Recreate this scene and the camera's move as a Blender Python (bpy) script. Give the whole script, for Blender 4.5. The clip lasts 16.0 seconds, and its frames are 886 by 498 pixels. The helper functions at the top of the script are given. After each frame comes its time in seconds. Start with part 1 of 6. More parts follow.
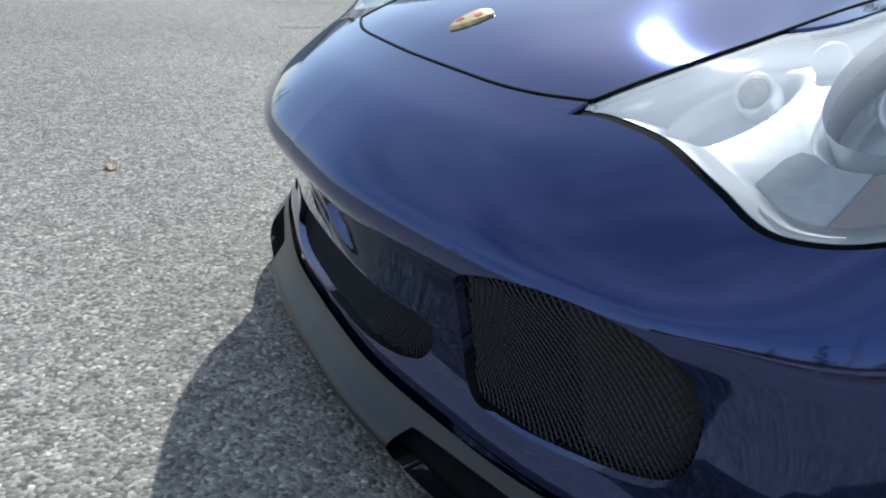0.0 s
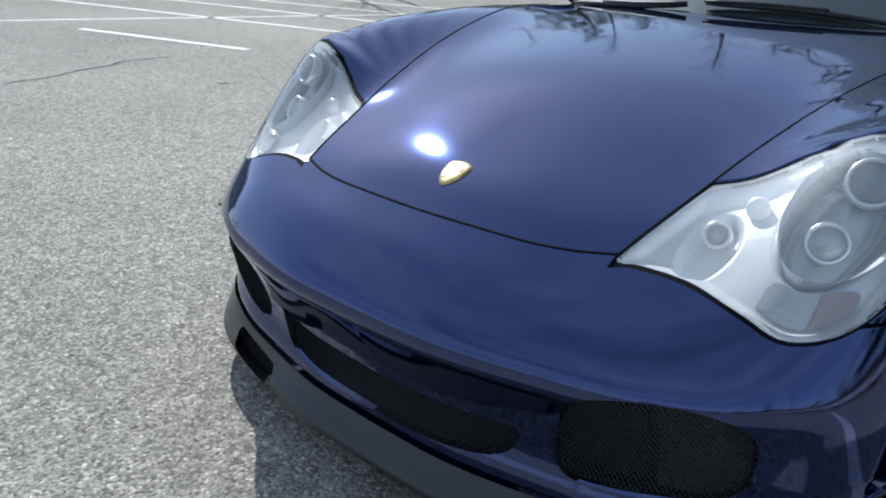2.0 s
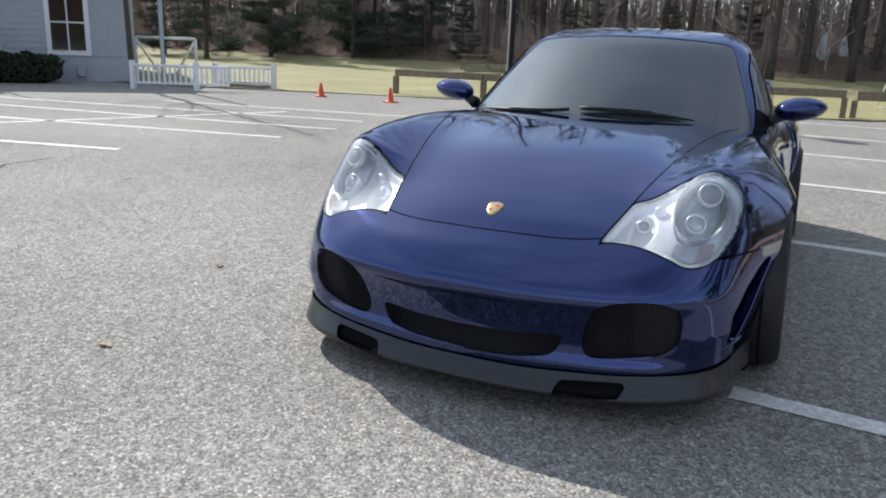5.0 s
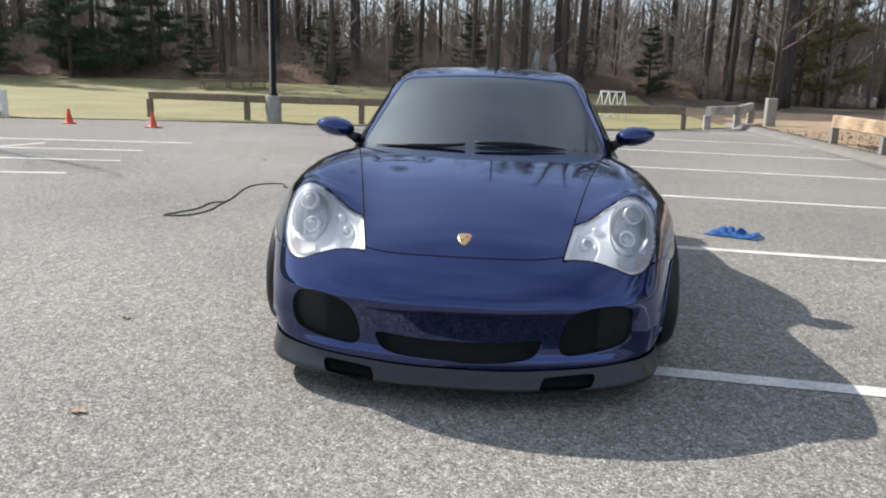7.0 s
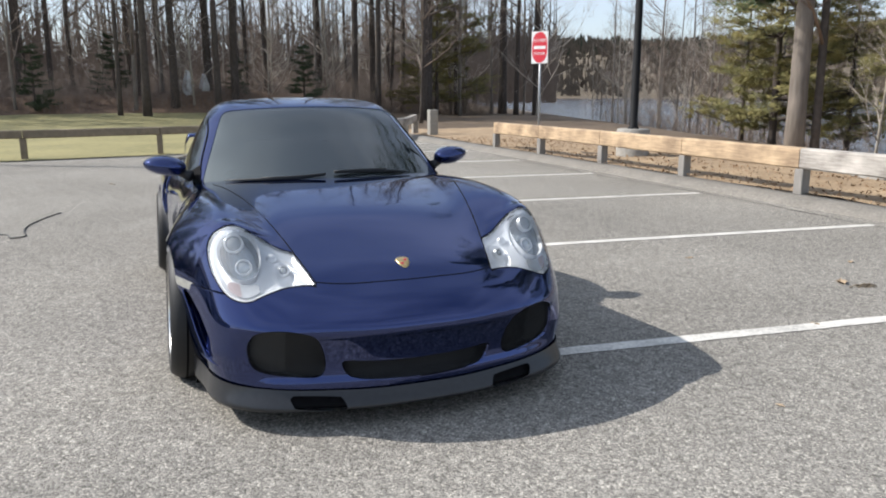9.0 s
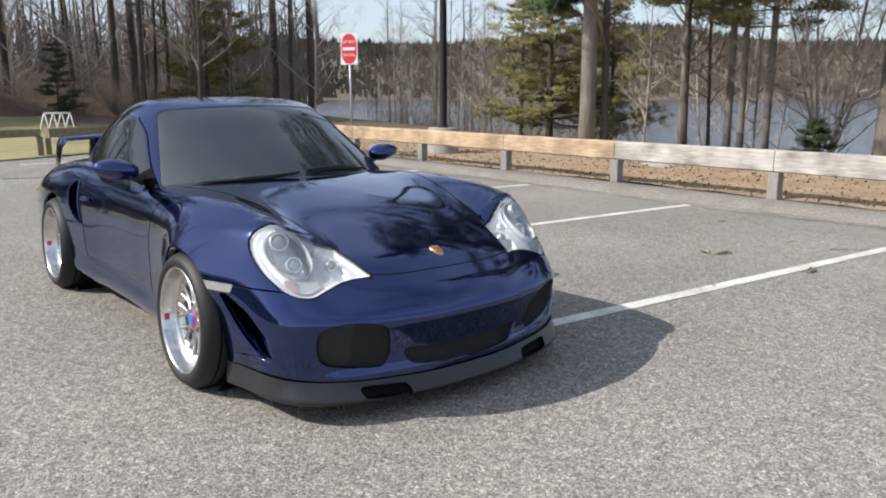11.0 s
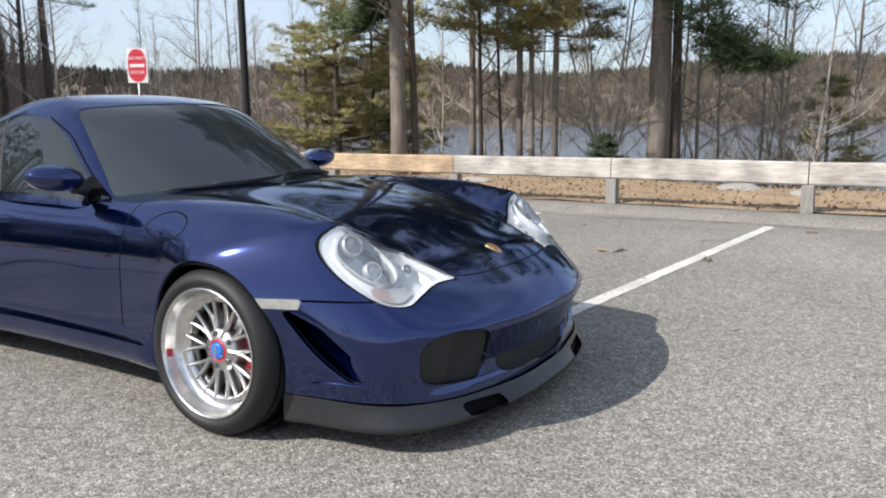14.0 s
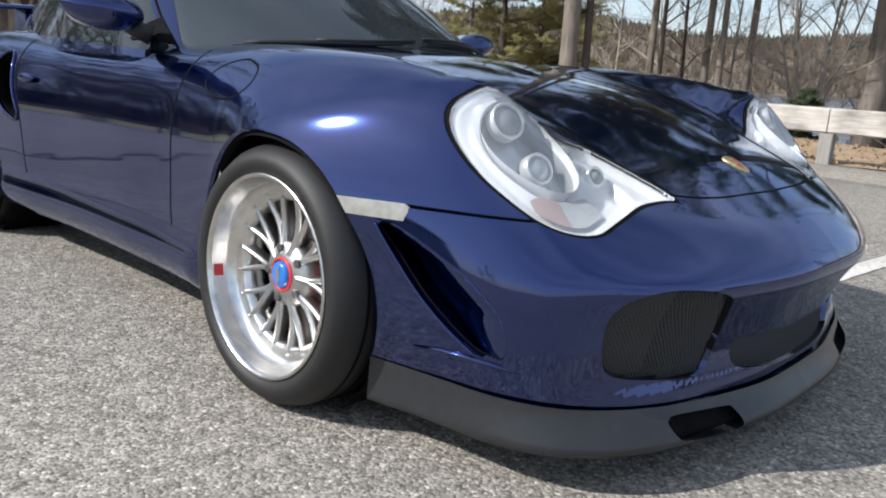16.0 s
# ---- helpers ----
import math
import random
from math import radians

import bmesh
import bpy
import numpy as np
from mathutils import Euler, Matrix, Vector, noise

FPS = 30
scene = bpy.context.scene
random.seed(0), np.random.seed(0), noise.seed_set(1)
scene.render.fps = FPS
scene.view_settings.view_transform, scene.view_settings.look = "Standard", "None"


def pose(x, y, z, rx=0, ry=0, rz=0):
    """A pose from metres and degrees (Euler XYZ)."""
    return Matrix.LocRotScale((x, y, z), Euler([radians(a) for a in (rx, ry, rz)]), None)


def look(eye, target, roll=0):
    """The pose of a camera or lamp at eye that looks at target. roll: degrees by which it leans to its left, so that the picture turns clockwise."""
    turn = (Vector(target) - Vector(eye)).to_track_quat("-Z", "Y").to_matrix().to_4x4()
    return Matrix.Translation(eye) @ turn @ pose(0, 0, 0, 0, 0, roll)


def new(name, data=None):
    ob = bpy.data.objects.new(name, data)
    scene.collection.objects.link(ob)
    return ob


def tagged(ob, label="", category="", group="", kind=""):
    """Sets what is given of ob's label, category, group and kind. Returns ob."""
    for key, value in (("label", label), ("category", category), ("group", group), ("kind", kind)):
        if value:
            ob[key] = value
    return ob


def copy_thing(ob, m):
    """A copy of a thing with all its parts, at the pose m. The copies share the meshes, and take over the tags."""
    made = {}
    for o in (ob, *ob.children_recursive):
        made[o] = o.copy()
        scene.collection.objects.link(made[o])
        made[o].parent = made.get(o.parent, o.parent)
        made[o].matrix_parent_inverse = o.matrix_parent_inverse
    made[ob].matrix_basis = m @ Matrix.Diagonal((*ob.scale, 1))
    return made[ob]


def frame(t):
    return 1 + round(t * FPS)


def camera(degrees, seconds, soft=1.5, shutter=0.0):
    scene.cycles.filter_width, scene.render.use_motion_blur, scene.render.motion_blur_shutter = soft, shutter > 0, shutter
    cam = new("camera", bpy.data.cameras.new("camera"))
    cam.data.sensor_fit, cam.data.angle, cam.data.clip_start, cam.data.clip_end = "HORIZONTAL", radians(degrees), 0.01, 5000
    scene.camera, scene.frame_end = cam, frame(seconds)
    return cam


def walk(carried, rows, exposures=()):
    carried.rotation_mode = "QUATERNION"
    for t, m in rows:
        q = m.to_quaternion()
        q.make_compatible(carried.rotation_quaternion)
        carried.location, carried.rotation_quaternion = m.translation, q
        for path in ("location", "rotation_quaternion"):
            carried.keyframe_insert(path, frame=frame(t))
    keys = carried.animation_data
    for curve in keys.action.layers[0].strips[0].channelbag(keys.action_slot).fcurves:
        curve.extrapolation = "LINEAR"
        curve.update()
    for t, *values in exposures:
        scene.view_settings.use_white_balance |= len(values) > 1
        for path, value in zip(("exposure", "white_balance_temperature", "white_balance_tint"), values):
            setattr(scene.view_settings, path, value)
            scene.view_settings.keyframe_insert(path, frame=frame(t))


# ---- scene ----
cam = camera(60.3, 16.0, soft=2.0)
PATH = [
    (0, (1.102, -0.297, 0.739), (-0.552, 0.541, -0.011), 4.9),
    (0.5, (0.995, -0.438, 0.737), (-0.552, 0.589, -0.006), 4.7),
    (1, (0.906, -0.548, 0.801), (-0.539, 0.616, 0.053), 3.8),
    (1.5, (0.911, -0.668, 0.906), (-0.431, 0.625, 0.18), 3.5),
    (2, (0.934, -0.826, 1.05), (-0.28, 0.575, 0.299), 2.0),
    (2.5, (0.948, -1.038, 1.145), (-0.171, 0.449, 0.412), 0.6),
    (3, (1.066, -1.294, 1.19), (-0.011, 0.251, 0.514), -0.4),
    (3.5, (1.132, -1.533, 1.182), (0.088, 0.056, 0.563), -0.2),
    (4, (1.097, -1.767, 1.154), (0.1, -0.131, 0.583), 0.5),
    (6.5, (0.435, -2.61, 1.243), (0.083, -0.696, 0.779), 2.7),
    (7, (0.171, -2.705, 1.284), (0.004, -0.766, 0.827), 1.8),
    (7.5, (-0.133, -2.705, 1.306), (-0.104, -0.756, 0.858), 0.9),
    (8, (-0.411, -2.745, 1.319), (-0.166, -0.808, 0.885), 0.2),
    (8.5, (-0.704, -2.817, 1.35), (-0.228, -0.921, 0.93), -0.1),
    (9, (-1.0, -2.781, 1.348), (-0.293, -0.955, 0.943), -0.1),
    (9.5, (-1.3, -2.725, 1.365), (-0.372, -0.996, 0.977), 0.0),
    (12, (-2.546, -1.946, 1.31), (-1.181, -0.544, 0.896), -0.1),
    (12.5, (-2.711, -1.698, 1.312), (-1.253, -0.389, 0.911), -0.0),
    (13, (-2.846, -1.552, 1.281), (-1.296, -0.345, 0.908), -0.1),
    (13.5, (-2.881, -1.419, 1.236), (-1.24, -0.329, 0.891), -0.3),
    (14, (-2.77, -1.216, 1.156), (-1.101, -0.166, 0.822), -0.6),
    (14.5, (-2.622, -0.988, 1.077), (-1.002, 0.133, 0.733), -0.5),
    (15, (-2.431, -0.767, 0.976), (-0.877, 0.431, 0.591), 0.6),
    (15.5, (-2.207, -0.619, 0.893), (-0.722, 0.654, 0.474), 1.7),
    (16, (-1.916, -0.526, 0.82), (-0.499, 0.808, 0.359), 3.5),
]
EXPOSURE = [(0, 0.14, 5800, 5), (2.5, 0.17, 5850, 6), (4, 0.25, 6000, 8), (6.5, 0.33, 6250, 10), (9, 0.31, 6300, 10), (12, 0.22, 6350, 11), (16, 0.29, 6250, 10)]
walk(cam, [(t, look(eye, target, roll)) for t, eye, target, roll in PATH], EXPOSURE)

# ---- light ----
SUN = Vector((-1.03, 0.58, 0.94)).normalized()
world = bpy.data.worlds.new("world")
scene.world = world
world.use_nodes = True
wn = world.node_tree.nodes
wl = world.node_tree.links
sky = wn.new("ShaderNodeTexSky")
sky.sky_type = "NISHITA"
sky.sun_disc = False
sky.sun_elevation = math.asin(SUN.z)
sky.sun_rotation = math.atan2(SUN.x, SUN.y)
sky.air_density, sky.dust_density, sky.ozone_density = 1.0, 0.9, 1.0
# thin drifting cloud over the blue
coord = wn.new("ShaderNodeTexCoord")
mapping = wn.new("ShaderNodeMapping")
mapping.inputs["Scale"].default_value = (1.0, 1.0, 3.2)
cloud = wn.new("ShaderNodeTexNoise")
cloud.inputs["Scale"].default_value = 1.5
cloud.inputs["Detail"].default_value = 2
cloud.inputs["Roughness"].default_value = 0.6
ramp = wn.new("ShaderNodeValToRGB")
ramp.color_ramp.elements[0].position, ramp.color_ramp.elements[1].position = 0.20, 0.80
mix = wn.new("ShaderNodeMix")
mix.data_type = "RGBA"
mix.inputs["B"].default_value = (4.9, 5.4, 6.2, 1)
bg = wn["Background"]
bg.inputs["Strength"].default_value = 0.135
wl.new(coord.outputs["Generated"], mapping.inputs["Vector"])
wl.new(mapping.outputs["Vector"], cloud.inputs["Vector"])
wl.new(cloud.outputs["Fac"], ramp.inputs["Fac"])
wl.new(ramp.outputs["Color"], mix.inputs["Factor"])
wl.new(sky.outputs["Color"], mix.inputs["A"])
wl.new(mix.outputs["Result"], bg.inputs["Color"])

sun = new("sun", bpy.data.lights.new("sun", "SUN"))
sun.data.energy, sun.data.angle, sun.data.color = 4.6, radians(0.55), (1.0, 0.95, 0.88)
sun.matrix_world = look(SUN * 50, (0, 0, 0))


# ---- materials ----
def material(name, colour, rough=0.5, metal=0.0, grain=0.0, scale=20.0, bump=0.0, coat=0.0, spec=0.5, second=None, large=0.0, stretch=(1, 1, 1)):
    """A principled material whose colour varies at a fine and a coarse scale, with fine relief."""
    m = bpy.data.materials.new(name)
    m.use_nodes = True
    nodes, links = m.node_tree.nodes, m.node_tree.links
    p = nodes["Principled BSDF"]
    p.inputs["Base Color"].default_value = (*colour, 1)
    p.inputs["Roughness"].default_value, p.inputs["Metallic"].default_value = rough, metal
    p.inputs["Coat Weight"].default_value, p.inputs["Coat Roughness"].default_value = coat, 0.03
    p.inputs["Specular IOR Level"].default_value = spec
    if grain or bump:
        co = nodes.new("ShaderNodeTexCoord")
        fine = nodes.new("ShaderNodeTexNoise")
        fine.inputs["Scale"].default_value, fine.inputs["Detail"].default_value = scale, 6
        lay = nodes.new("ShaderNodeMapping")
        lay.inputs["Scale"].default_value = stretch
        links.new(co.outputs["Object"], lay.inputs["Vector"])
        links.new(lay.outputs["Vector"], fine.inputs["Vector"])
        broad = nodes.new("ShaderNodeTexNoise")
        broad.inputs["Scale"].default_value, broad.inputs["Detail"].default_value = scale * 0.07, 3
        links.new(co.outputs["Object"], broad.inputs["Vector"])
        add = nodes.new("ShaderNodeMath")
        add.operation = "MULTIPLY_ADD"
        add.inputs[1].default_value = large
        links.new(broad.outputs["Fac"], add.inputs[0])
        links.new(fine.outputs["Fac"], add.inputs[2])
        r = nodes.new("ShaderNodeMapRange")
        r.inputs["From Min"].default_value, r.inputs["From Max"].default_value = 0.3 + 0.3 * large, 0.7 + 0.7 * large
        links.new(add.outputs[0], r.inputs["Value"])
        mx = nodes.new("ShaderNodeMix")
        mx.data_type = "RGBA"
        dark = second or tuple(c * (1 - grain) for c in colour)
        mx.inputs["A"].default_value, mx.inputs["B"].default_value = (*dark, 1), (*[min(1, c * (1 + grain * 0.5)) for c in colour], 1)
        links.new(r.outputs["Result"], mx.inputs["Factor"])
        links.new(mx.outputs["Result"], p.inputs["Base Color"])
        if bump:
            b = nodes.new("ShaderNodeBump")
            b.inputs["Strength"].default_value, b.inputs["Distance"].default_value = bump, 0.3 / scale
            links.new(fine.outputs["Fac"], b.inputs["Height"])
            links.new(b.outputs["Normal"], p.inputs["Normal"])
    return m


def paint_material():
    """Deep blue metallic paint under clear lacquer."""
    m = bpy.data.materials.new("blue_paint")
    m.use_nodes = True
    nodes, links = m.node_tree.nodes, m.node_tree.links
    p = nodes["Principled BSDF"]
    p.inputs["Base Color"].default_value = (0.013, 0.018, 0.115, 1)
    p.inputs["Metallic"].default_value, p.inputs["Roughness"].default_value = 0.94, 0.065
    p.inputs["Coat Weight"].default_value, p.inputs["Coat Roughness"].default_value = 1.0, 0.05
    p.inputs["Coat IOR"].default_value = 1.62
    p.inputs["Specular IOR Level"].default_value = 0.0
    p.inputs["Specular Tint"].default_value = (0.40, 0.50, 0.72, 1)
    co = nodes.new("ShaderNodeTexCoord")
    flake = nodes.new("ShaderNodeTexVoronoi")
    flake.inputs["Scale"].default_value = 2500
    links.new(co.outputs["Object"], flake.inputs["Vector"])
    mx = nodes.new("ShaderNodeMix")
    mx.data_type = "RGBA"
    mx.inputs["A"].default_value, mx.inputs["B"].default_value = (0.0026, 0.0130, 0.082, 1), (0.0050, 0.0255, 0.156, 1)
    links.new(flake.outputs["Color"], mx.inputs["Factor"])
    links.new(mx.outputs["Result"], p.inputs["Base Color"])
    return m


def glass_material(name, tint, rough=0.0, veil=0.0, haze=(0.22, 0.275, 0.29), satin=0.5):
    """Thin glass: mirror gloss over a tinted see-through body, with a pale layer mixed in."""
    m = bpy.data.materials.new(name)
    m.use_nodes = True
    nodes, links = m.node_tree.nodes, m.node_tree.links
    out = nodes["Material Output"]
    t = nodes.new("ShaderNodeBsdfTransparent")
    t.inputs["Color"].default_value = (*tint, 1)
    g = nodes.new("ShaderNodeBsdfGlossy")
    g.inputs["Roughness"].default_value = rough
    f = nodes.new("ShaderNodeFresnel")
    f.inputs["IOR"].default_value = 1.8
    mx = nodes.new("ShaderNodeMixShader")
    links.new(f.outputs["Fac"], mx.inputs["Fac"])
    # pale layer: sky glare painted on the windows, milkiness on the headlight lens
    film = nodes.new("ShaderNodeBsdfDiffuse")
    film.inputs["Color"].default_value = (*haze, 1)
    body = nodes.new("ShaderNodeMixShader")
    co = nodes.new("ShaderNodeTexCoord")
    veil_noise = nodes.new("ShaderNodeTexNoise")
    veil_noise.inputs["Scale"].default_value, veil_noise.inputs["Detail"].default_value = 5, 4
    links.new(co.outputs["Object"], veil_noise.inputs["Vector"])
    r = nodes.new("ShaderNodeMapRange")
    r.inputs["To Min"].default_value, r.inputs["To Max"].default_value = veil * 0.8, veil * 1.2
    links.new(veil_noise.outputs["Fac"], r.inputs["Value"])
    links.new(r.outputs["Result"], body.inputs["Fac"])
    links.new(t.outputs["BSDF"], body.inputs[1])
    sheen = nodes.new("ShaderNodeBsdfGlossy")
    sheen.inputs["Color"].default_value, sheen.inputs["Roughness"].default_value = (*haze, 1), 0.6
    both = nodes.new("ShaderNodeMixShader")
    both.inputs["Fac"].default_value = satin
    links.new(film.outputs["BSDF"], both.inputs[1])
    links.new(sheen.outputs["BSDF"], both.inputs[2])
    links.new(both.outputs["Shader"], body.inputs[2])
    links.new(body.outputs["Shader"], mx.inputs[1])
    links.new(g.outputs["BSDF"], mx.inputs[2])
    links.new(mx.outputs["Shader"], out.inputs["Surface"])
    return m


def asphalt_material():
    """Old grey asphalt: pale and dark stones in a worn binder, with broad stains."""
    m = bpy.data.materials.new("asphalt")
    m.use_nodes = True
    nodes, links = m.node_tree.nodes, m.node_tree.links
    p = nodes["Principled BSDF"]
    p.inputs["Roughness"].default_value, p.inputs["Specular IOR Level"].default_value = 0.9, 0.2
    co = nodes.new("ShaderNodeTexCoord")
    stone = nodes.new("ShaderNodeTexVoronoi")
    stone.inputs["Scale"].default_value = 135
    links.new(co.outputs["Object"], stone.inputs["Vector"])
    sep = nodes.new("ShaderNodeSeparateColor")
    links.new(stone.outputs["Color"], sep.inputs["Color"])
    ramp2 = nodes.new("ShaderNodeValToRGB")
    el = ramp2.color_ramp.elements
    el[0].position, el[0].color = 0.0, (0.128, 0.118, 0.104, 1)
    el[1].position, el[1].color = 1.0, (0.565, 0.518, 0.44, 1)
    for pos, c in ((0.3, (0.211, 0.197, 0.174)), (0.72, (0.314, 0.292, 0.256)), (0.92, (0.385, 0.355, 0.307))):
        e = el.new(pos)
        e.color = (*c, 1)
    links.new(sep.outputs["Red"], ramp2.inputs["Fac"])
    broad = nodes.new("ShaderNodeTexNoise")
    broad.inputs["Scale"].default_value, broad.inputs["Detail"].default_value = 0.35, 8
    links.new(co.outputs["Object"], broad.inputs["Vector"])
    r = nodes.new("ShaderNodeMapRange")
    r.inputs["From Min"].default_value, r.inputs["From Max"].default_value = 0.3, 0.7
    r.inputs["To Min"].default_value, r.inputs["To Max"].default_value = 0.82, 1.15
    links.new(broad.outputs["Fac"], r.inputs["Value"])
    mx = nodes.new("ShaderNodeVectorMath")
    mx.operation = "SCALE"
    links.new(ramp2.outputs["Color"], mx.inputs[0])
    pebble = nodes.new("ShaderNodeTexVoronoi")
    pebble.inputs["Scale"].default_value = 42
    links.new(co.outputs["Object"], pebble.inputs["Vector"])
    sep2 = nodes.new("ShaderNodeSeparateColor")
    links.new(pebble.outputs["Color"], sep2.inputs["Color"])
    r2 = nodes.new("ShaderNodeMapRange")
    r2.inputs["To Min"].default_value, r2.inputs["To Max"].default_value = 0.80, 1.20
    links.new(sep2.outputs["Green"], r2.inputs["Value"])
    both = nodes.new("ShaderNodeMath")
    both.operation = "MULTIPLY"
    links.new(r.outputs["Result"], both.inputs[0])
    links.new(r2.outputs["Result"], both.inputs[1])
    links.new(both.outputs[0], mx.inputs["Scale"])
    links.new(mx.outputs["Vector"], p.inputs["Base Color"])
    b = nodes.new("ShaderNodeBump")
    b.inputs["Strength"].default_value, b.inputs["Distance"].default_value = 0.55, 0.005
    links.new(stone.outputs["Distance"], b.inputs["Height"])
    b.invert = True
    links.new(b.outputs["Normal"], p.inputs["Normal"])
    return m


PAINT = paint_material()
ASPHALT = asphalt_material()
BLACK = material("black_plastic", (0.012, 0.012, 0.013), 0.55, grain=0.3, scale=60, bump=0.05)
# near-black for shade painted into gaps, arches and hollows, and for rubber seals
SHADOW = material("shade_and_rubber_black", (0.006, 0.006, 0.007), 0.8, grain=0.4, scale=30, spec=0.08)
LIP = material("grey_black_urethane", (0.022, 0.023, 0.026), 0.30, grain=0.25, scale=40, bump=0.03, large=0.5)
RUBBER = material("tyre_rubber", (0.0095, 0.0095, 0.010), 0.6, grain=0.3, scale=50, bump=0.05)
RIM = material("polished_rim", (0.70, 0.69, 0.67), 0.26, 1.0, grain=0.35, scale=24, bump=0.12, large=0.6)
SPOKE = material("silver_spokes", (0.54, 0.53, 0.52), 0.35, 1.0, grain=0.1, scale=25)
CHROME = material("reflector", (0.86, 0.87, 0.88), 0.28, 0.6)
BOWL = material("lamp_reflector", (0.50, 0.53, 0.55), 0.25, 0.45, grain=0.15, scale=30)
CLEAR = material("clear_indicator", (0.52, 0.54, 0.56), 0.25, 0.2, grain=0.15, scale=90)
HOUSING = material("lamp_housing", (0.80, 0.82, 0.85), 0.32, 0.28, grain=0.04, scale=10)
GREY_LENS = material("grey_lamp_lens", (0.27, 0.29, 0.30), 0.30, 0.0, coat=0.4)
DARK_STEEL = material("dark_steel", (0.16, 0.16, 0.16), 0.4, 0.8)
GRILLE = material("black_wire", (0.027, 0.028, 0.030), 0.42)
# near-black: the shade deep in the grille openings is put into this colour
RECESS = material("shade_black_duct_lining", (0.007, 0.007, 0.008), 0.7, grain=0.4, scale=30)
DUCT_GREY = material("grey_duct_plastic", (0.038, 0.039, 0.039), 0.6, grain=0.3, scale=50, bump=0.1)
STICKER = material("pale_sticker", (0.40, 0.48, 0.43), 0.6, grain=0.4, scale=60)
LENS = glass_material("headlight_lens", (0.98, 0.99, 0.99), 0.03, 0.13, (0.84, 0.88, 0.92), 0.4)
GLASS = glass_material("tinted_glass", (0.05, 0.07, 0.072), 0.0, 0.12, (0.36, 0.43, 0.45), 0.9)
GLASS_SIDE = glass_material("side_glass", (0.08, 0.10, 0.105), 0.0, 0.07)
GOLD = material("gold_enamel", (0.62, 0.47, 0.22), 0.3, 0.8, grain=0.3, scale=120)
BLUE_CAP = material("blue_hub_cap", (0.02, 0.16, 0.55), 0.3, coat=0.5)
CALIPER = material("dark_red_caliper", (0.30, 0.02, 0.025), 0.5, grain=0.3, scale=40)
RED = material("red_enamel", (0.55, 0.03, 0.04), 0.4)
AMBER = material("amber_plastic", (0.36, 0.26, 0.25), 0.3)
MARKER = material("clear_marker", (0.36, 0.355, 0.32), 0.25, 0.2, grain=0.2, scale=60)
LINE_PAINT = material("worn_line_paint", (0.72, 0.685, 0.62), 0.75, grain=0.5, scale=45, bump=0.1, large=0.8)


# ---- mesh helpers ----
def spl(*pairs):
    """A smooth curve through (x, y) pairs, straight beyond its ends."""
    xs, ys = np.array([p[0] for p in pairs], float), np.array([p[1] for p in pairs], float)
    d = np.diff(ys) / np.diff(xs)
    t = np.concatenate(([d[0]], (d[:-1] * np.diff(xs)[1:] + d[1:] * np.diff(xs)[:-1]) / (xs[2:] - xs[:-2]), [d[-1]]))

    def at(x):
        x = np.asarray(x, float)
        i = np.clip(np.searchsorted(xs, x) - 1, 0, len(xs) - 2)
        h = xs[i + 1] - xs[i]
        u = np.clip((x - xs[i]) / h, 0, 1)
        y = (ys[i] * (1 + 2 * u) * (1 - u) ** 2 + t[i] * h * u * (1 - u) ** 2 + ys[i + 1] * u * u * (3 - 2 * u) - t[i + 1] * h * u * u * (1 - u))
        return y + t[0] * np.minimum(x - xs[0], 0) + t[-1] * np.maximum(x - xs[-1], 0)
    return at


def smax(a, b, k):
    h = np.maximum(k - np.abs(a - b), 0) / k
    return np.maximum(a, b) + h * h * k * 0.25


def loop(points, n=8, closed=True):
    """A rounded closed line through points (Catmull-Rom)."""
    p = np.array(points, float)
    out = []
    m = len(p)
    for i in range(m if closed else m - 1):
        a, b, c, d = (p[(i + k) % m] if closed else p[min(max(i + k, 0), m - 1)] for k in (-1, 0, 1, 2))
        for j in range(n):
            t = j / n
            out.append(0.5 * (2 * b + (c - a) * t + (2 * a - 5 * b + 4 * c - d) * t * t + (3 * b - a - 3 * c + d) * t ** 3))
    if not closed:
        out.append(p[-1])
    return np.array(out)


def inside(poly, q):
    """The signed distance of the points q to a closed line, positive inside."""
    best = np.full(len(q), 1e9)
    odd = np.zeros(len(q), bool)
    for a, b in zip(poly, np.roll(poly, -1, 0)):
        e = b - a
        u = np.clip(((q - a) @ e) / max(e @ e, 1e-12), 0, 1)
        best = np.minimum(best, ((q - a - u[:, None] * e) ** 2).sum(1))
        cross = (a[1] > q[:, 1]) != (b[1] > q[:, 1])
        with np.errstate(divide="ignore", invalid="ignore"):
            odd ^= cross & (q[:, 0] < (b[0] - a[0]) * (q[:, 1] - a[1]) / (b[1] - a[1]) + a[0])
    return np.where(odd, 1, -1) * np.sqrt(best)


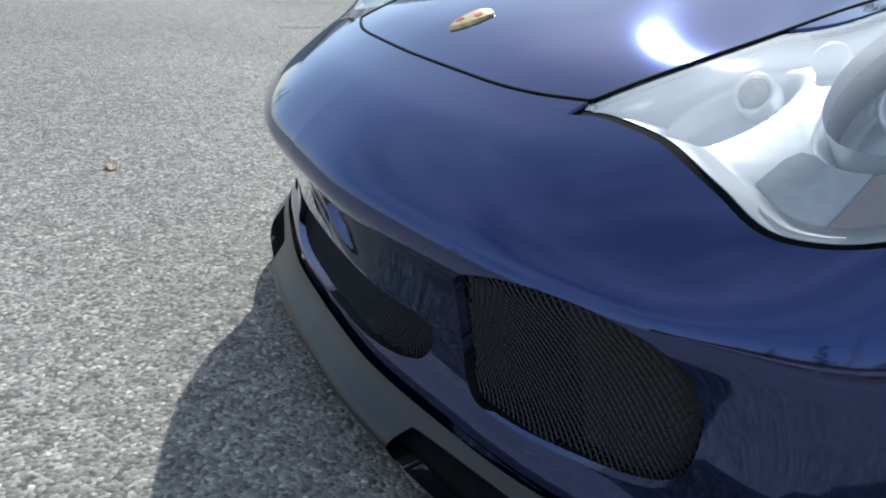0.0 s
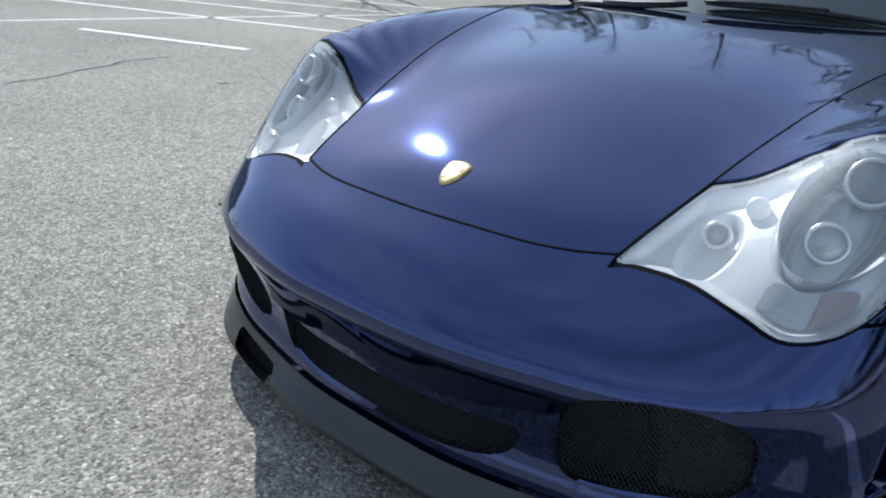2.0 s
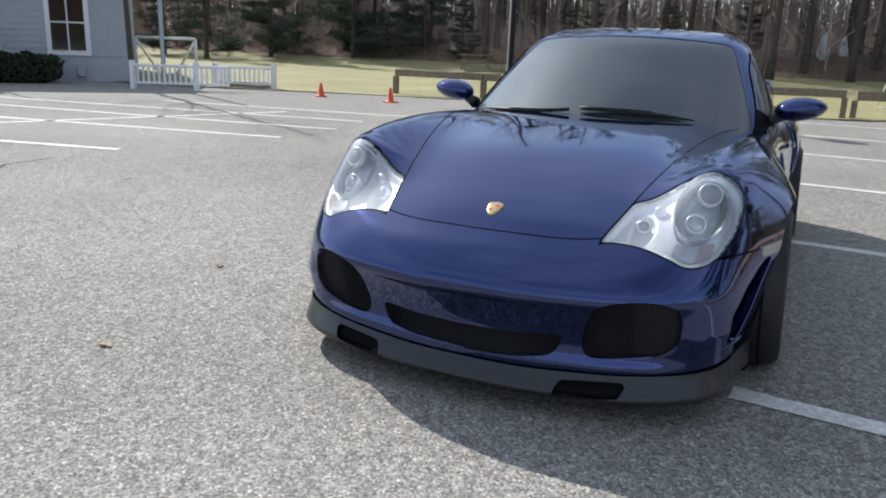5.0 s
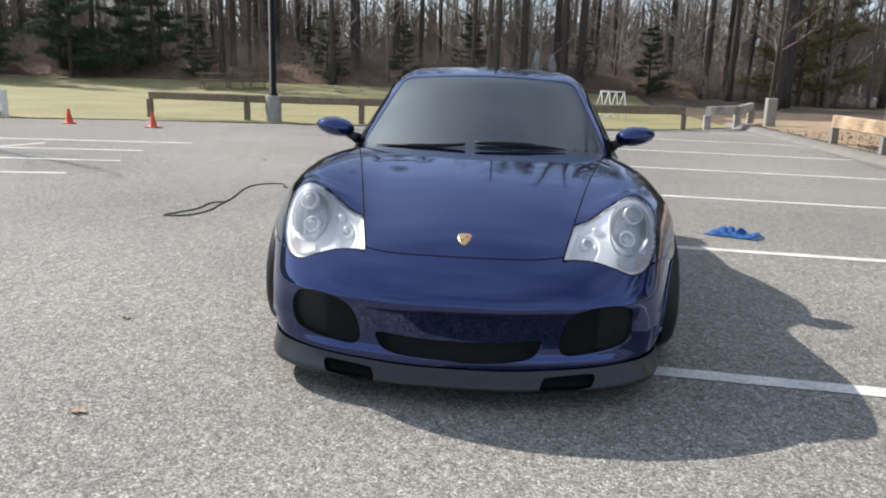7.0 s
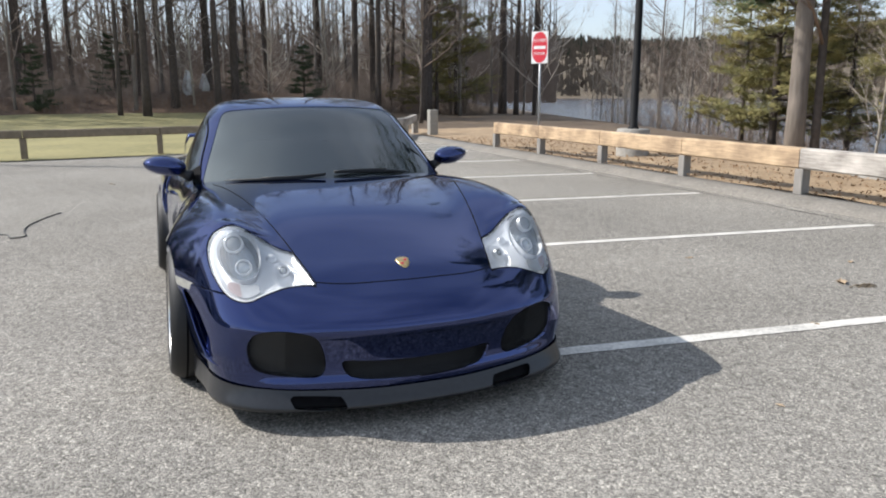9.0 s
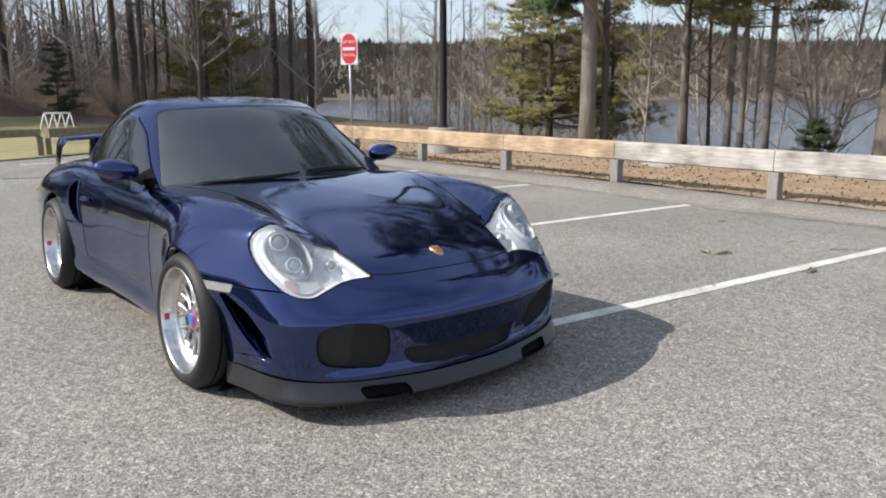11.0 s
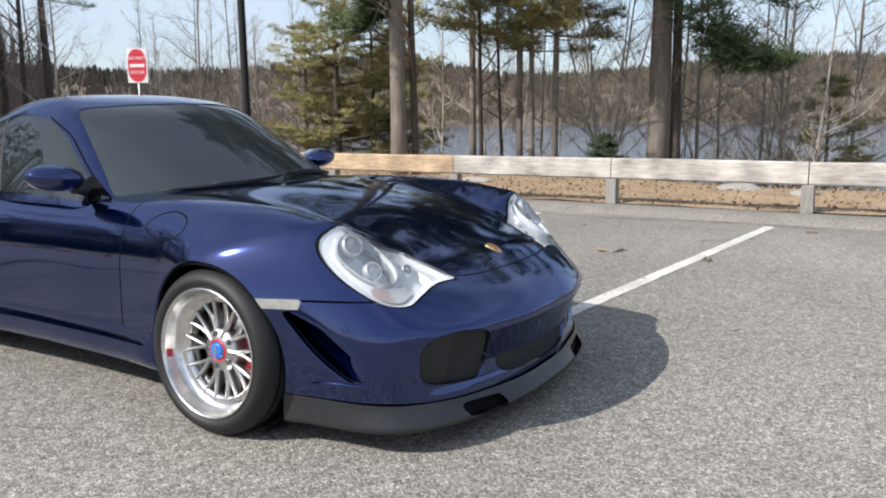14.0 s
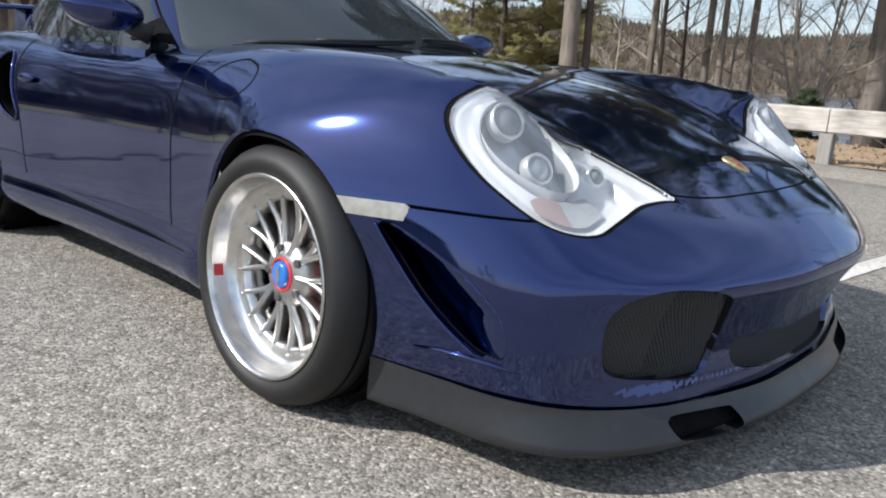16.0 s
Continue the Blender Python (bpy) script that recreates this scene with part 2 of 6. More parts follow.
def clip(V, T, g):
    """The part of a triangle mesh where g is positive, cut along g = 0."""
    if len(T) == 0:
        return V, T
    pos = g > 0
    c = pos[T].sum(1)
    keep = [T[c == 3]]
    one, two = T[c == 1], T[c == 2]
    o = np.argmax(pos[one], 1)[:, None] if len(one) else np.zeros((0, 1), int)
    one = np.take_along_axis(one, (o + np.arange(3)) % 3, 1)
    w = np.argmin(pos[two], 1)[:, None] if len(two) else np.zeros((0, 1), int)
    two = np.take_along_axis(two, (w + np.arange(3)) % 3, 1)
    edges = np.concatenate([one[:, [0, 1]], one[:, [0, 2]], two[:, [0, 1]], two[:, [0, 2]]])
    if len(edges) == 0:
        used, inv = np.unique(keep[0], return_inverse=True)
        return V[used], inv.reshape(-1, 3)
    uniq, inv = np.unique(np.sort(edges, 1), axis=0, return_inverse=True)
    inv = inv.ravel()
    ga, gb = g[uniq[:, 0]], g[uniq[:, 1]]
    u = (ga / (ga - gb))[:, None]
    extra = V[uniq[:, 0]] * (1 - u) + V[uniq[:, 1]] * u
    ids = inv + len(V)
    n1, n2 = len(one), len(two)
    e1, e2, e3, e4 = ids[:n1], ids[n1:2 * n1], ids[2 * n1:2 * n1 + n2], ids[2 * n1 + n2:]
    keep.append(np.stack([one[:, 0], e1, e2], 1))
    keep.append(np.stack([e3, two[:, 1], two[:, 2]], 1))
    keep.append(np.stack([e3, two[:, 2], e4], 1))
    T2 = np.concatenate(keep)
    V2 = np.concatenate([V, extra])
    used, inv = np.unique(T2, return_inverse=True)
    return V2[used], inv.reshape(-1, 3)


def rim_edges(T):
    e = np.concatenate([T[:, [0, 1]], T[:, [1, 2]], T[:, [2, 0]]])
    s = np.sort(e, 1)
    _, first, count = np.unique(s, axis=0, return_index=True, return_counts=True)
    return e[first[count == 1]]


def link(name, verts, faces, mat, parent=None, label="", smooth=True):
    me = bpy.data.meshes.new(name)
    me.from_pydata([tuple(v) for v in verts], [], [tuple(f) for f in faces])
    me.materials.append(mat)
    if smooth:
        me.polygons.foreach_set("use_smooth", [True] * len(me.polygons))
    ob = new(name, me)
    if parent:
        ob.parent = parent
    if label:
        tagged(ob, label)
    return ob


def panel(name, V, T, normal_of, mat, parent, thick=0.012, lift=0.0, label=""):
    """A sheet on a body surface, with folded edges and the surface's own normals."""
    if len(T) == 0:
        return None
    N = normal_of(V)
    V = V + N * lift
    R = rim_edges(T)
    ids = np.unique(R)
    back = {int(i): len(V) + k for k, i in enumerate(ids)}
    W = np.concatenate([V, V[ids] - N[ids] * thick])
    F = [tuple(t) for t in T.tolist()] + [(int(b), int(a), back[int(a)], back[int(b)]) for a, b in R]
    ob = link(name, W.tolist(), F, mat, parent, label)
    ob.data.normals_split_custom_set_from_vertices(np.concatenate([N, N[ids]]).tolist())
    return ob


def part(name, bm, mat, parent=None, label="", smooth=False):
    me = bpy.data.meshes.new(name)
    bm.to_mesh(me)
    bm.free()
    me.materials.append(mat)
    if smooth:
        me.polygons.foreach_set("use_smooth", [True] * len(me.polygons))
    ob = new(name, me)
    if parent:
        ob.parent = parent
    if label:
        tagged(ob, label)
    return ob


def box(bm, x0, x1, y0, y1, z0, z1, bevel=0.0):
    made = bmesh.ops.create_cube(bm, size=1, matrix=Matrix.LocRotScale(((x0 + x1) / 2, (y0 + y1) / 2, (z0 + z1) / 2), None, (x1 - x0, y1 - y0, z1 - z0)))
    if bevel:
        es = list({e for v in made["verts"] for e in v.link_edges})
        bmesh.ops.bevel(bm, geom=es, offset=bevel, segments=2, affect="EDGES", profile=0.5)
    return bm


def tube(points, radius, sides=8, closed=False):
    """A bent round bar along points: vertices and faces."""
    p = [Vector(q) for q in points]
    n = len(p)
    V, F = [], []
    side = None
    for i in range(n):
        a = p[(i - 1) % n] if closed or i else p[i]
        b = p[(i + 1) % n] if closed or i < n - 1 else p[i]
        d = (b - a).normalized()
        if side is None:
            side = d.orthogonal().normalized()
        side = (side - d * side.dot(d)).normalized()
        up = d.cross(side)
        r = radius[i] if isinstance(radius, (list, tuple)) else radius
        for k in range(sides):
            w = 2 * math.pi * k / sides
            V.append(p[i] + (side * math.cos(w) + up * math.sin(w)) * r)
    for i in range(n if closed else n - 1):
        for k in range(sides):
            a, b = i * sides, ((i + 1) % n) * sides
            F.append((a + k, a + (k + 1) % sides, b + (k + 1) % sides, b + k))
    if not closed:
        F.append(tuple(reversed(range(sides))))
        F.append(tuple(range((n - 1) * sides, n * sides)))
    return V, F


def lathe(profile, n=64, axis="x"):
    """A turned shape from (along, radius) pairs: vertices and faces, open at the ends."""
    V, F = [], []
    for i in range(n):
        w = 2 * math.pi * i / n
        for a, r in profile:
            V.append((a, r * math.cos(w), r * math.sin(w)) if axis == "x" else (r * math.cos(w), r * math.sin(w), a))
    m = len(profile)
    for i in range(n):
        j = (i + 1) % n
        for k in range(m - 1):
            F.append((i * m + k, i * m + k + 1, j * m + k + 1, j * m + k))
    return V, F


def thing(name, label, category, group="", kind="", at=(0, 0, 0)):
    ob = new(name)
    ob.location = at
    ob.empty_display_size = 0.2
    return tagged(ob, label, category, group, kind)


# ---- the car: body surfaces ----
Z_CENTRE = spl((0.0, 0.485), (0.10, 0.537), (0.17, 0.572), (0.26, 0.619), (0.45, 0.692), (0.7, 0.771), (1.0, 0.828), (1.4, 0.878), (1.8, 0.89), (2.5, 0.89), (3.3, 0.92), (3.8, 0.89), (4.1, 0.81), (4.4, 0.68))
CROWN = spl((0.1, 0.155), (0.5, 0.155), (1.0, 0.12), (1.6, 0.11), (3.0, 0.10), (4.2, 0.2))
CREST = spl((0.0, 0.0), (0.2, 0.0), (0.3, 0.02), (0.4, 0.098), (0.5, 0.152), (0.64, 0.130), (0.85, 0.102), (1.17, 0.058), (1.6, 0.01), (2.2, 0.0), (2.9, 0.0), (3.4, 0.012), (4.2, 0.0))
PLAN = spl((0.0, 0.010), (0.2, 0.017), (0.35, 0.043), (0.55, 0.095), (0.68, 0.160), (0.77, 0.235), (0.84, 0.325), (0.90, 0.43), (0.96, 0.55))
WIDTH = spl((0.0, 0.805), (0.4, 0.838), (0.7, 0.894), (0.97, 0.926), (1.3, 0.898), (1.6, 0.874), (1.9, 0.868), (2.4, 0.872), (2.8, 0.90), (3.35, 0.93), (3.8, 0.915), (4.2, 0.84), (4.45, 0.72))


# how far the bumper's face falls back below its crease, by height
UNDERCUT = spl((0.10, 0.086), (0.165, 0.076), (0.190, 0.074), (0.225, 0.085), (0.27, 0.082), (0.33, 0.060), (0.385, 0.028), (0.415, 0.006), (0.432, 0.0), (0.5, 0.0))


def body_field(p):
    """Negative inside the lower body."""
    x, y, z = p[:, 0], p[:, 1], p[:, 2]
    ax = np.sqrt(x * x + 1e-5)
    top = Z_CENTRE(y) - CROWN(y) * ax ** 2 + CREST(y) * np.exp(-((ax - 0.72) / 0.17) ** 2) - 1.0 * np.maximum(ax - 0.78, 0) ** 2
    ft = (z - top) * 0.9
    h = np.clip((z - 0.36) / 0.18, 0, 1)
    flare = 0.046 * h * h * (3 - 2 * h) * np.exp(-((y - 0.90) / 0.25) ** 2)
    fs = ax - WIDTH(y) - flare + 0.9 * np.maximum(z - 0.55, 0) ** 2 + 0.62 * np.maximum(0.40 - z, 0) ** 2
    u = np.clip((ax - 0.57) / 0.26, 0, 1)
    mid = 1 - u * u * (3 - 2 * u)
    rise = np.maximum(z - 0.42, 0)
    round_face = 0.30 * (np.sqrt((0.43 - z) ** 2 + 4e-4) + 0.43 - z) / 2 - 0.022 + 0.7 * rise ** 2
    crease_face = UNDERCUT(z) - 0.028 + 0.22 * (np.sqrt((z - 0.43) ** 2 + 1e-4) + z - 0.43) / 2 * 1.4 + 0.35 * rise ** 2
    ff = PLAN(ax) + mid * crease_face + (1 - mid) * round_face + 0.6 * np.maximum(z - 0.3, 0) * (ax / 0.8) ** 3 - y
    fr = y - 4.38 + 0.35 * ax ** 2 + 0.5 * (z - 0.55) ** 2
    return smax(smax(ft, fs, 0.10), smax(ff, fr, 0.02), 0.09)


Z_ROOF = spl((1.1, 0.72), (1.36, 0.868), (1.75, 1.085), (2.08, 1.250), (2.25, 1.287), (2.5, 1.309), (2.75, 1.304), (3.1, 1.243), (3.4, 1.13), (3.75, 0.955), (4.1, 0.79))
BELT = spl((1.4, 0.705), (1.7, 0.775), (2.2, 0.788), (2.7, 0.772), (3.2, 0.70), (3.7, 0.575), (4.1, 0.44))


def bow(x, y):
    """How far the screen's corners sweep back from its middle."""
    t = np.clip((y - 2.2) / 0.7, 0, 1)
    return x * x * (0.74 - 1.24 * t * t * (3 - 2 * t))


def cabin_field(p):
    x, y, z = p[:, 0], p[:, 1], p[:, 2]
    ax = np.sqrt(x * x + 1e-5)
    ft = (z - Z_ROOF(y - bow(x, y)) + 0.10 * ax ** 2) * 0.85
    h = np.maximum(z - 0.86, -0.1)
    fs = (ax - BELT(y) + 0.38 * h + 0.32 * h * h) * 0.9
    return smax(ft, fs, 0.10)


def normals(field):
    def of(p):
        e = 1e-3
        g = np.stack([field(p + e * a) - field(p - e * a) for a in np.eye(3)], 1)
        return g / np.maximum(np.linalg.norm(g, axis=1, keepdims=True), 1e-9)
    return of


body_normal, cabin_normal = normals(body_field), normals(cabin_field)


def skin(field, y0, y1, zs, front, middle, rear, around):
    """The surface field = 0 as triangles, seen from a spine inside it."""
    th = np.linspace(0, 2 * math.pi, around, endpoint=False)
    ring = np.stack([np.sin(th), np.zeros(around), np.cos(th)], 1)
    O, D = [], []
    for a in np.linspace(0, math.pi / 2, front, endpoint=False):
        O.append(np.tile((0, y0, zs), (around, 1)))
        D.append(ring * math.sin(a) + np.array((0, -math.cos(a), 0)))
    for y in np.linspace(y0, y1, middle, endpoint=False):
        O.append(np.tile((0, y, zs), (around, 1)))
        D.append(ring)
    for a in np.linspace(0, math.pi / 2, rear):
        O.append(np.tile((0, y1, zs), (around, 1)))
        D.append(ring * math.cos(a) + np.array((0, math.sin(a), 0)))
    O, D = np.concatenate(O).astype(float), np.concatenate(D)
    lo, hi = np.zeros(len(O)), np.full(len(O), 1.6)
    for _ in range(34):
        mid = (lo + hi) / 2
        out = field(O + D * mid[:, None]) > 0
        hi, lo = np.where(out, mid, hi), np.where(out, lo, mid)
    V = O + D * lo[:, None]
    n = front + middle + rear
    i, j = np.meshgrid(np.arange(n - 1), np.arange(around), indexing="ij")
    a, b = i * around + j, i * around + (j + 1) % around
    c, d = a + around, b + around
    T = np.concatenate([np.stack([a, c, b], -1).reshape(-1, 3), np.stack([b, c, d], -1).reshape(-1, 3)])
    T = np.where(T < around, 0, T)
    last = (n - 1) * around
    T = np.where(T >= last, last, T)
    T = T[(T[:, 0] != T[:, 1]) & (T[:, 1] != T[:, 2]) & (T[:, 2] != T[:, 0])]
    used, inv = np.unique(T, return_inverse=True)
    V, T = V[used], inv.reshape(-1, 3)
    q = V[T]
    nf = np.cross(q[:, 1] - q[:, 0], q[:, 2] - q[:, 0])
    flip = (nf * normals(field)(q.mean(1))).sum(1) < 0
    T[flip] = T[flip][:, ::-1]
    return V, T


def cut(mesh, g):
    return clip(mesh[0], mesh[1], g(mesh[0]))


def side_view(poly, least=0.5):
    """Inside a (y, z) outline on the flanks."""
    return lambda V: np.where(np.abs(V[:, 0]) > least, inside(poly, V[:, 1:3]), -1.0)


def front_view(poly, most=0.95):
    """Inside an (|x|, z) outline on the nose."""
    return lambda V: np.where(V[:, 1] < most, inside(poly, np.stack([np.abs(V[:, 0]), V[:, 2]], 1)), -1.0)


# outlines of the openings and panels
LAMP = loop([(0.375, 0.574), (0.43, 0.577), (0.52, 0.570), (0.60, 0.548), (0.672, 0.523), (0.737, 0.540), (0.779, 0.604), (0.790, 0.675), (0.777, 0.73), (0.745, 0.768), (0.69, 0.792), (0.635, 0.776), (0.577, 0.735), (0.51, 0.690), (0.45, 0.670), (0.40, 0.66), (0.37, 0.62)])
SIDE_GRILLE = loop([(0.398, 0.232), (0.389, 0.27), (0.402, 0.34), (0.43, 0.397), (0.475, 0.42), (0.54, 0.430), (0.61, 0.426), (0.662, 0.404), (0.683, 0.36), (0.682, 0.30), (0.662, 0.258), (0.62, 0.237), (0.54, 0.225), (0.43, 0.218)])
half = [(-0.19, 0.275), (0.0, 0.268), (0.19, 0.275), (0.30, 0.284), (0.326, 0.272), (0.308, 0.226), (0.262, 0.205), (0.15, 0.190), (0.0, 0.184), (-0.15, 0.190)]
CENTRE_GRILLE = loop(half)
CENTRE_GRILLE = np.array([p for p in CENTRE_GRILLE if p[0] > -1e-6] + [(-0.05, 0.184), (-0.05, 0.268)])
DUCT = loop([(0.632, 0.502), (0.589, 0.442), (0.529, 0.372), (0.46, 0.312), (0.398, 0.272), (0.345, 0.268), (0.331, 0.30), (0.346, 0.352), (0.395, 0.402), (0.459, 0.443), (0.58, 0.502)])
INTAKE = loop([(2.93, 0.785), (2.99, 0.745), (3.0, 0.69), (2.95, 0.60), (2.86, 0.545), (2.77, 0.525), (2.75, 0.56), (2.80, 0.64), (2.835, 0.73), (2.87, 0.775)])
seam = loop([(-0.394, 0.236), (-0.31, 0.206), (-0.2, 0.187), (0.0, 0.176), (0.2, 0.187), (0.31, 0.206), (0.394, 0.236)], 8, False)[24:]
seam_side = loop([(0.394, 0.236), (0.428, 0.384), (0.465, 0.55), (0.52, 0.8), (0.575, 1.05), (0.63, 1.3), (0.67, 1.55)], 8, False)
right = np.concatenate([seam, seam_side[1:]])
BONNET = np.concatenate([right, (right * (-1, 1))[::-1]])
FUEL = loop([(1.39, 0.75), (1.35, 0.79), (1.26, 0.812), (1.17, 0.797), (1.138, 0.762), (1.17, 0.727), (1.24, 0.712), (1.33, 0.716)])

AXLE_F, AXLE_R, HUB = 0.985, 3.35, 0.316


def bonnet(V):
    return np.where(V[:, 2] > 0.5, inside(BONNET, V[:, :2]), -1.0)


def lamp(V):
    return np.minimum(np.minimum(front_view(LAMP)(V), -bonnet(V) - 0.003), np.abs(V[:, 0]) - 0.394)


def arches(V):
    """Positive outside the wheel arches."""
    f = np.hypot(V[:, 1] - AXLE_F, V[:, 2] - HUB) - 0.345
    r = np.hypot(V[:, 1] - AXLE_R, V[:, 2] - HUB) - 0.352
    return np.where(np.abs(V[:, 0]) > 0.45, np.minimum(f, r), 1.0)


def bottom(V):
    return V[:, 2] - np.where(V[:, 1] < 1.0, 0.147 + 0.03 * (V[:, 0] / 0.8) ** 2, np.where(V[:, 1] < 3.3, 0.165, 0.24))


def bumper(V):
    return np.minimum(np.maximum(0.545 - V[:, 2], np.minimum(0.30 - V[:, 1], 0.6 - np.abs(V[:, 0]))), 1.0 - V[:, 1])


def door_front(V):
    return V[:, 1] - (1.545 - 0.05 * (V[:, 2] - 0.5))


DOOR_BACK = loop([(2.84, 0.98), (2.825, 0.85), (2.79, 0.72), (2.735, 0.55), (2.70, 0.27)], 8, False)


def door_rear(V):
    return np.interp(V[:, 2], DOOR_BACK[::-1, 1], DOOR_BACK[::-1, 0]) - V[:, 1]


def outside_of(f, gap=0.0038):
    return lambda V: -f(V) - gap


def within(f, gap=0.0038):
    return lambda V: f(V) - gap


SIDES = (("left", lambda V: V[:, 0]), ("right", lambda V: -V[:, 0]))

car = thing("sports_car", "dark blue metallic two-door sports car with silver mesh wheels", "car")
base = skin(body_field, 0.75, 3.6, 0.46, 95, 190, 50, 300)
shell = cut(base, bottom)
solid = cut(shell, arches)
holed = cut(solid, outside_of(front_view(SIDE_GRILLE), 0.0))
holed = cut(holed, outside_of(front_view(CENTRE_GRILLE), 0.0))
holed = cut(holed, outside_of(side_view(DUCT), 0.0))
holed = cut(holed, outside_of(side_view(INTAKE), 0.0))
rest = cut(holed, outside_of(lamp, 0.005))
panel("bonnet", *cut(holed, within(bonnet, 0.003)), body_normal, PAINT, car)
rest = cut(rest, outside_of(bonnet, 0.003))
panel("front_bumper", *cut(rest, within(bumper)), body_normal, PAINT, car, 0.014)
rest = cut(rest, outside_of(bumper))
doors = {}
for side, f in SIDES:
    half_rest = cut(rest, f)
    wing = cut(half_rest, within(lambda V: -door_front(V)))
    if side == "right":
        flap = panel("fuel_flap", *cut(wing, within(side_view(FUEL), 0.0032)), body_normal, PAINT, car)
        wing = cut(wing, outside_of(side_view(FUEL), 0.0032))
    panel("front_wing", *wing, body_normal, PAINT, car)
    back = cut(half_rest, within(door_front))
    mid = cut(back, within(door_rear))
    doors[side] = panel("door", *cut(mid, within(lambda V: V[:, 2] - 0.262)), body_normal, PAINT, car)
    panel("sill", *cut(mid, within(lambda V: 0.262 - V[:, 2])), body_normal, PAINT, car, 0.03, 0.012)
    panel("rear_quarter", *cut(back, within(lambda V: -door_rear(V))), body_normal, PAINT, car)
# near-black sheet that paints in the shade behind the gaps and openings
inner = cut(cut(shell, lambda V: arches(V) + 0.01), outside_of(lamp, -0.006))
inner = cut(inner, outside_of(side_view(DUCT), -0.004))
inner = cut(inner, outside_of(side_view(INTAKE), -0.004))
inner = cut(inner, outside_of(front_view(SIDE_GRILLE), -0.004))
inner = cut(inner, outside_of(front_view(CENTRE_GRILLE), -0.004))
iv = inner[0] - body_normal(inner[0]) * 0.016
link("inner_body", iv.tolist(), inner[1].tolist(), SHADOW, car, "black sheet for the shade behind the panel gaps")


def finer(mesh, times):
    """Each triangle cut into four, so many times over."""
    V, T = mesh
    for _ in range(times):
        e = np.sort(np.concatenate([T[:, [0, 1]], T[:, [1, 2]], T[:, [2, 0]]]), 1)
        uniq, inv = np.unique(e, axis=0, return_inverse=True)
        inv = inv.ravel()
        m = len(T)
        ab, bc, ca = inv[:m] + len(V), inv[m:2 * m] + len(V), inv[2 * m:] + len(V)
        V = np.concatenate([V, (V[uniq[:, 0]] + V[uniq[:, 1]]) / 2])
        T = np.concatenate([np.stack(q, 1) for q in ((T[:, 0], ab, ca), (ab, T[:, 1], bc), (ca, bc, T[:, 2]), (ab, bc, ca))])
    return V, T


def recess(name, mesh, depth, mat, parent, label="", start=0.0):
    """A pressed-in copy of a patch, walled up to its rim. depth: metres at each vertex."""
    V, T = mesh
    N = body_normal(V)
    R = rim_edges(T)
    ids = np.unique(R)
    wall = {int(i): len(V) + k for k, i in enumerate(ids)}
    F = T.tolist() + [(int(a), int(b), wall[int(b)], wall[int(a)]) for a, b in R]
    B = V - N * np.asarray(depth(V))[:, None]
    return link(name, np.concatenate([B, V[ids] - N[ids] * start]).tolist(), F, mat, parent, label)


def ramp01(a, b, v):
    t = np.clip((v - a) / (b - a), 0, 1)
    return t * t * (3 - 2 * t)


def disc(ax, z):
    """The distance, seen from in front, from a lamp's axis."""
    return lambda V: np.hypot(np.abs(V[:, 0]) - ax, (V[:, 2] - z))


def on_nose_all(x, z):
    """The points of the nose at all x and z."""
    x, z = np.asarray(x, float), np.asarray(z, float)
    lo, hi = np.full(len(x), -0.1), np.full(len(x), 0.9)
    for _ in range(30):
        m = (lo + hi) / 2
        out = body_field(np.stack([x, m, z], 1)) > 0
        lo, hi = np.where(out, m, lo), np.where(out, hi, m)
    return np.stack([x, hi, z], 1)


def on_nose(x, z):
    return Vector(on_nose_all([x], [z])[0])


def turned(name, profile, centre, way, mat, parent, n=32, label=""):
    """A lathe shape set at a place, its axis along way."""
    V, F = lathe(profile, n, "z")
    m = Matrix.Translation(centre) @ Vector(way).to_track_quat("Z", "Y").to_matrix().to_4x4()
    return link(name, [tuple(m @ Vector(v)) for v in V], F, mat, parent, label)


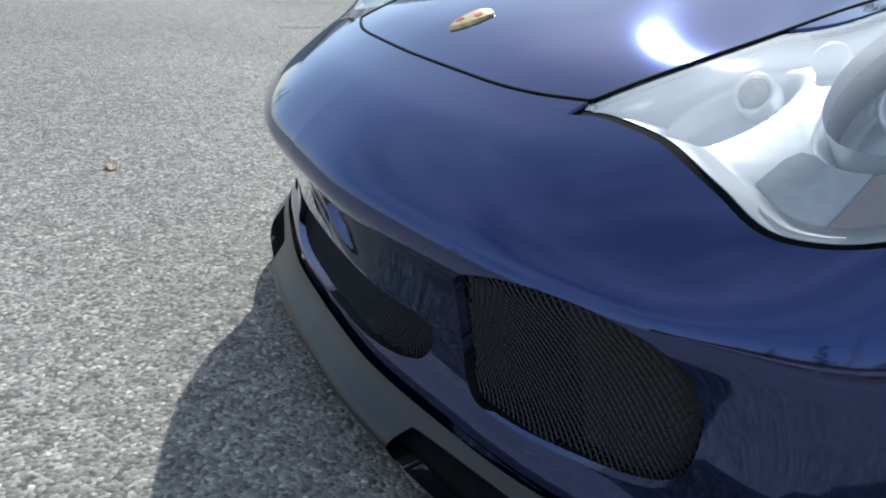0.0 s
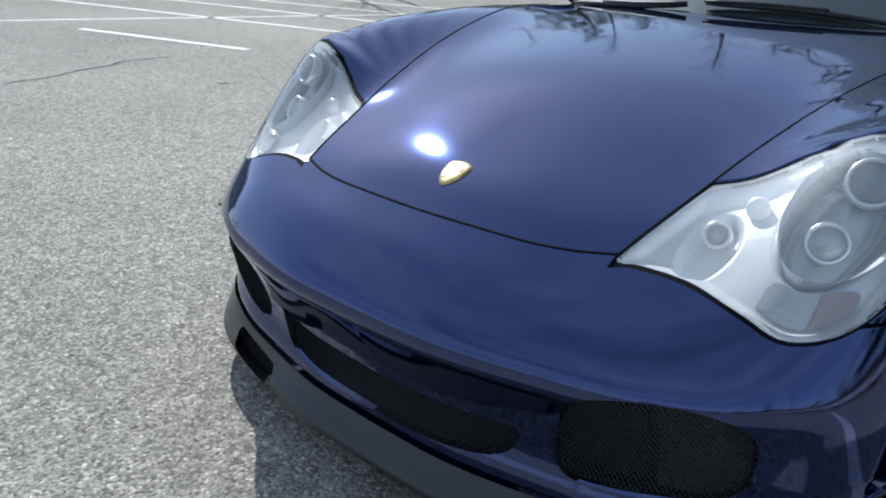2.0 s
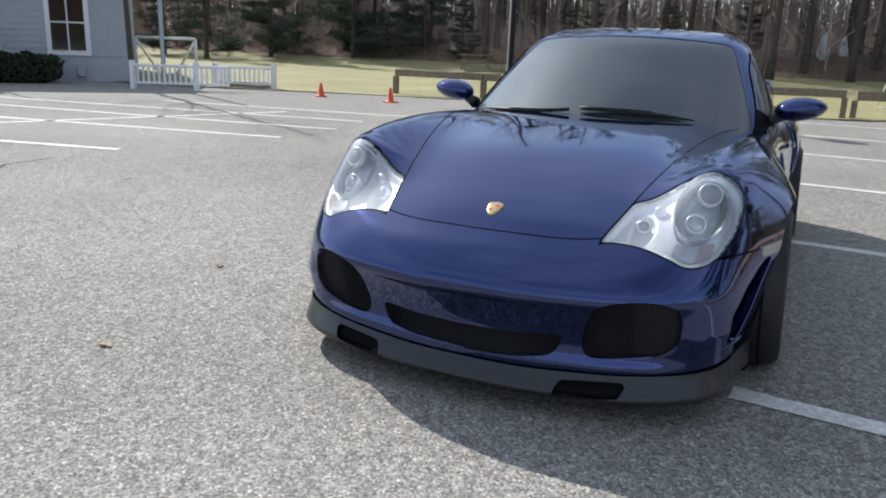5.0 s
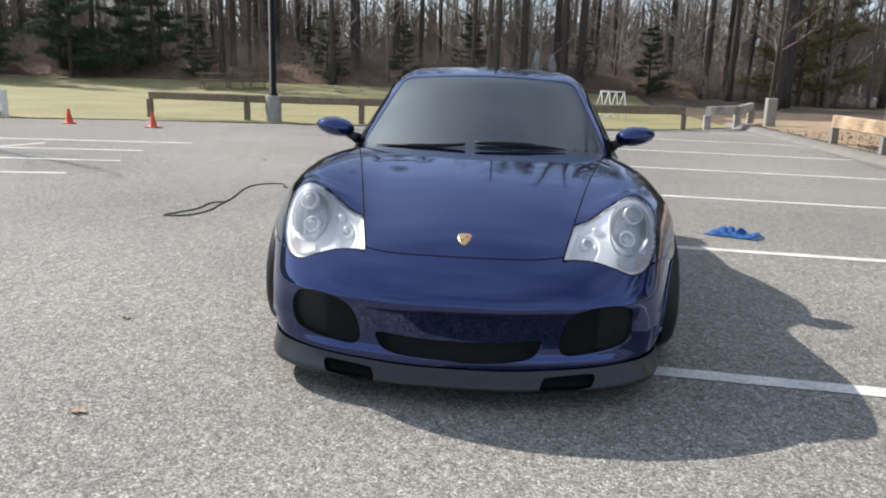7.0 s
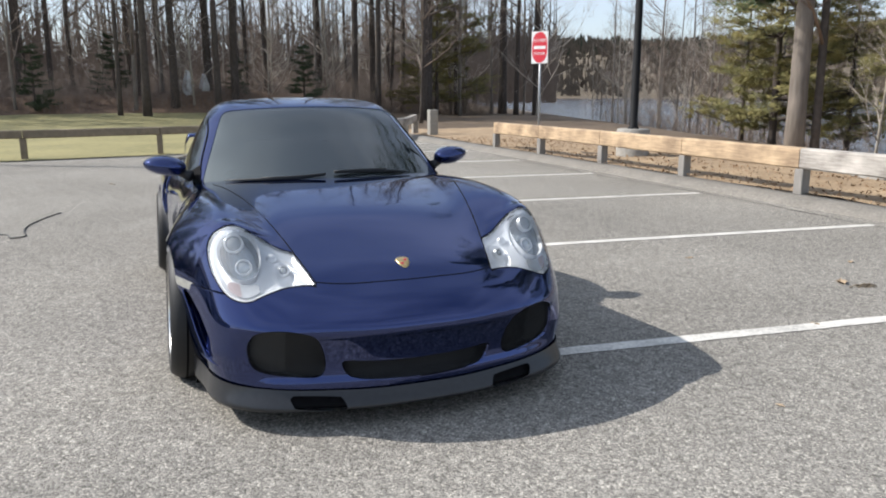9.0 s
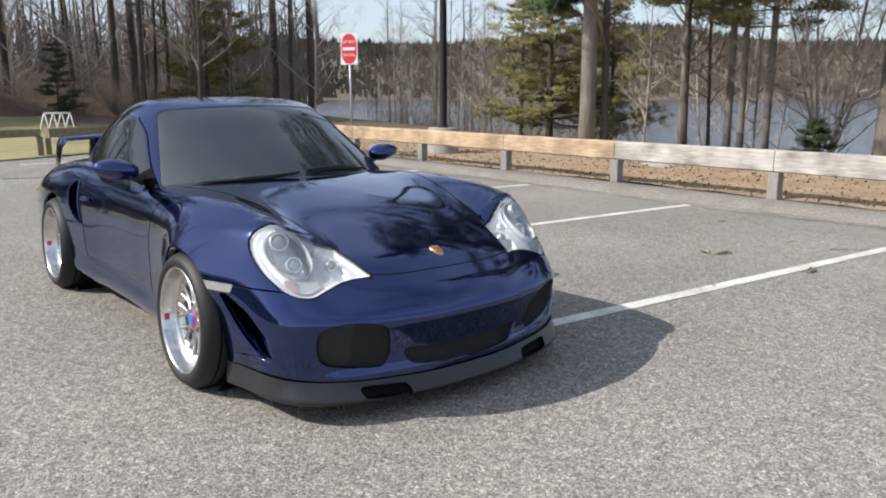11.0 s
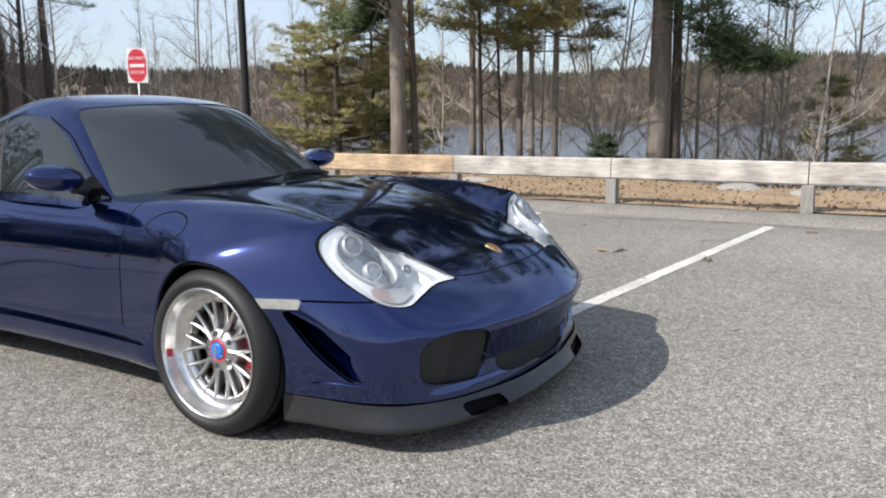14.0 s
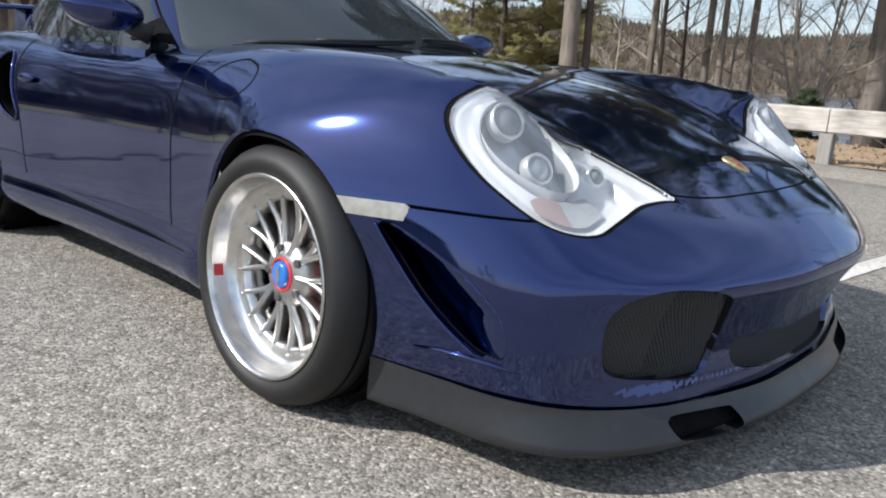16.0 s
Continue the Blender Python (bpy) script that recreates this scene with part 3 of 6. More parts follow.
for side, f in SIDES:
    sgn = 1 if side == "left" else -1
    well = finer(cut(cut(shell, side_view(DUCT)), f), 1)
    front_line = lambda V: np.interp(V[:, 2], [0.27, 0.352, 0.443, 0.502], [0.33, 0.346, 0.459, 0.58])
    recess("side_duct", well, lambda V: 0.0015 + 0.066 * ramp01(-0.01, 0.16, V[:, 1] - front_line(V)), PAINT, car, "scooped duct in the bumper flank")
    scoop = finer(cut(cut(shell, side_view(INTAKE)), f), 1)
    # the intake's inner shade is painted in with near-black
    recess("side_intake", scoop, lambda V: 0.09 + 0 * V[:, 0], SHADOW, car, "black side air intake")
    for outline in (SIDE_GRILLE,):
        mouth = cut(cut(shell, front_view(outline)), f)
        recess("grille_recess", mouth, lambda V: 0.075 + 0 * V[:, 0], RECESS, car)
        flap = cut(mouth, lambda V: np.minimum(np.abs(V[:, 0]) - 0.552, V[:, 2] - 0.235))
        panel("duct_panel", *flap, body_normal, DUCT_GREY, car, 0.004, -0.030, "grey duct panel behind the outer half of the grille")
    # headlight: lens, gasket, sculpted housing, lamps
    lens = cut(cut(solid, lamp), f)
    unit = panel("headlight", lens[0], lens[1], body_normal, LENS, car, 0.001, -0.001, "clear headlight lens over a silver housing")
    unit.visible_shadow = False
    seal = cut(cut(cut(solid, lambda V: lamp(V) + 0.0048), lambda V: 0.001 - lamp(V)), f)
    panel("gasket", *seal, body_normal, SHADOW, unit, 0.01, -0.004, "black rubber lamp seal")
    bowl = finer(cut(cut(solid, lambda V: lamp(V) - 0.001), f), 2)
    big, small = disc(0.672, 0.683), disc(0.500, 0.619)
    def dish(V):
        return 0.010 + 0.014 * ramp01(0.006, 0.018, lamp(V)) + 0.040 * ramp01(0.098, 0.078, big(V)) + 0.025 * ramp01(0.042, 0.030, small(V)) + 0.004 * ramp01(0.0, 0.01, lamp(V))
    recess("housing", cut(bowl, lambda V: np.minimum(big(V) - 0.0865, lamp(V))), dish, HOUSING, unit, "bright silver lamp housing", 0.003)
    recess("reflector", cut(bowl, lambda V: np.minimum(0.0862 - big(V), lamp(V))), dish, BOWL, unit, "grey mirror bowl", 0.020)
    way = Vector((sgn * 0.22, -0.86, 0.42)).normalized()
    for ax, z, r, deep, tint in ((0.692, 0.733, 0.036, 0.026, GREY_LENS), (0.668, 0.650, 0.030, 0.044, BOWL), (0.506, 0.624, 0.020, 0.032, GREY_LENS)):
        c = on_nose(sgn * ax, z) - way * deep
        turned("lamp_ring", [(-0.02, r + 0.004), (0.004, r + 0.004), (0.007, r), (0.003, r - 0.003), (-0.01, r - 0.004)], c, way, CHROME, unit, label="chrome lamp ring")
        turned("lamp_lens", [(-0.004, r - 0.003), (0.003, r * 0.8), (0.008, r * 0.45), (0.010, 0.0005)], c, way, tint, unit, label="round lamp lens")
    c = on_nose(sgn * 0.545, 0.664) - way * 0.026
    turned("washer_cap", [(-0.01, 0.020), (0.006, 0.020), (0.009, 0.016), (0.010, 0.0005)], c, way, HOUSING, unit, 24, "round washer cap")
    ind = cut(cut(cut(solid, lambda V: lamp(V) - 0.018), f), lambda V: np.minimum(np.minimum(0.592 - V[:, 2], big(V) - 0.098), np.minimum(0.738 - np.abs(V[:, 0]), np.abs(V[:, 0]) - 0.615)))
    dots = finer(ind, 1)
    amber = cut(dots, lambda V: np.abs(V[:, 0]) - 0.690)
    clear = cut(dots, lambda V: 0.688 - np.abs(V[:, 0]))
    panel("indicator", *amber, body_normal, AMBER, unit, 0.006, -0.014, "dull orange indicator")
    panel("side_reflector", *clear, body_normal, CLEAR, unit, 0.006, -0.014)
    # side marker lamp
    mk = cut(cut(solid, side_view(np.array([(0.745, 0.513), (0.748, 0.547), (0.568, 0.549), (0.566, 0.514)]))), f)
    panel("side_marker", *mk, body_normal, MARKER, car, 0.010, 0.0008, "pale clear side marker lamp")
    # grille lattice
    def lattice(outline, x0, x1, z0, z1, pitch, deep):
        V, F = [], []
        for lean in (0.62, -0.62):
            k0 = int((x1 - x0 + (z1 - z0)) / pitch) + 8
            for k in range(-k0, k0):
                pts = []
                for t in np.linspace(0, 1, 24):
                    z = z0 + (z1 - z0) * t
                    x = x0 + k * pitch + lean * (z - z0)
                    pts.append((x, z))
                q = np.array(pts)
                ok = (inside(outline, np.stack([np.abs(q[:, 0]), q[:, 1]], 1)) > -0.004) & (q[:, 0] >= x0 - 0.01) & (q[:, 0] <= x1 + 0.01)
                if ok.sum() > 1:
                    run = on_nose_all(q[ok, 0], q[ok, 1]) + (0, deep, 0)
                    v, fc = tube(run, 0.0012, 3)
                    o = len(V)
                    V += v
                    F += [tuple(i + o for i in q2) for q2 in fc]
        return V, F
    if side == "left":
        V, F = lattice(SIDE_GRILLE, 0.36, 0.69, 0.21, 0.435, 0.0085, 0.016)
    else:
        V, F = lattice(SIDE_GRILLE, -0.69, -0.36, 0.21, 0.435, 0.0085, 0.016)
    tagged(link("side_grille", V, F, GRILLE, car, "fine black wire grille", smooth=False), kind="stuff")
    if side == "left":
        V, F = lattice(CENTRE_GRILLE, -0.33, 0.33, 0.168, 0.288, 0.0085, 0.016)
        tagged(link("centre_grille", V, F, GRILLE, car, "fine black wire grille", smooth=False), kind="stuff")
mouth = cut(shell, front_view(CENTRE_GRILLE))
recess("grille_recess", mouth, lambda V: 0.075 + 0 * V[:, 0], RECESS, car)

# ---- the car: cabin ----
roofskin = skin(cabin_field, 1.9, 3.2, 0.84, 70, 110, 60, 240)
roofskin = cut(roofskin, lambda V: V[:, 2] - 0.80)
roofskin = cut(roofskin, lambda V: body_field(V) + 0.012)


def windscreen(V):
    u = V[:, 1] - bow(V[:, 0], V[:, 1])
    c = 0.726 - 0.268 * (u - 1.36) - np.abs(V[:, 0])
    return -smax(-np.minimum(u - 1.0, 2.10 - u), -c, 0.07)


def rear_screen(V):
    u = V[:, 1] - bow(V[:, 0], V[:, 1])
    a, b = u - 2.98, 3.72 - u
    c = 0.56 - 0.12 * (u - 3.0) - np.abs(V[:, 0])
    return -smax(-np.minimum(a, b), -c, 0.06)


SIDE_GLASS = loop([(1.79, 0.822), (1.86, 0.866), (1.95, 0.925), (2.078, 1.015), (2.21, 1.105), (2.37, 1.178), (2.60, 1.205), (2.82, 1.175), (3.05, 1.09), (3.22, 1.0), (3.29, 0.92), (3.18, 0.868), (2.6, 0.846), (2.2, 0.832)])


def side_glass(V):
    return np.where(np.abs(V[:, 0]) > 0.42, inside(SIDE_GLASS, V[:, 1:3]), -1.0)


def pillar(V):
    return np.abs(V[:, 1] - (2.60 + 0.59 * (V[:, 2] - 0.9))) - 0.011


frame_part = cut(cut(cut(roofskin, outside_of(windscreen, 0.0)), outside_of(rear_screen, 0.0)), outside_of(side_glass, 0.0))
panel("roof", *frame_part, cabin_normal, PAINT, car, 0.02)
panel("windscreen", *cut(roofskin, within(windscreen, -0.004)), cabin_normal, GLASS, car, 0.004, -0.004, "dark tinted windscreen")
panel("rear_window", *cut(roofskin, within(rear_screen, -0.004)), cabin_normal, GLASS, car, 0.004, -0.004)
for side, f in SIDES:
    glass = cut(cut(roofskin, within(side_glass, -0.003)), f)
    panel("side_window", *cut(glass, lambda V: np.minimum(pillar(V), 2.60 + 0.59 * (V[:, 2] - 0.9) - V[:, 1])), cabin_normal, GLASS_SIDE, car, 0.004, -0.004, "dark tinted door glass")
    panel("quarter_window", *cut(glass, lambda V: np.minimum(pillar(V), V[:, 1] - 2.60 - 0.59 * (V[:, 2] - 0.9))), cabin_normal, GLASS_SIDE, car, 0.004, -0.004, "dark tinted quarter glass")
    panel("pillar", *cut(glass, lambda V: -pillar(V)), cabin_normal, BLACK, car, 0.004, -0.003)

# ---- the car: front lip ----
angles = np.linspace(-2.05, 2.05, 260)
rows_z = np.linspace(0.0, 1.0, 9)


def perimeter(zv):
    O = np.tile((0.0, 0.62, zv), (len(angles), 1))
    D = np.stack([np.sin(angles), -np.cos(angles), np.zeros(len(angles))], 1)
    lo, hi = np.zeros(len(O)), np.full(len(O), 1.5)
    for _ in range(32):
        m = (lo + hi) / 2
        out = body_field(O + D * m[:, None]) > 0
        hi, lo = np.where(out, m, hi), np.where(out, lo, m)
    return O + D * lo[:, None]


edge = perimeter(0.2)
grow = np.stack([np.gradient(edge[:, 1]), -np.gradient(edge[:, 0])], 1)
grow = grow / np.linalg.norm(grow, axis=1, keepdims=True)
if (grow[130] * (0, -1)).sum() < 0:
    grow = -grow
LV = []
for s in rows_z:
    top_z = 0.159 + 0.03 * (edge[:, 0] / 0.8) ** 2
    z = top_z * (1 - s) + 0.092 * s
    d = (0.006 + 0.030 * s ** 1.6 - 0.012 * max(0, s - 0.85) / 0.15) * (1 - 0.8 * np.clip((edge[:, 1] - 0.25) / 0.3, 0, 1)) + 0.019 * min(1.0, 0.1 + 1.3 * s) * ramp01(0.83, 0.57, np.abs(edge[:, 0]))
    LV.append(np.stack([edge[:, 0] + grow[:, 0] * d, edge[:, 1] + grow[:, 1] * d, z], 1))
d_in = np.stack([edge[:, 0] - grow[:, 0] * 0.10, edge[:, 1] - grow[:, 1] * 0.10, np.full(len(edge), 0.096)], 1)
LV.append(d_in)
LV = np.concatenate(LV)
n = len(angles)
i, j = np.meshgrid(np.arange(len(rows_z)), np.arange(n - 1), indexing="ij")
a = i * n + j
LT = np.concatenate([np.stack([a, a + 1, a + n], -1).reshape(-1, 3), np.stack([a + 1, a + n + 1, a + n], -1).reshape(-1, 3)])
lipmesh = (LV, LT)
VENT = loop([(0.322, 0.100), (0.335, 0.136), (0.36, 0.143), (0.50, 0.152), (0.535, 0.145), (0.525, 0.115), (0.50, 0.105), (0.36, 0.092)])
lipmesh = cut(lipmesh, lambda V: -front_view(VENT, 0.3)(V))
lipmesh = cut(lipmesh, lambda V: np.minimum(0.665 - V[:, 1], 1.0))


link("front_lip", lipmesh[0].tolist(), lipmesh[1].tolist(), LIP, car, "grey-black plastic chin spoiler with two slots")
# added near-black sheet that stands for the shade inside the lip slots
backing = cut((LV - np.array((0, -0.03, 0)), LT), lambda V: np.minimum(0.5 - V[:, 1], 0.165 - V[:, 2]))
link("slot_backing", backing[0].tolist(), backing[1].tolist(), SHADOW, car)


# ---- the car: wheels ----
def wheel(width, radius, rim):
    """A wheel whose outer face is at x = 0 and looks along +x."""
    root = new("wheel")
    t = radius - rim
    prof = [(-width + 0.02, rim - 0.01), (-width, rim + 0.02), (-width + 0.006, rim + t * 0.55), (-width + 0.03, radius - 0.008), (-width + 0.05, radius), (-0.052, radius), (-0.024, radius - 0.009), (-0.001, rim + t * 0.60), (0.005, rim + t * 0.38), (0.003, rim + t * 0.16), (-0.004, rim + 0.003), (-0.012, rim - 0.004)]
    V, F = lathe(prof, 96)
    link("tyre", V, F, RUBBER, root, "black low-profile tyre")
    # tread grooves drawn as raised near-black bands, their shade put into the colour
    gv, gf = [], []
    for k in (0.3, 0.5, 0.7):
        V, F = lathe([(-width * k - 0.005, radius + 0.0006), (-width * k + 0.005, radius + 0.0006)], 96)
        gf += [tuple(i + len(gv) for i in f) for f in F]
        gv += V
    link("tread_groove", gv, gf, SHADOW, root)
    lipp = [(-0.012, rim - 0.004), (-0.004, rim), (0.0, rim - 0.004), (-0.001, rim - 0.009), (-0.012, rim - 0.013), (-0.045, rim - 0.019), (-0.062, rim - 0.026), (-0.070, rim - 0.040), (-0.072, rim - 0.056), (-0.076, rim - 0.066), (-0.11, rim - 0.070), (-width + 0.03, rim - 0.05), (-width + 0.01, rim)]
    V, F = lathe(lipp, 96)
    link("rim", V, F, RIM, root, "polished deep-dish silver rim")
    # spokes that fork into two curved arms
    for k in range(10):
        for s in (-1, 1):
            bm = bmesh.new()
            a0 = 2 * math.pi * k / 10
            ring = []
            for u in np.linspace(0, 1, 11):
                r = 0.052 + (rim - 0.060 - 0.052) * u
                f = max(0.0, (u - 0.26) / 0.74)
                ang = a0 + s * (0.030 * (1 - u) + 0.158 * f ** 0.85)
                x = -0.070 - 0.010 * math.sin(math.pi * u) - 0.002 * u
                w = 0.0088 - 0.0022 * u
                c = Vector((x, r * math.cos(ang), r * math.sin(ang)))
                side = Vector((0, -math.sin(ang), math.cos(ang)))
                ring.append([bm.verts.new(c + side * w + Vector((-0.005, 0, 0))), bm.verts.new(c + side * w * 0.55 + Vector((0.004, 0, 0))), bm.verts.new(c - side * w * 0.55 + Vector((0.004, 0, 0))), bm.verts.new(c - side * w + Vector((-0.005, 0, 0))), bm.verts.new(c - side * w + Vector((-0.030, 0, 0))), bm.verts.new(c + side * w + Vector((-0.030, 0, 0)))])
            for p, q in zip(ring, ring[1:]):
                for m in range(6):
                    bm.faces.new((p[m], q[m], q[(m + 1) % 6], p[(m + 1) % 6]))
            bmesh.ops.recalc_face_normals(bm, faces=bm.faces)
            part("spoke", bm, SPOKE, root, smooth=True)
    hubp = [(-0.13, 0.085), (-0.086, 0.082), (-0.076, 0.076), (-0.070, 0.058), (-0.064, 0.047), (-0.064, 0.030), (-0.068, 0.029)]
    V, F = lathe(hubp, 48)
    link("hub", V, F, SPOKE, root)
    V, F = lathe([(-0.068, 0.033), (-0.055, 0.031), (-0.052, 0.026), (-0.051, 0.0001)], 32)
    link("centre_cap", V, F, BLUE_CAP, root, "blue centre cap")
    for k in range(5):
        w = 2 * math.pi * (k + 0.5) / 5
        V, F = lathe([(-0.087, 0.012), (-0.066, 0.0115), (-0.063, 0.009), (-0.063, 0.0001)], 6)
        ob = link("wheel_bolt", V, F, DARK_STEEL, root, smooth=False)
        ob.location = (0, 0.064 * math.cos(w), 0.064 * math.sin(w))
    V, F = lathe([(-0.066, 0.034), (-0.058, 0.038), (-0.062, 0.043), (-0.068, 0.043)], 32)
    link("cap_ring", V, F, RED, root, "red ring round the centre cap")
    for k in range(20):
        w = 2 * math.pi * (k + 0.5) / 20
        V, F = lathe([(-0.074, 0.0045), (-0.0675, 0.004), (-0.0665, 0.0002)], 8)
        ob = link("rivet", V, F, RIM, root)
        ob.location = (0, (rim - 0.047) * math.cos(w), (rim - 0.047) * math.sin(w))
    V, F = [], []
    for k in range(9):
        w = 3.23 + 0.13 * k / 8
        for x, r in ((-0.016, rim - 0.0136), (-0.040, rim - 0.0182)):
            V.append((x + 0.0012, (r - 0.001) * math.cos(w), (r - 0.001) * math.sin(w)))
    F = [(2 * k, 2 * k + 1, 2 * k + 3, 2 * k + 2) for k in range(8)]
    link("rim_sticker", V, F, RED, root, "small red sticker on the rim lip")
    bm = bmesh.new()
    box(bm, -0.0515, -0.0495, -0.006, 0.006, -0.020, 0.020, 0.001)
    part("cap_stripe", bm, RIM, root, "silver stripe on the cap")
    V, F = lathe([(-0.145, 0.06), (-0.14, rim - 0.085), (-0.158, rim - 0.082), (-0.160, 0.06)], 48)
    link("brake_disc", V, F, SPOKE, root, "grey brake disc")
    bm = bmesh.new()
    box(bm, -0.16, -0.118, 0.075, 0.155, -0.09, 0.09, 0.012)
    part("brake_caliper", bm, CALIPER, root, "red brake caliper")
    # added near-black disc for the shade behind the spokes
    V, F = lathe([(-0.165, 0.0001), (-0.165, rim - 0.06)], 48)
    link("wheel_back", V, F, SHADOW, root)
    return root


front_wheel = wheel(0.225, 0.316, 0.247)
front_wheel.parent = car
for s, y, xx in ((1, AXLE_F - 0.017, 0.953), (-1, AXLE_R, 0.955), (1, AXLE_R, 0.955)):
    w = copy_thing(front_wheel, pose(s * xx, y, 0.316, 0, -2.8, 0 if s > 0 else 180))
    if y > 2:
        w.scale.x = 1.2
front_wheel.matrix_basis = pose(-0.953, AXLE_F - 0.017, 0.316, 0, -2.8, 180)
# flared sill skirts
for s in (-1, 1):
    prof = ((0.340, -0.003), (0.325, 0.001), (0.308, 0.004), (0.288, 0.009), (0.268, 0.018), (0.248, 0.027), (0.225, 0.031), (0.200, 0.029), (0.178, 0.021), (0.160, 0.008), (0.150, -0.03))
    V, F = [], []
    n = 60
    for i in range(n + 1):
        y = 1.338 + (3.005 - 1.338) * i / n
        e = min(1.0, i / 3.0, (n - i) / 3.0) * 0.5 + 0.5
        for z, d in prof:
            x = WIDTH(np.array([y]))[0] - 0.62 * max(0.40 - z, 0) ** 2
            V.append((s * (x + d * e), y, z))
    m = len(prof)
    for i in range(n):
        for k in range(m - 1):
            q = (i * m + k, (i + 1) * m + k, (i + 1) * m + k + 1, i * m + k + 1)
            F.append(q if s < 0 else q[::-1])
    F += [tuple(range(m)), tuple(range(n * m, n * m + m))]
    ob = link("side_skirt", V, F, PAINT, car)
    bm = bmesh.new()
    bm.from_mesh(ob.data)
    bmesh.ops.recalc_face_normals(bm, faces=bm.faces)
    bm.to_mesh(ob.data)
    bm.free()
# wheel housings in SHADOW: the arches' shade is put into their colour
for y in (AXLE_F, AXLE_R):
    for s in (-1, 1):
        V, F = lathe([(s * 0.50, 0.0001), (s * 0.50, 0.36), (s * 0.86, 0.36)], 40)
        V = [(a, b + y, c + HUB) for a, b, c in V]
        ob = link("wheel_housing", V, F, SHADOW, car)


# ---- the car: fittings ----
def seam_tube(pts, r, mat, name, label="", parent=None, lift=0.0):
    V, F = tube(pts, r, 6)
    return link(name, V, F, mat, parent or car, label)


# bonnet badge: a small domed shield
out = loop([(0.0, 0.311), (0.022, 0.306), (0.028, 0.297), (0.027, 0.276), (0.018, 0.254), (0.0, 0.240), (-0.018, 0.254), (-0.027, 0.276), (-0.028, 0.297), (-0.022, 0.306)], 4)


def on_top(x, y, field=body_field, zlo=0.3, zhi=1.5):
    lo, hi = zlo, zhi
    for _ in range(34):
        m = (lo + hi) / 2
        if field(np.array([[x, y, m]]))[0] > 0:
            hi = m
        else:
            lo = m
    return Vector((x, y, lo))


def on_flank(s, y, z, field=body_field):
    lo, hi = 0.3, 1.2
    for _ in range(34):
        m = (lo + hi) / 2
        if field(np.array([[m, y, z]]))[0] > 0:
            hi = m
        else:
            lo = m
    return Vector((s * lo, y, z))


V, F = [], []
rings = (1.0, 0.97, 0.80, 0.45)
lifts = (0.0, 0.0035, 0.0048, 0.0055)
for sc, lf in zip(rings, lifts):
    for px, py in out:
        q = on_top(px * sc, 0.276 + (py - 0.276) * sc)
        V.append(q + Vector((0, -0.5, 0.86)) * lf)
m = len(out)
V.append(on_top(0, 0.276) + Vector((0, -0.5, 0.86)) * 0.0056)
for r0 in range(3):
    F += [(r0 * m + k, r0 * m + (k + 1) % m, (r0 + 1) * m + (k + 1) % m, (r0 + 1) * m + k) for k in range(m)]
F += [(3 * m + k, 3 * m + (k + 1) % m, 4 * m) for k in range(m)]
badge = link("badge", V, F, GOLD, car, "small gold shield badge")
for k, (x0, x1, y0, y1) in enumerate(((-0.016, -0.003, 0.258, 0.270), (0.003, 0.016, 0.280, 0.292))):
    quad = [on_top(px, py) + Vector((0, -0.5, 0.86)) * 0.0064 for px, py in ((x0, y0), (x1, y0), (x1, y1), (x0, y1))]
    link("enamel_field", quad, [(0, 1, 2, 3)], RED, badge, "dark red enamel field", smooth=False)

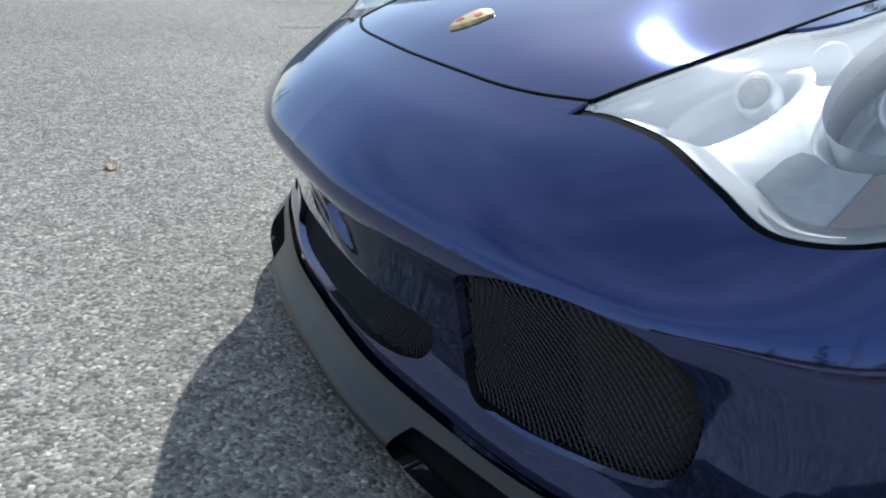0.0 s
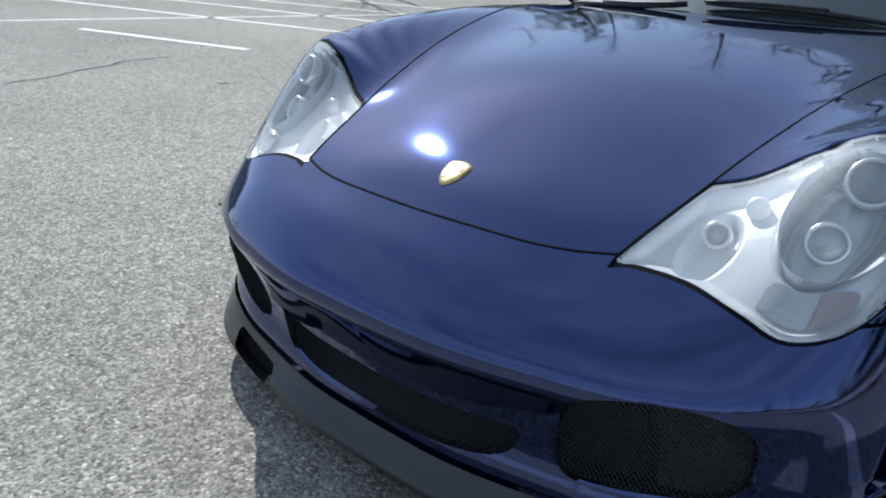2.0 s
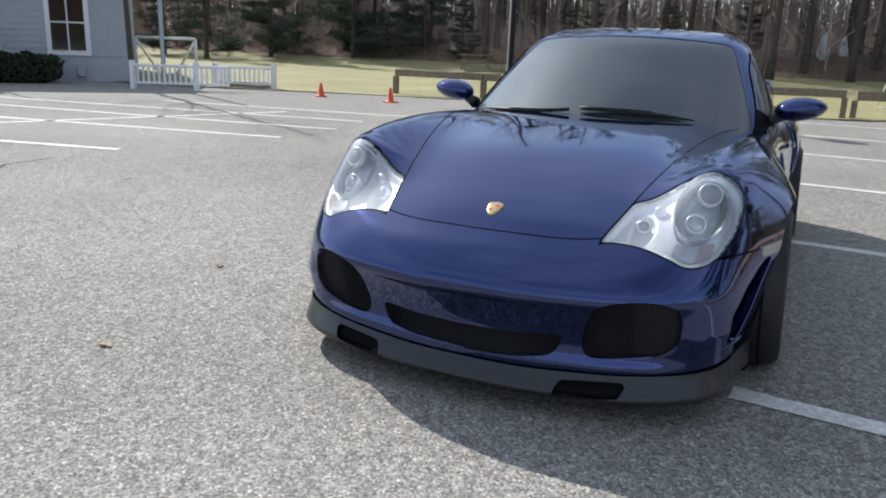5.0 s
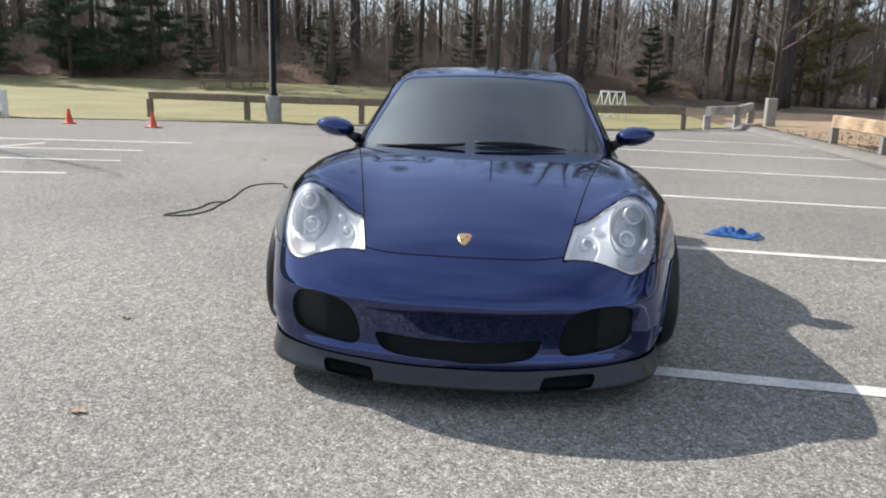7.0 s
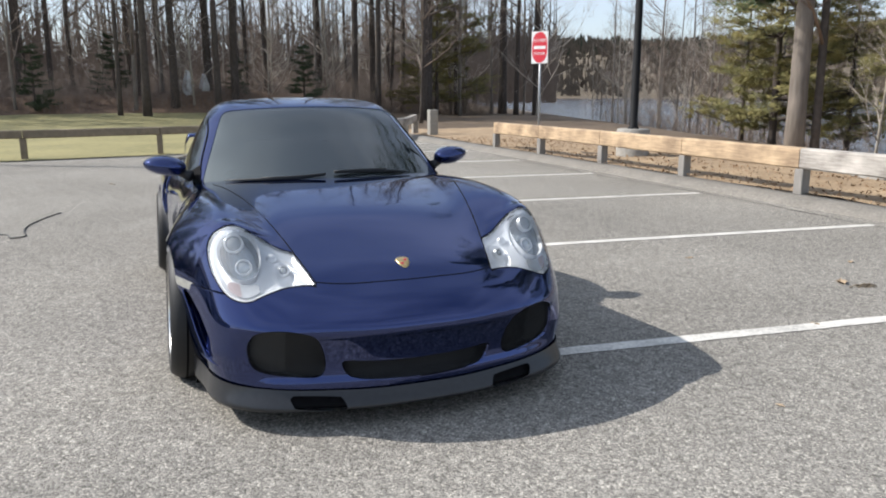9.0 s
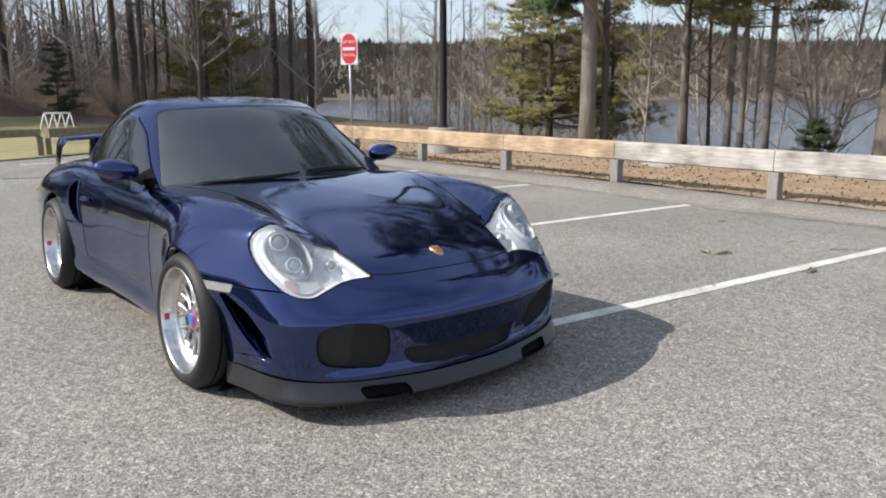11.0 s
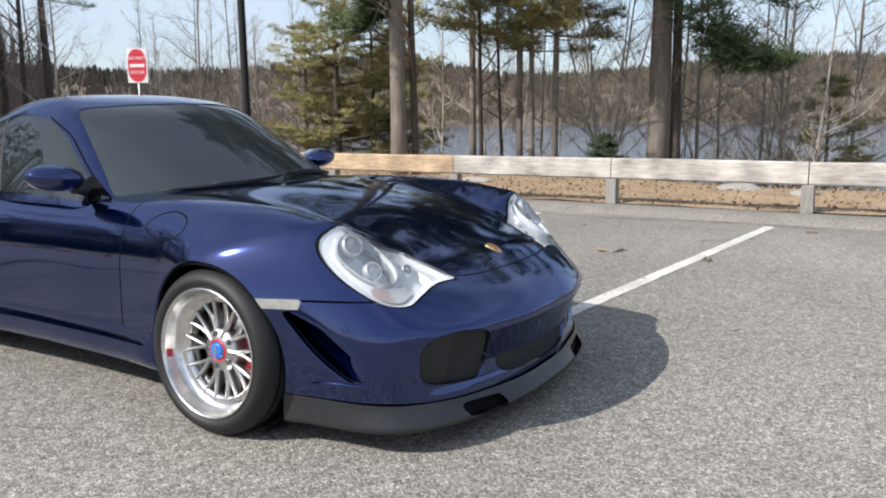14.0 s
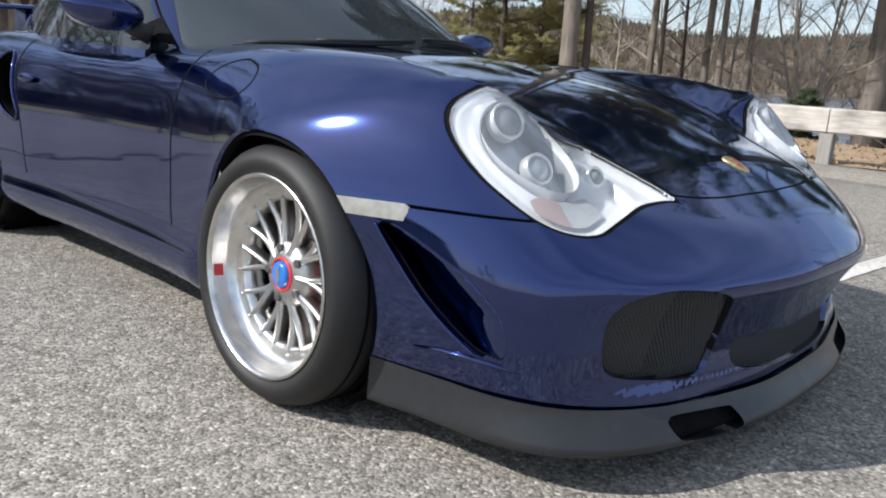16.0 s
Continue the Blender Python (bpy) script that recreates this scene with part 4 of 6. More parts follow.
for s in (-1, 1):
    # door mirror
    reach, ym = (0.905, 1.905) if s < 0 else (0.905, 2.01)
    V, F = [], []
    n1, n2 = 28, 18
    for i in range(n2 + 1):
        b = math.pi * i / n2
        for j in range(n1):
            a = 2 * math.pi * j / n1
            ex = math.cos(b)
            cx, cy, cz = ex * 0.118, math.sin(b) * math.cos(a), math.sin(b) * math.sin(a)
            taper = 0.80 + 0.2 * (ex * 0.5 + 0.5) ** 0.7
            yy = cy * 0.108 * taper * (1.0 if cy < 0 else 0.55)
            V.append((s * (reach - cx), ym + yy - 0.01 * ex, 0.930 + cz * 0.062 * taper - 0.012 * ex))
    for i in range(n2):
        for j in range(n1):
            F.append((i * n1 + j, i * n1 + (j + 1) % n1, (i + 1) * n1 + (j + 1) % n1, (i + 1) * n1 + j))
    shellm = link("door_mirror", V, F, PAINT, car, "blue rounded door mirror")
    V, F = tube([(s * (reach - 0.06), ym, 0.905), (s * (reach - 0.105), ym - 0.01, 0.88), (s * 0.765, ym - 0.03, 0.866)], [0.030, 0.026, 0.034], 10)
    link("stalk", V, F, BLACK, shellm)
    V, F = lathe([(0, 0.0005), (0.001, 0.05), (0.004, 0.052)], 28, "z")
    mm = Matrix.Translation((s * reach, ym + 0.061, 0.930)) @ Matrix.Diagonal((1.65, 1, 0.98, 1)) @ Matrix.Rotation(radians(-90), 4, "X")
    link("mirror_glass", [tuple(mm @ Vector(v)) for v in V], F, CHROME, shellm)
    sail = [on_flank(s, y, z, cabin_field) + Vector((s * 0.004, 0, 0)) for y, z in ((1.80, 0.846), (1.99, 0.853), (1.965, 0.90), (1.93, 0.925))]
    link("mirror_foot", [tuple(v) for v in sail] + [tuple(v - Vector((s * 0.02, 0, 0))) for v in sail], [(0, 1, 2, 3), (0, 4, 5, 1), (1, 5, 6, 2), (2, 6, 7, 3), (3, 7, 4, 0)], SHADOW, car, "black mirror foot in the door glass corner", smooth=False)
    # seal along the screen pillar
    run = [on_flank(s, y, z, cabin_field) + Vector((s * 0.001, 0, 0.001)) for y, z in loop([(1.785, 0.833), (1.845, 0.872), (1.937, 0.931), (2.065, 1.022), (2.198, 1.112), (2.36, 1.186)], 5, False)]
    seam_tube(run, 0.0045, SHADOW, "pillar_seal", "black pillar seal")
    # door handle
    V, F = [], []
    for i in range(13):
        t = i / 12
        w = math.sin(math.pi * t) ** 0.5
        c = on_flank(s, 2.60 + 0.135 * t, 0.692)
        for k in range(8):
            a = 2 * math.pi * k / 8
            V.append(c + Vector((s * (0.012 + math.cos(a) * 0.012 * w + 0.006 * w), 0, math.sin(a) * 0.017 * w)))
    F = [(i * 8 + k, i * 8 + (k + 1) % 8, (i + 1) * 8 + (k + 1) % 8, (i + 1) * 8 + k) for i in range(12) for k in range(8)]
    link("door_handle", V, F, PAINT, doors["left" if s > 0 else "right"], "blue door handle")
    # ridge over the lip, at the bumper's corner
    run = [on_flank(s, y, z) + Vector((s * 0.001, 0, 0)) for y, z in ((0.545, 0.252), (0.48, 0.258), (0.42, 0.259), (0.36, 0.257), (0.31, 0.248))]
    seam_tube(run, [0.001, 0.006, 0.008, 0.006, 0.001], PAINT, "corner_ridge")
    # edge of the duct
    run = [on_flank(s, y, z) + Vector((s * 0.001, 0, 0)) for y, z in loop([(0.634, 0.503), (0.592, 0.442), (0.532, 0.372), (0.462, 0.311), (0.40, 0.270)], 6, False)]
    seam_tube(run, 0.0045, PAINT, "duct_edge")
    # lip of the intake
    run = [on_flank(s, y, z) + Vector((s * 0.002, 0, 0)) for y, z in INTAKE[::3]]
    V, F = tube(run, 0.007, 6, True)
    link("intake_rim", V, F, PAINT, car)

# near-black strips that paint in the shade of the panel gaps
def gap_strip(points, name, radius=0.0032):
    pts = np.array([tuple(p) for p in points])
    pts = pts - body_normal(pts) * 0.0012
    seam_tube([tuple(p) for p in pts], radius, SHADOW, name, "dark gap between panels")


gap_strip([on_flank(-1, y, z) for y, z in np.concatenate([FUEL, FUEL[:1]])], "flap_gap", 0.0026)
for s in (-1, 1):
    gap_strip([on_flank(s, 1.545 - 0.05 * (z - 0.5), z) for z in np.linspace(0.27, 0.83, 24)], "door_gap")
    gap_strip([on_flank(s, y, z) for y, z in DOOR_BACK[::-1] if 0.27 <= z <= 0.84], "door_gap")
    gap_strip([on_top(s * x, y) for x, y in seam_side], "bonnet_gap", 0.0034)
gap_strip([on_top(x, y) for x, y in np.concatenate([(seam * (-1, 1))[::-1], seam[1:]])], "bonnet_front_gap", 0.0034)
# wipers at the foot of the screen
for x0, x1, y0, y1 in ((-0.08, -0.60, 1.39, 1.60), (-0.03, 0.47, 1.40, 1.55)):
    run = []
    for t in np.linspace(0, 1, 12):
        x, y = x0 + (x1 - x0) * t, y0 + (y1 - y0) * t ** 1.8 + 0.008
        z = max(on_top(x, y, cabin_field, 0.6).z, on_top(x, y).z)
        run.append((x, y, z + 0.008))
    blade = seam_tube(run, [0.003 + 0.007 * math.sin(math.pi * t) ** 0.5 for t in np.linspace(0, 1, 12)], BLACK, "wiper", "black wiper lying along the screen foot")
    run2 = [(x, y - 0.006 * (1 - k / 11), z + 0.008) for k, (x, y, z) in enumerate(run[:8])]
    seam_tube(run2, 0.006, BLACK, "wiper_arm", parent=blade)
# pale sticker in the screen's lower corner
q = [(-0.60, 1.70), (-0.53, 1.665), (-0.515, 1.70), (-0.585, 1.735)]
V = [on_top(x, y, cabin_field, 0.6) + Vector((0, 0.006, -0.010)) for x, y in q]
link("sticker", V, [(0, 1, 2, 3)], STICKER, car, "pale grey-green screen sticker", smooth=False)

# rear wing
V, F = [], []
stations = np.linspace(-1, 1, 41)
prof = [(0.0, 0.0), (0.03, 0.016), (0.10, 0.024), (0.20, 0.020), (0.26, 0.012), (0.262, 0.006), (0.18, 0.004), (0.08, -0.004), (0.02, -0.008)]
for u in stations:
    drop = max(0.0, (abs(u) - 0.90) / 0.10)
    x = 0.725 * (u if abs(u) < 0.93 else math.copysign(0.93 + (abs(u) - 0.93) * 0.5, u))
    zt = 1.0 - 0.02 * u * u - 0.20 * drop ** 1.8
    for a, b in prof:
        V.append((x, 3.93 + a * (1 - 0.5 * drop) + 0.03 * (1 - u * u) * -1 + 0.11 * drop, zt + b * (1 - 0.4 * drop)))
m = len(prof)
F = [(i * m + k, (i + 1) * m + k, (i + 1) * m + (k + 1) % m, i * m + (k + 1) % m) for i in range(40) for k in range(m)]
F += [tuple(range(m)), tuple(reversed(range(40 * m, 41 * m)))]
wing_ob = link("rear_wing", V, F, PAINT, car, "blue raised rear wing with turned-down ends")
for s in (-1, 1):
    bm = bmesh.new()
    for x, y, z in ((s * 0.46, 3.90, 0.80), (s * 0.46, 4.10, 0.75), (s * 0.42, 4.14, 0.99), (s * 0.42, 3.98, 0.99)):
        bm.verts.new((x - s * 0.02, y, z))
        bm.verts.new((x + s * 0.02, y, z))
    bmesh.ops.convex_hull(bm, input=bm.verts[:])
    part("wing_stay", bm, PAINT, wing_ob)
for s in (-1, 1):
    tl = cut(cut(solid, side_view(loop([(4.02, 0.62), (4.2, 0.66), (4.5, 0.66), (4.5, 0.56), (4.2, 0.55)]), 0.1)), (lambda V: V[:, 0]) if s > 0 else (lambda V: -V[:, 0]))
    panel("tail_light", *tl, body_normal, RED, car, 0.004, 0.003, "red tail light")

# ---- ground ----
def smooth(a, b, x):
    t = min(max((x - a) / (b - a), 0.0), 1.0)
    return t * t * (3 - 2 * t)


def terrain(x, y):
    """Height of the land: a level car park, a low verge, a bank down to the lake, a rise under the woods."""
    north = smooth(16, 40, y)
    shore = 9.0 + 0.30 * max(y, 0.0)
    h = 0.07 * smooth(6.3, 6.6, x) - 2.9 * smooth(shore, shore + 14, x)
    h += 0.55 * smooth(30, 40, y) * (1 - smooth(2, 14, x - 0.2 * (y - 30)))
    h += 0.05 * noise.noise((x * 0.4, y * 0.4, 0)) * smooth(6.4, 8, x + 0.5 * north)
    return h


GRASS = material("dry_spring_grass", (0.30, 0.26, 0.115), 0.9, grain=0.5, scale=7, bump=0.4, second=(0.18, 0.165, 0.07), large=0.9)
LITTER = material("leaf_litter", (0.39, 0.285, 0.175), 0.9, grain=0.5, scale=22, bump=0.35, second=(0.21, 0.14, 0.08), large=0.9)
FLOOR = material("woodland_floor", (0.15, 0.105, 0.065), 0.95, grain=0.5, scale=1.6, bump=0.3, large=0.6)
CONCRETE = material("concrete", (0.34, 0.32, 0.285), 0.85, grain=0.25, scale=18, bump=0.2, large=0.6)
KERB = material("worn_asphalt_kerb", (0.24, 0.22, 0.19), 0.9, grain=0.4, scale=30, bump=0.4, large=0.6)
TIMBER = material("weathered_timber", (0.60, 0.55, 0.49), 0.8, grain=0.2, scale=40, bump=0.5, large=1.6, second=(0.13, 0.113, 0.098), stretch=(1, 0.10, 1))
TIMBER_NEW = material("fresh_timber", (0.62, 0.45, 0.28), 0.75, grain=0.2, scale=40, bump=0.45, large=1.6, second=(0.20, 0.135, 0.085), stretch=(1, 0.10, 1))
TIMBER_DARK = material("old_grey_brown_timber", (0.24, 0.19, 0.13), 0.85, grain=0.35, scale=10, bump=0.3, large=0.7)
POST = material("grey_post_timber", (0.30, 0.28, 0.255), 0.9, grain=0.35, scale=30, bump=0.4, large=0.8, stretch=(1, 1, 0.15))
WHITE = material("white_paint", (0.80, 0.80, 0.79), 0.5, grain=0.08, scale=6, large=0.5)
SIDING = material("grey_siding", (0.40, 0.42, 0.44), 0.65, grain=0.12, scale=5, large=0.6)
ROOFING = material("dark_shingles", (0.07, 0.07, 0.075), 0.9, grain=0.4, scale=14, bump=0.3)
DARK_METAL = material("dark_metal", (0.014, 0.014, 0.015), 0.6, 0.0, grain=0.2, scale=20, spec=0.15)
GALV = material("galvanised_steel", (0.38, 0.39, 0.40), 0.45, 0.8, grain=0.15, scale=20)
ORANGE = material("orange_plastic", (0.72, 0.09, 0.025), 0.5, grain=0.15, scale=8)
SIGN_RED = material("sign_red", (0.62, 0.03, 0.05), 0.45, grain=0.08, scale=8)
SIGN_WHITE = material("sign_white", (0.78, 0.77, 0.76), 0.45, grain=0.05, scale=8)
CLOTH = material("blue_cloth", (0.03, 0.12, 0.34), 0.9, grain=0.4, scale=25, bump=0.4)
HOSE = material("dark_rubber_hose", (0.05, 0.05, 0.048), 0.6, grain=0.2, scale=20)
LEAF = material("dry_leaf", (0.46, 0.34, 0.22), 0.8, grain=0.5, scale=30, large=0.4)
LITTER_LEAF = material("old_leaves", (0.31, 0.205, 0.12), 0.85, grain=0.5, scale=3, large=0.5)
PANE = glass_material("window_pane", (0.25, 0.27, 0.28), 0.0)
# pale grey panel behind the lower sash
PALE_PANE = material("pale_pane", (0.30, 0.31, 0.31), 0.8, grain=0.2, scale=3)
# dark panel: the unlit room behind the upper sash, put into the colour
DIM_PANE = material("dim_room", (0.05, 0.052, 0.05), 0.8, grain=0.4, scale=2)
SHRUB = material("dark_hedge_leaves", (0.040, 0.052, 0.026), 0.7, grain=0.5, scale=8)

xs = [-2500, -900, -400, -200, -120, -80, -60] + list(range(-50, 5, 5)) + [5, 6.2] + [6.3 + 0.25 * k for k in range(16)] + list(range(11, 50, 2)) + [60, 80, 120, 200, 400, 900, 2500]
ys = [-2500, -900, -400, -200, -120, -80, -60] + list(range(-50, 50, 2)) + [60, 80, 120, 200, 400, 900, 2500]
V = [(x, y, terrain(x, y) - (0.03 if x < 6.35 else 0.0)) for y in ys for x in xs]
nx = len(xs)
F = [(b * nx + a, b * nx + a + 1, (b + 1) * nx + a + 1, (b + 1) * nx + a) for b in range(len(ys) - 1) for a in range(nx - 1)]
tagged(link("ground", V, F, FLOOR), "brown leaf-strewn woodland ground falling to the lake", "ground", kind="structure")


def sheet(name, x0, x1, y0, y1, nx, ny, height, mat, label, category):
    V = []
    for iy in range(ny + 1):
        for ix in range(nx + 1):
            x, y = x0 + (x1 - x0) * ix / nx, y0 + (y1 - y0) * iy / ny
            V.append((x, y, height(x, y)))
    F = [(iy * (nx + 1) + ix, iy * (nx + 1) + ix + 1, (iy + 1) * (nx + 1) + ix + 1, (iy + 1) * (nx + 1) + ix) for iy in range(ny) for ix in range(nx)]
    return tagged(link(name, V, F, mat), label, category, kind="structure")


def north_edge(x):
    """Where the asphalt ends towards the field."""
    return float(np.interp(x, [-60, -13, -8, -4, 2, 5, 7], [9.5, 12.0, 13.6, 14.2, 15.6, 17.6, 19.2]))


lot_x = [-60, -30, -16, -13, -11, -9, -8, -6, -4, -2, 0, 2, 3, 4, 5, 6.35]
V, F = [], []
for x in lot_x:
    V += [(x, -60, 0), (x, -5, 0), (x, 5, 0), (x, north_edge(x), 0)]
for a in range(len(lot_x) - 1):
    for b in range(3):
        F.append((a * 4 + b, a * 4 + 4 + b, a * 4 + 5 + b, a * 4 + 1 + b))
tagged(link("car_park", V, F, ASPHALT), "old pale grey asphalt car park with speckled worn stone", "car park", kind="structure")
V, F = [], []
gx = [-60, -40, -25, -16, -13, -11, -9, -8, -6, -4, -2, 0, 2, 4, 6]
for x in gx:
    y0 = north_edge(x)
    for k in range(13):
        y = y0 + (37 - y0) * k / 12
        V.append((x, y, terrain(x, y) + 0.02 + 0.03 * noise.noise((x * 0.3, y * 0.3, 5))))
for a in range(len(gx) - 1):
    for b in range(12):
        F.append((a * 13 + b, a * 13 + 13 + b, a * 13 + 14 + b, a * 13 + 1 + b))
tagged(link("grass_field", V, F, GRASS), "dry yellow-green spring grass field beyond the asphalt", "grass", kind="structure")
BANK = material("reddish_leaf_bank", (0.20, 0.125, 0.078), 0.95, grain=0.5, scale=5, bump=0.6, second=(0.085, 0.055, 0.038), large=0.8)
sheet("wood_bank", -40, 9, 35.2, 44, 90, 14, lambda x, y: terrain(x, y) + 1.0 * smooth(35.4, 38.5, y) * (0.75 + 0.5 * noise.noise((x * 0.18, y * 0.2, 3))) - 0.05 + 0.10 * noise.noise((x * 0.8, y * 0.8, 4)), BANK, "reddish-brown leaf-covered bank at the foot of the woods", "bank")
sheet("verge", 6.62, 11.0, -40, 22, 18, 120, lambda x, y: terrain(x, y) + 0.02 + 0.025 * noise.noise((x * 2.5, y * 2.5, 1)), LITTER, "brown leaf litter strip under the timber rail", "verge")
# low asphalt kerb along the verge
V, F = [], []
for k in range(160):
    y = -40 + 60 * k / 159
    w = 0.02 * noise.noise((0, y * 0.8, 3))
    V += [(6.12 + w, y, -0.02), (6.13 + w, y, 0.012), (6.27 + w, y, 0.075), (6.42 + w, y, 0.09), (6.66 + w, y, 0.08), (6.68 + w, y, -0.05)]
for k in range(159):
    for m in range(5):
        F.append((k * 6 + m, k * 6 + m + 1, k * 6 + 7 + m, k * 6 + 6 + m))
tagged(link("kerb", V, F, KERB), "low rolled asphalt kerb along the verge", "kerb", kind="structure")


def stripe(a, b, width=0.105, label="worn white painted parking line on asphalt"):
    a, b = Vector((*a, 0)), Vector((*b, 0))
    d = (b - a).normalized()
    s = Vector((-d.y, d.x, 0)) * width / 2
    n = max(4, int((b - a).length / 0.05))
    V, F = [], []
    for k in range(n + 1):
        p = a + (b - a) * k / n
        e = [0.012 * noise.noise((p.x * 6, p.y * 6, q)) + 0.010 * noise.noise((p.x * 23, p.y * 23, q)) for q in (1, 9)]
        V += [(p + s * (1 + e[0] * 8)), (p - s * (1 + e[1] * 8))]
    F = [(2 * k, 2 * k + 1, 2 * k + 3, 2 * k + 2) for k in range(n)]
    V = [(v.x, v.y, 0.004) for v in V]
    return tagged(link("parking_line", V, F, LINE_PAINT, smooth=False), label, "road marking", "parking lines", "structure")


for k in range(7):
    y = 0.11 + 2.69 * k
    stripe((5.85 + 0.02 * k, y), (0.83, y + 0.466))
for a, b in (((-7.9, 3.08), (-5.5, 3.6)), ((-12.5, 4.25), (-4.9, 5.56)), ((-12.5, 5.8), (-4.9, 6.8)), ((-9.3, 2.2), (-7.0, 8.5)), ((-12.2, 6.97), (-5.2, 8.0)), ((-10.0, 8.6), (-5.0, 9.3))):
    stripe(a, b)


# ---- timber rails, posts, sign, lamps ----
def beam(bm, a, b, height, depth, seed):
    """A squared timber from a to b (its lower middle line), slightly uneven."""
    a, b = Vector(a), Vector(b)
    d = (b - a)
    n = max(3, int(d.length / 0.35))
    s = Vector((-d.y, d.x, 0)).normalized() * depth / 2
    rows = []
    for k in range(n + 1):
        p = a + d * k / n
        w = [0.010 * noise.noise((p.x * 1.7 + q, p.y * 1.7, seed)) for q in (0, 5, 11, 17)]
        c = 0.018
        rows.append([bm.verts.new(p + s * o + Vector((0, 0, z + w[i % 4]))) for i, (o, z) in enumerate(((-1, c), (-1, height - c), (-1 + c * 2 / depth, height), (1 - c * 2 / depth, height), (1, height - c), (1, c), (1 - c * 2 / depth, 0), (-1 + c * 2 / depth, 0)))])
    for p, q in zip(rows, rows[1:]):
        for m in range(8):
            bm.faces.new((p[m], q[m], q[(m + 1) % 8], p[(m + 1) % 8]))
    bm.faces.new(rows[0])
    bm.faces.new(rows[-1][::-1])
    bmesh.ops.recalc_face_normals(bm, faces=bm.faces)
    return bm


def rail(points, bottom_z, height, mats, post_mat, label, post_w=0.17, sink=0.35, setback=0.0):
    root = thing("timber_rail", label, "guard rail", "timber rails")
    for k, (p, q) in enumerate(zip(points, points[1:])):
        za, zb = terrain(*p), terrain(*q)
        d = (Vector((*q, 0)) - Vector((*p, 0))).normalized() * 0.006
        bm = beam(bmesh.new(), (p[0] + d.x, p[1] + d.y, za + bottom_z), (q[0] - d.x, q[1] - d.y, zb + bottom_z), height, 0.15, k)
        part("beam", bm, mats[k % len(mats)], root)
    for p in points:
        z = terrain(*p)
        bm = bmesh.new()
        box(bm, p[0] - post_w / 2, p[0] + post_w / 2, p[1] - post_w / 2, p[1] + post_w / 2, z - sink, z + bottom_z - 0.002, 0.012)
        part("post", bm, post_mat, root)
    return root


east = [(6.60, -9.4), (6.60, -7.0), (6.60, -4.65), (6.60, -2.3), (6.60, -0.15), (6.60, 2.12), (6.60, 4.45), (6.60, 6.7), (6.60, 8.95), (6.58, 11.2), (6.55, 13.3)]
rail(east, 0.33, 0.255, [TIMBER, TIMBER, TIMBER, TIMBER, TIMBER, TIMBER, TIMBER_NEW, TIMBER_NEW, TIMBER_NEW, TIMBER_NEW], POST, "weathered timber guard rail on short grey posts", 0.135)
rail([(5.1, 17.6), (6.2, 18.9), (6.75, 19.6)], 0.36, 0.22, [TIMBER], TIMBER, "short pale timber rail beside a stone post")
rail([(1.8, 16.2), (4.4, 17.1)], 0.38, 0.2, [TIMBER_DARK], TIMBER_DARK, "old brown timber rail at the field edge", 0.12)
rail([(-8.2, 14.5), (-5.9, 14.5), (-3.3, 14.75), (-0.7, 15.2), (1.6, 16.0)], 0.43, 0.165, [TIMBER_DARK], TIMBER_DARK, "old brown timber rail along the grass", 0.12)

post = thing("stone_post", "short pale concrete bollard at the car park corner", "bollard")
bm = bmesh.new()
box(bm, 6.82, 7.08, 18.45, 18.71, -0.4, 0.82, 0.03)
part("shaft", bm, CONCRETE, post)


def lamp_post(x, y, base_r, base_h, pole_h, mat):
    z = terrain(x, y)
    root = thing("lamp_post", "dark slim lamp post on a round concrete base", "lamp post", "lamp posts", at=(x, y, z))
    V, F = lathe([(-0.3, base_r), (base_h - 0.02, base_r), (base_h, base_r - 0.03), (base_h + 0.001, 0.001)], 24, "z")
    link("base", V, F, CONCRETE, root)
    V, F = lathe([(base_h, 0.11), (base_h + 0.04, 0.10), (base_h + 0.05, 0.078), (pole_h, 0.066), (pole_h + 0.01, 0.001)], 14, "z")
    link("pole", V, F, mat, root)
    V, F = lathe([(pole_h - 0.02, 0.05), (pole_h + 0.05, 0.2), (pole_h + 0.28, 0.24), (pole_h + 0.36, 0.1), (pole_h + 0.38, 0.001)], 16, "z")
    link("lantern", V, F, mat, root)
    return root


lamp_post(8.0, 10.05, 0.32, 0.55, 6.2, DARK_METAL)
lamp_post(-5.3, 14.55, 0.18, 0.60, 6.0, DARK_METAL)
lamp_post(-15.75, 9.04, 0.24, 0.5, 2.3, DARK_METAL)


def letters(text, size, mat, parent, at, turn, label=""):
    """A word, each of its letters a raised piece of its own."""
    widths = {"D": 0.70, "O": 0.76, "N": 0.73, "T": 0.62, "E": 0.60, "R": 0.66, " ": 0.34}
    x = -sum(widths[c] for c in text) * size / 2
    for c in text:
        w = widths[c] * size
        if c != " ":
            cu = bpy.data.curves.new("letter", "FONT")
            cu.body, cu.size, cu.align_x, cu.align_y, cu.extrude = c, size, "CENTER", "CENTER", 0.0006
            tmp = bpy.data.objects.new("tmp", cu)
            me = bpy.data.meshes.new_from_object(tmp)
            bpy.data.objects.remove(tmp)
            me.materials.append(mat)
            ob = new("letter", me)
            ob.parent = parent
            ob.matrix_basis = Matrix.Translation(Vector(at) + Vector((x + w / 2, 0, 0))) @ turn
        x += w


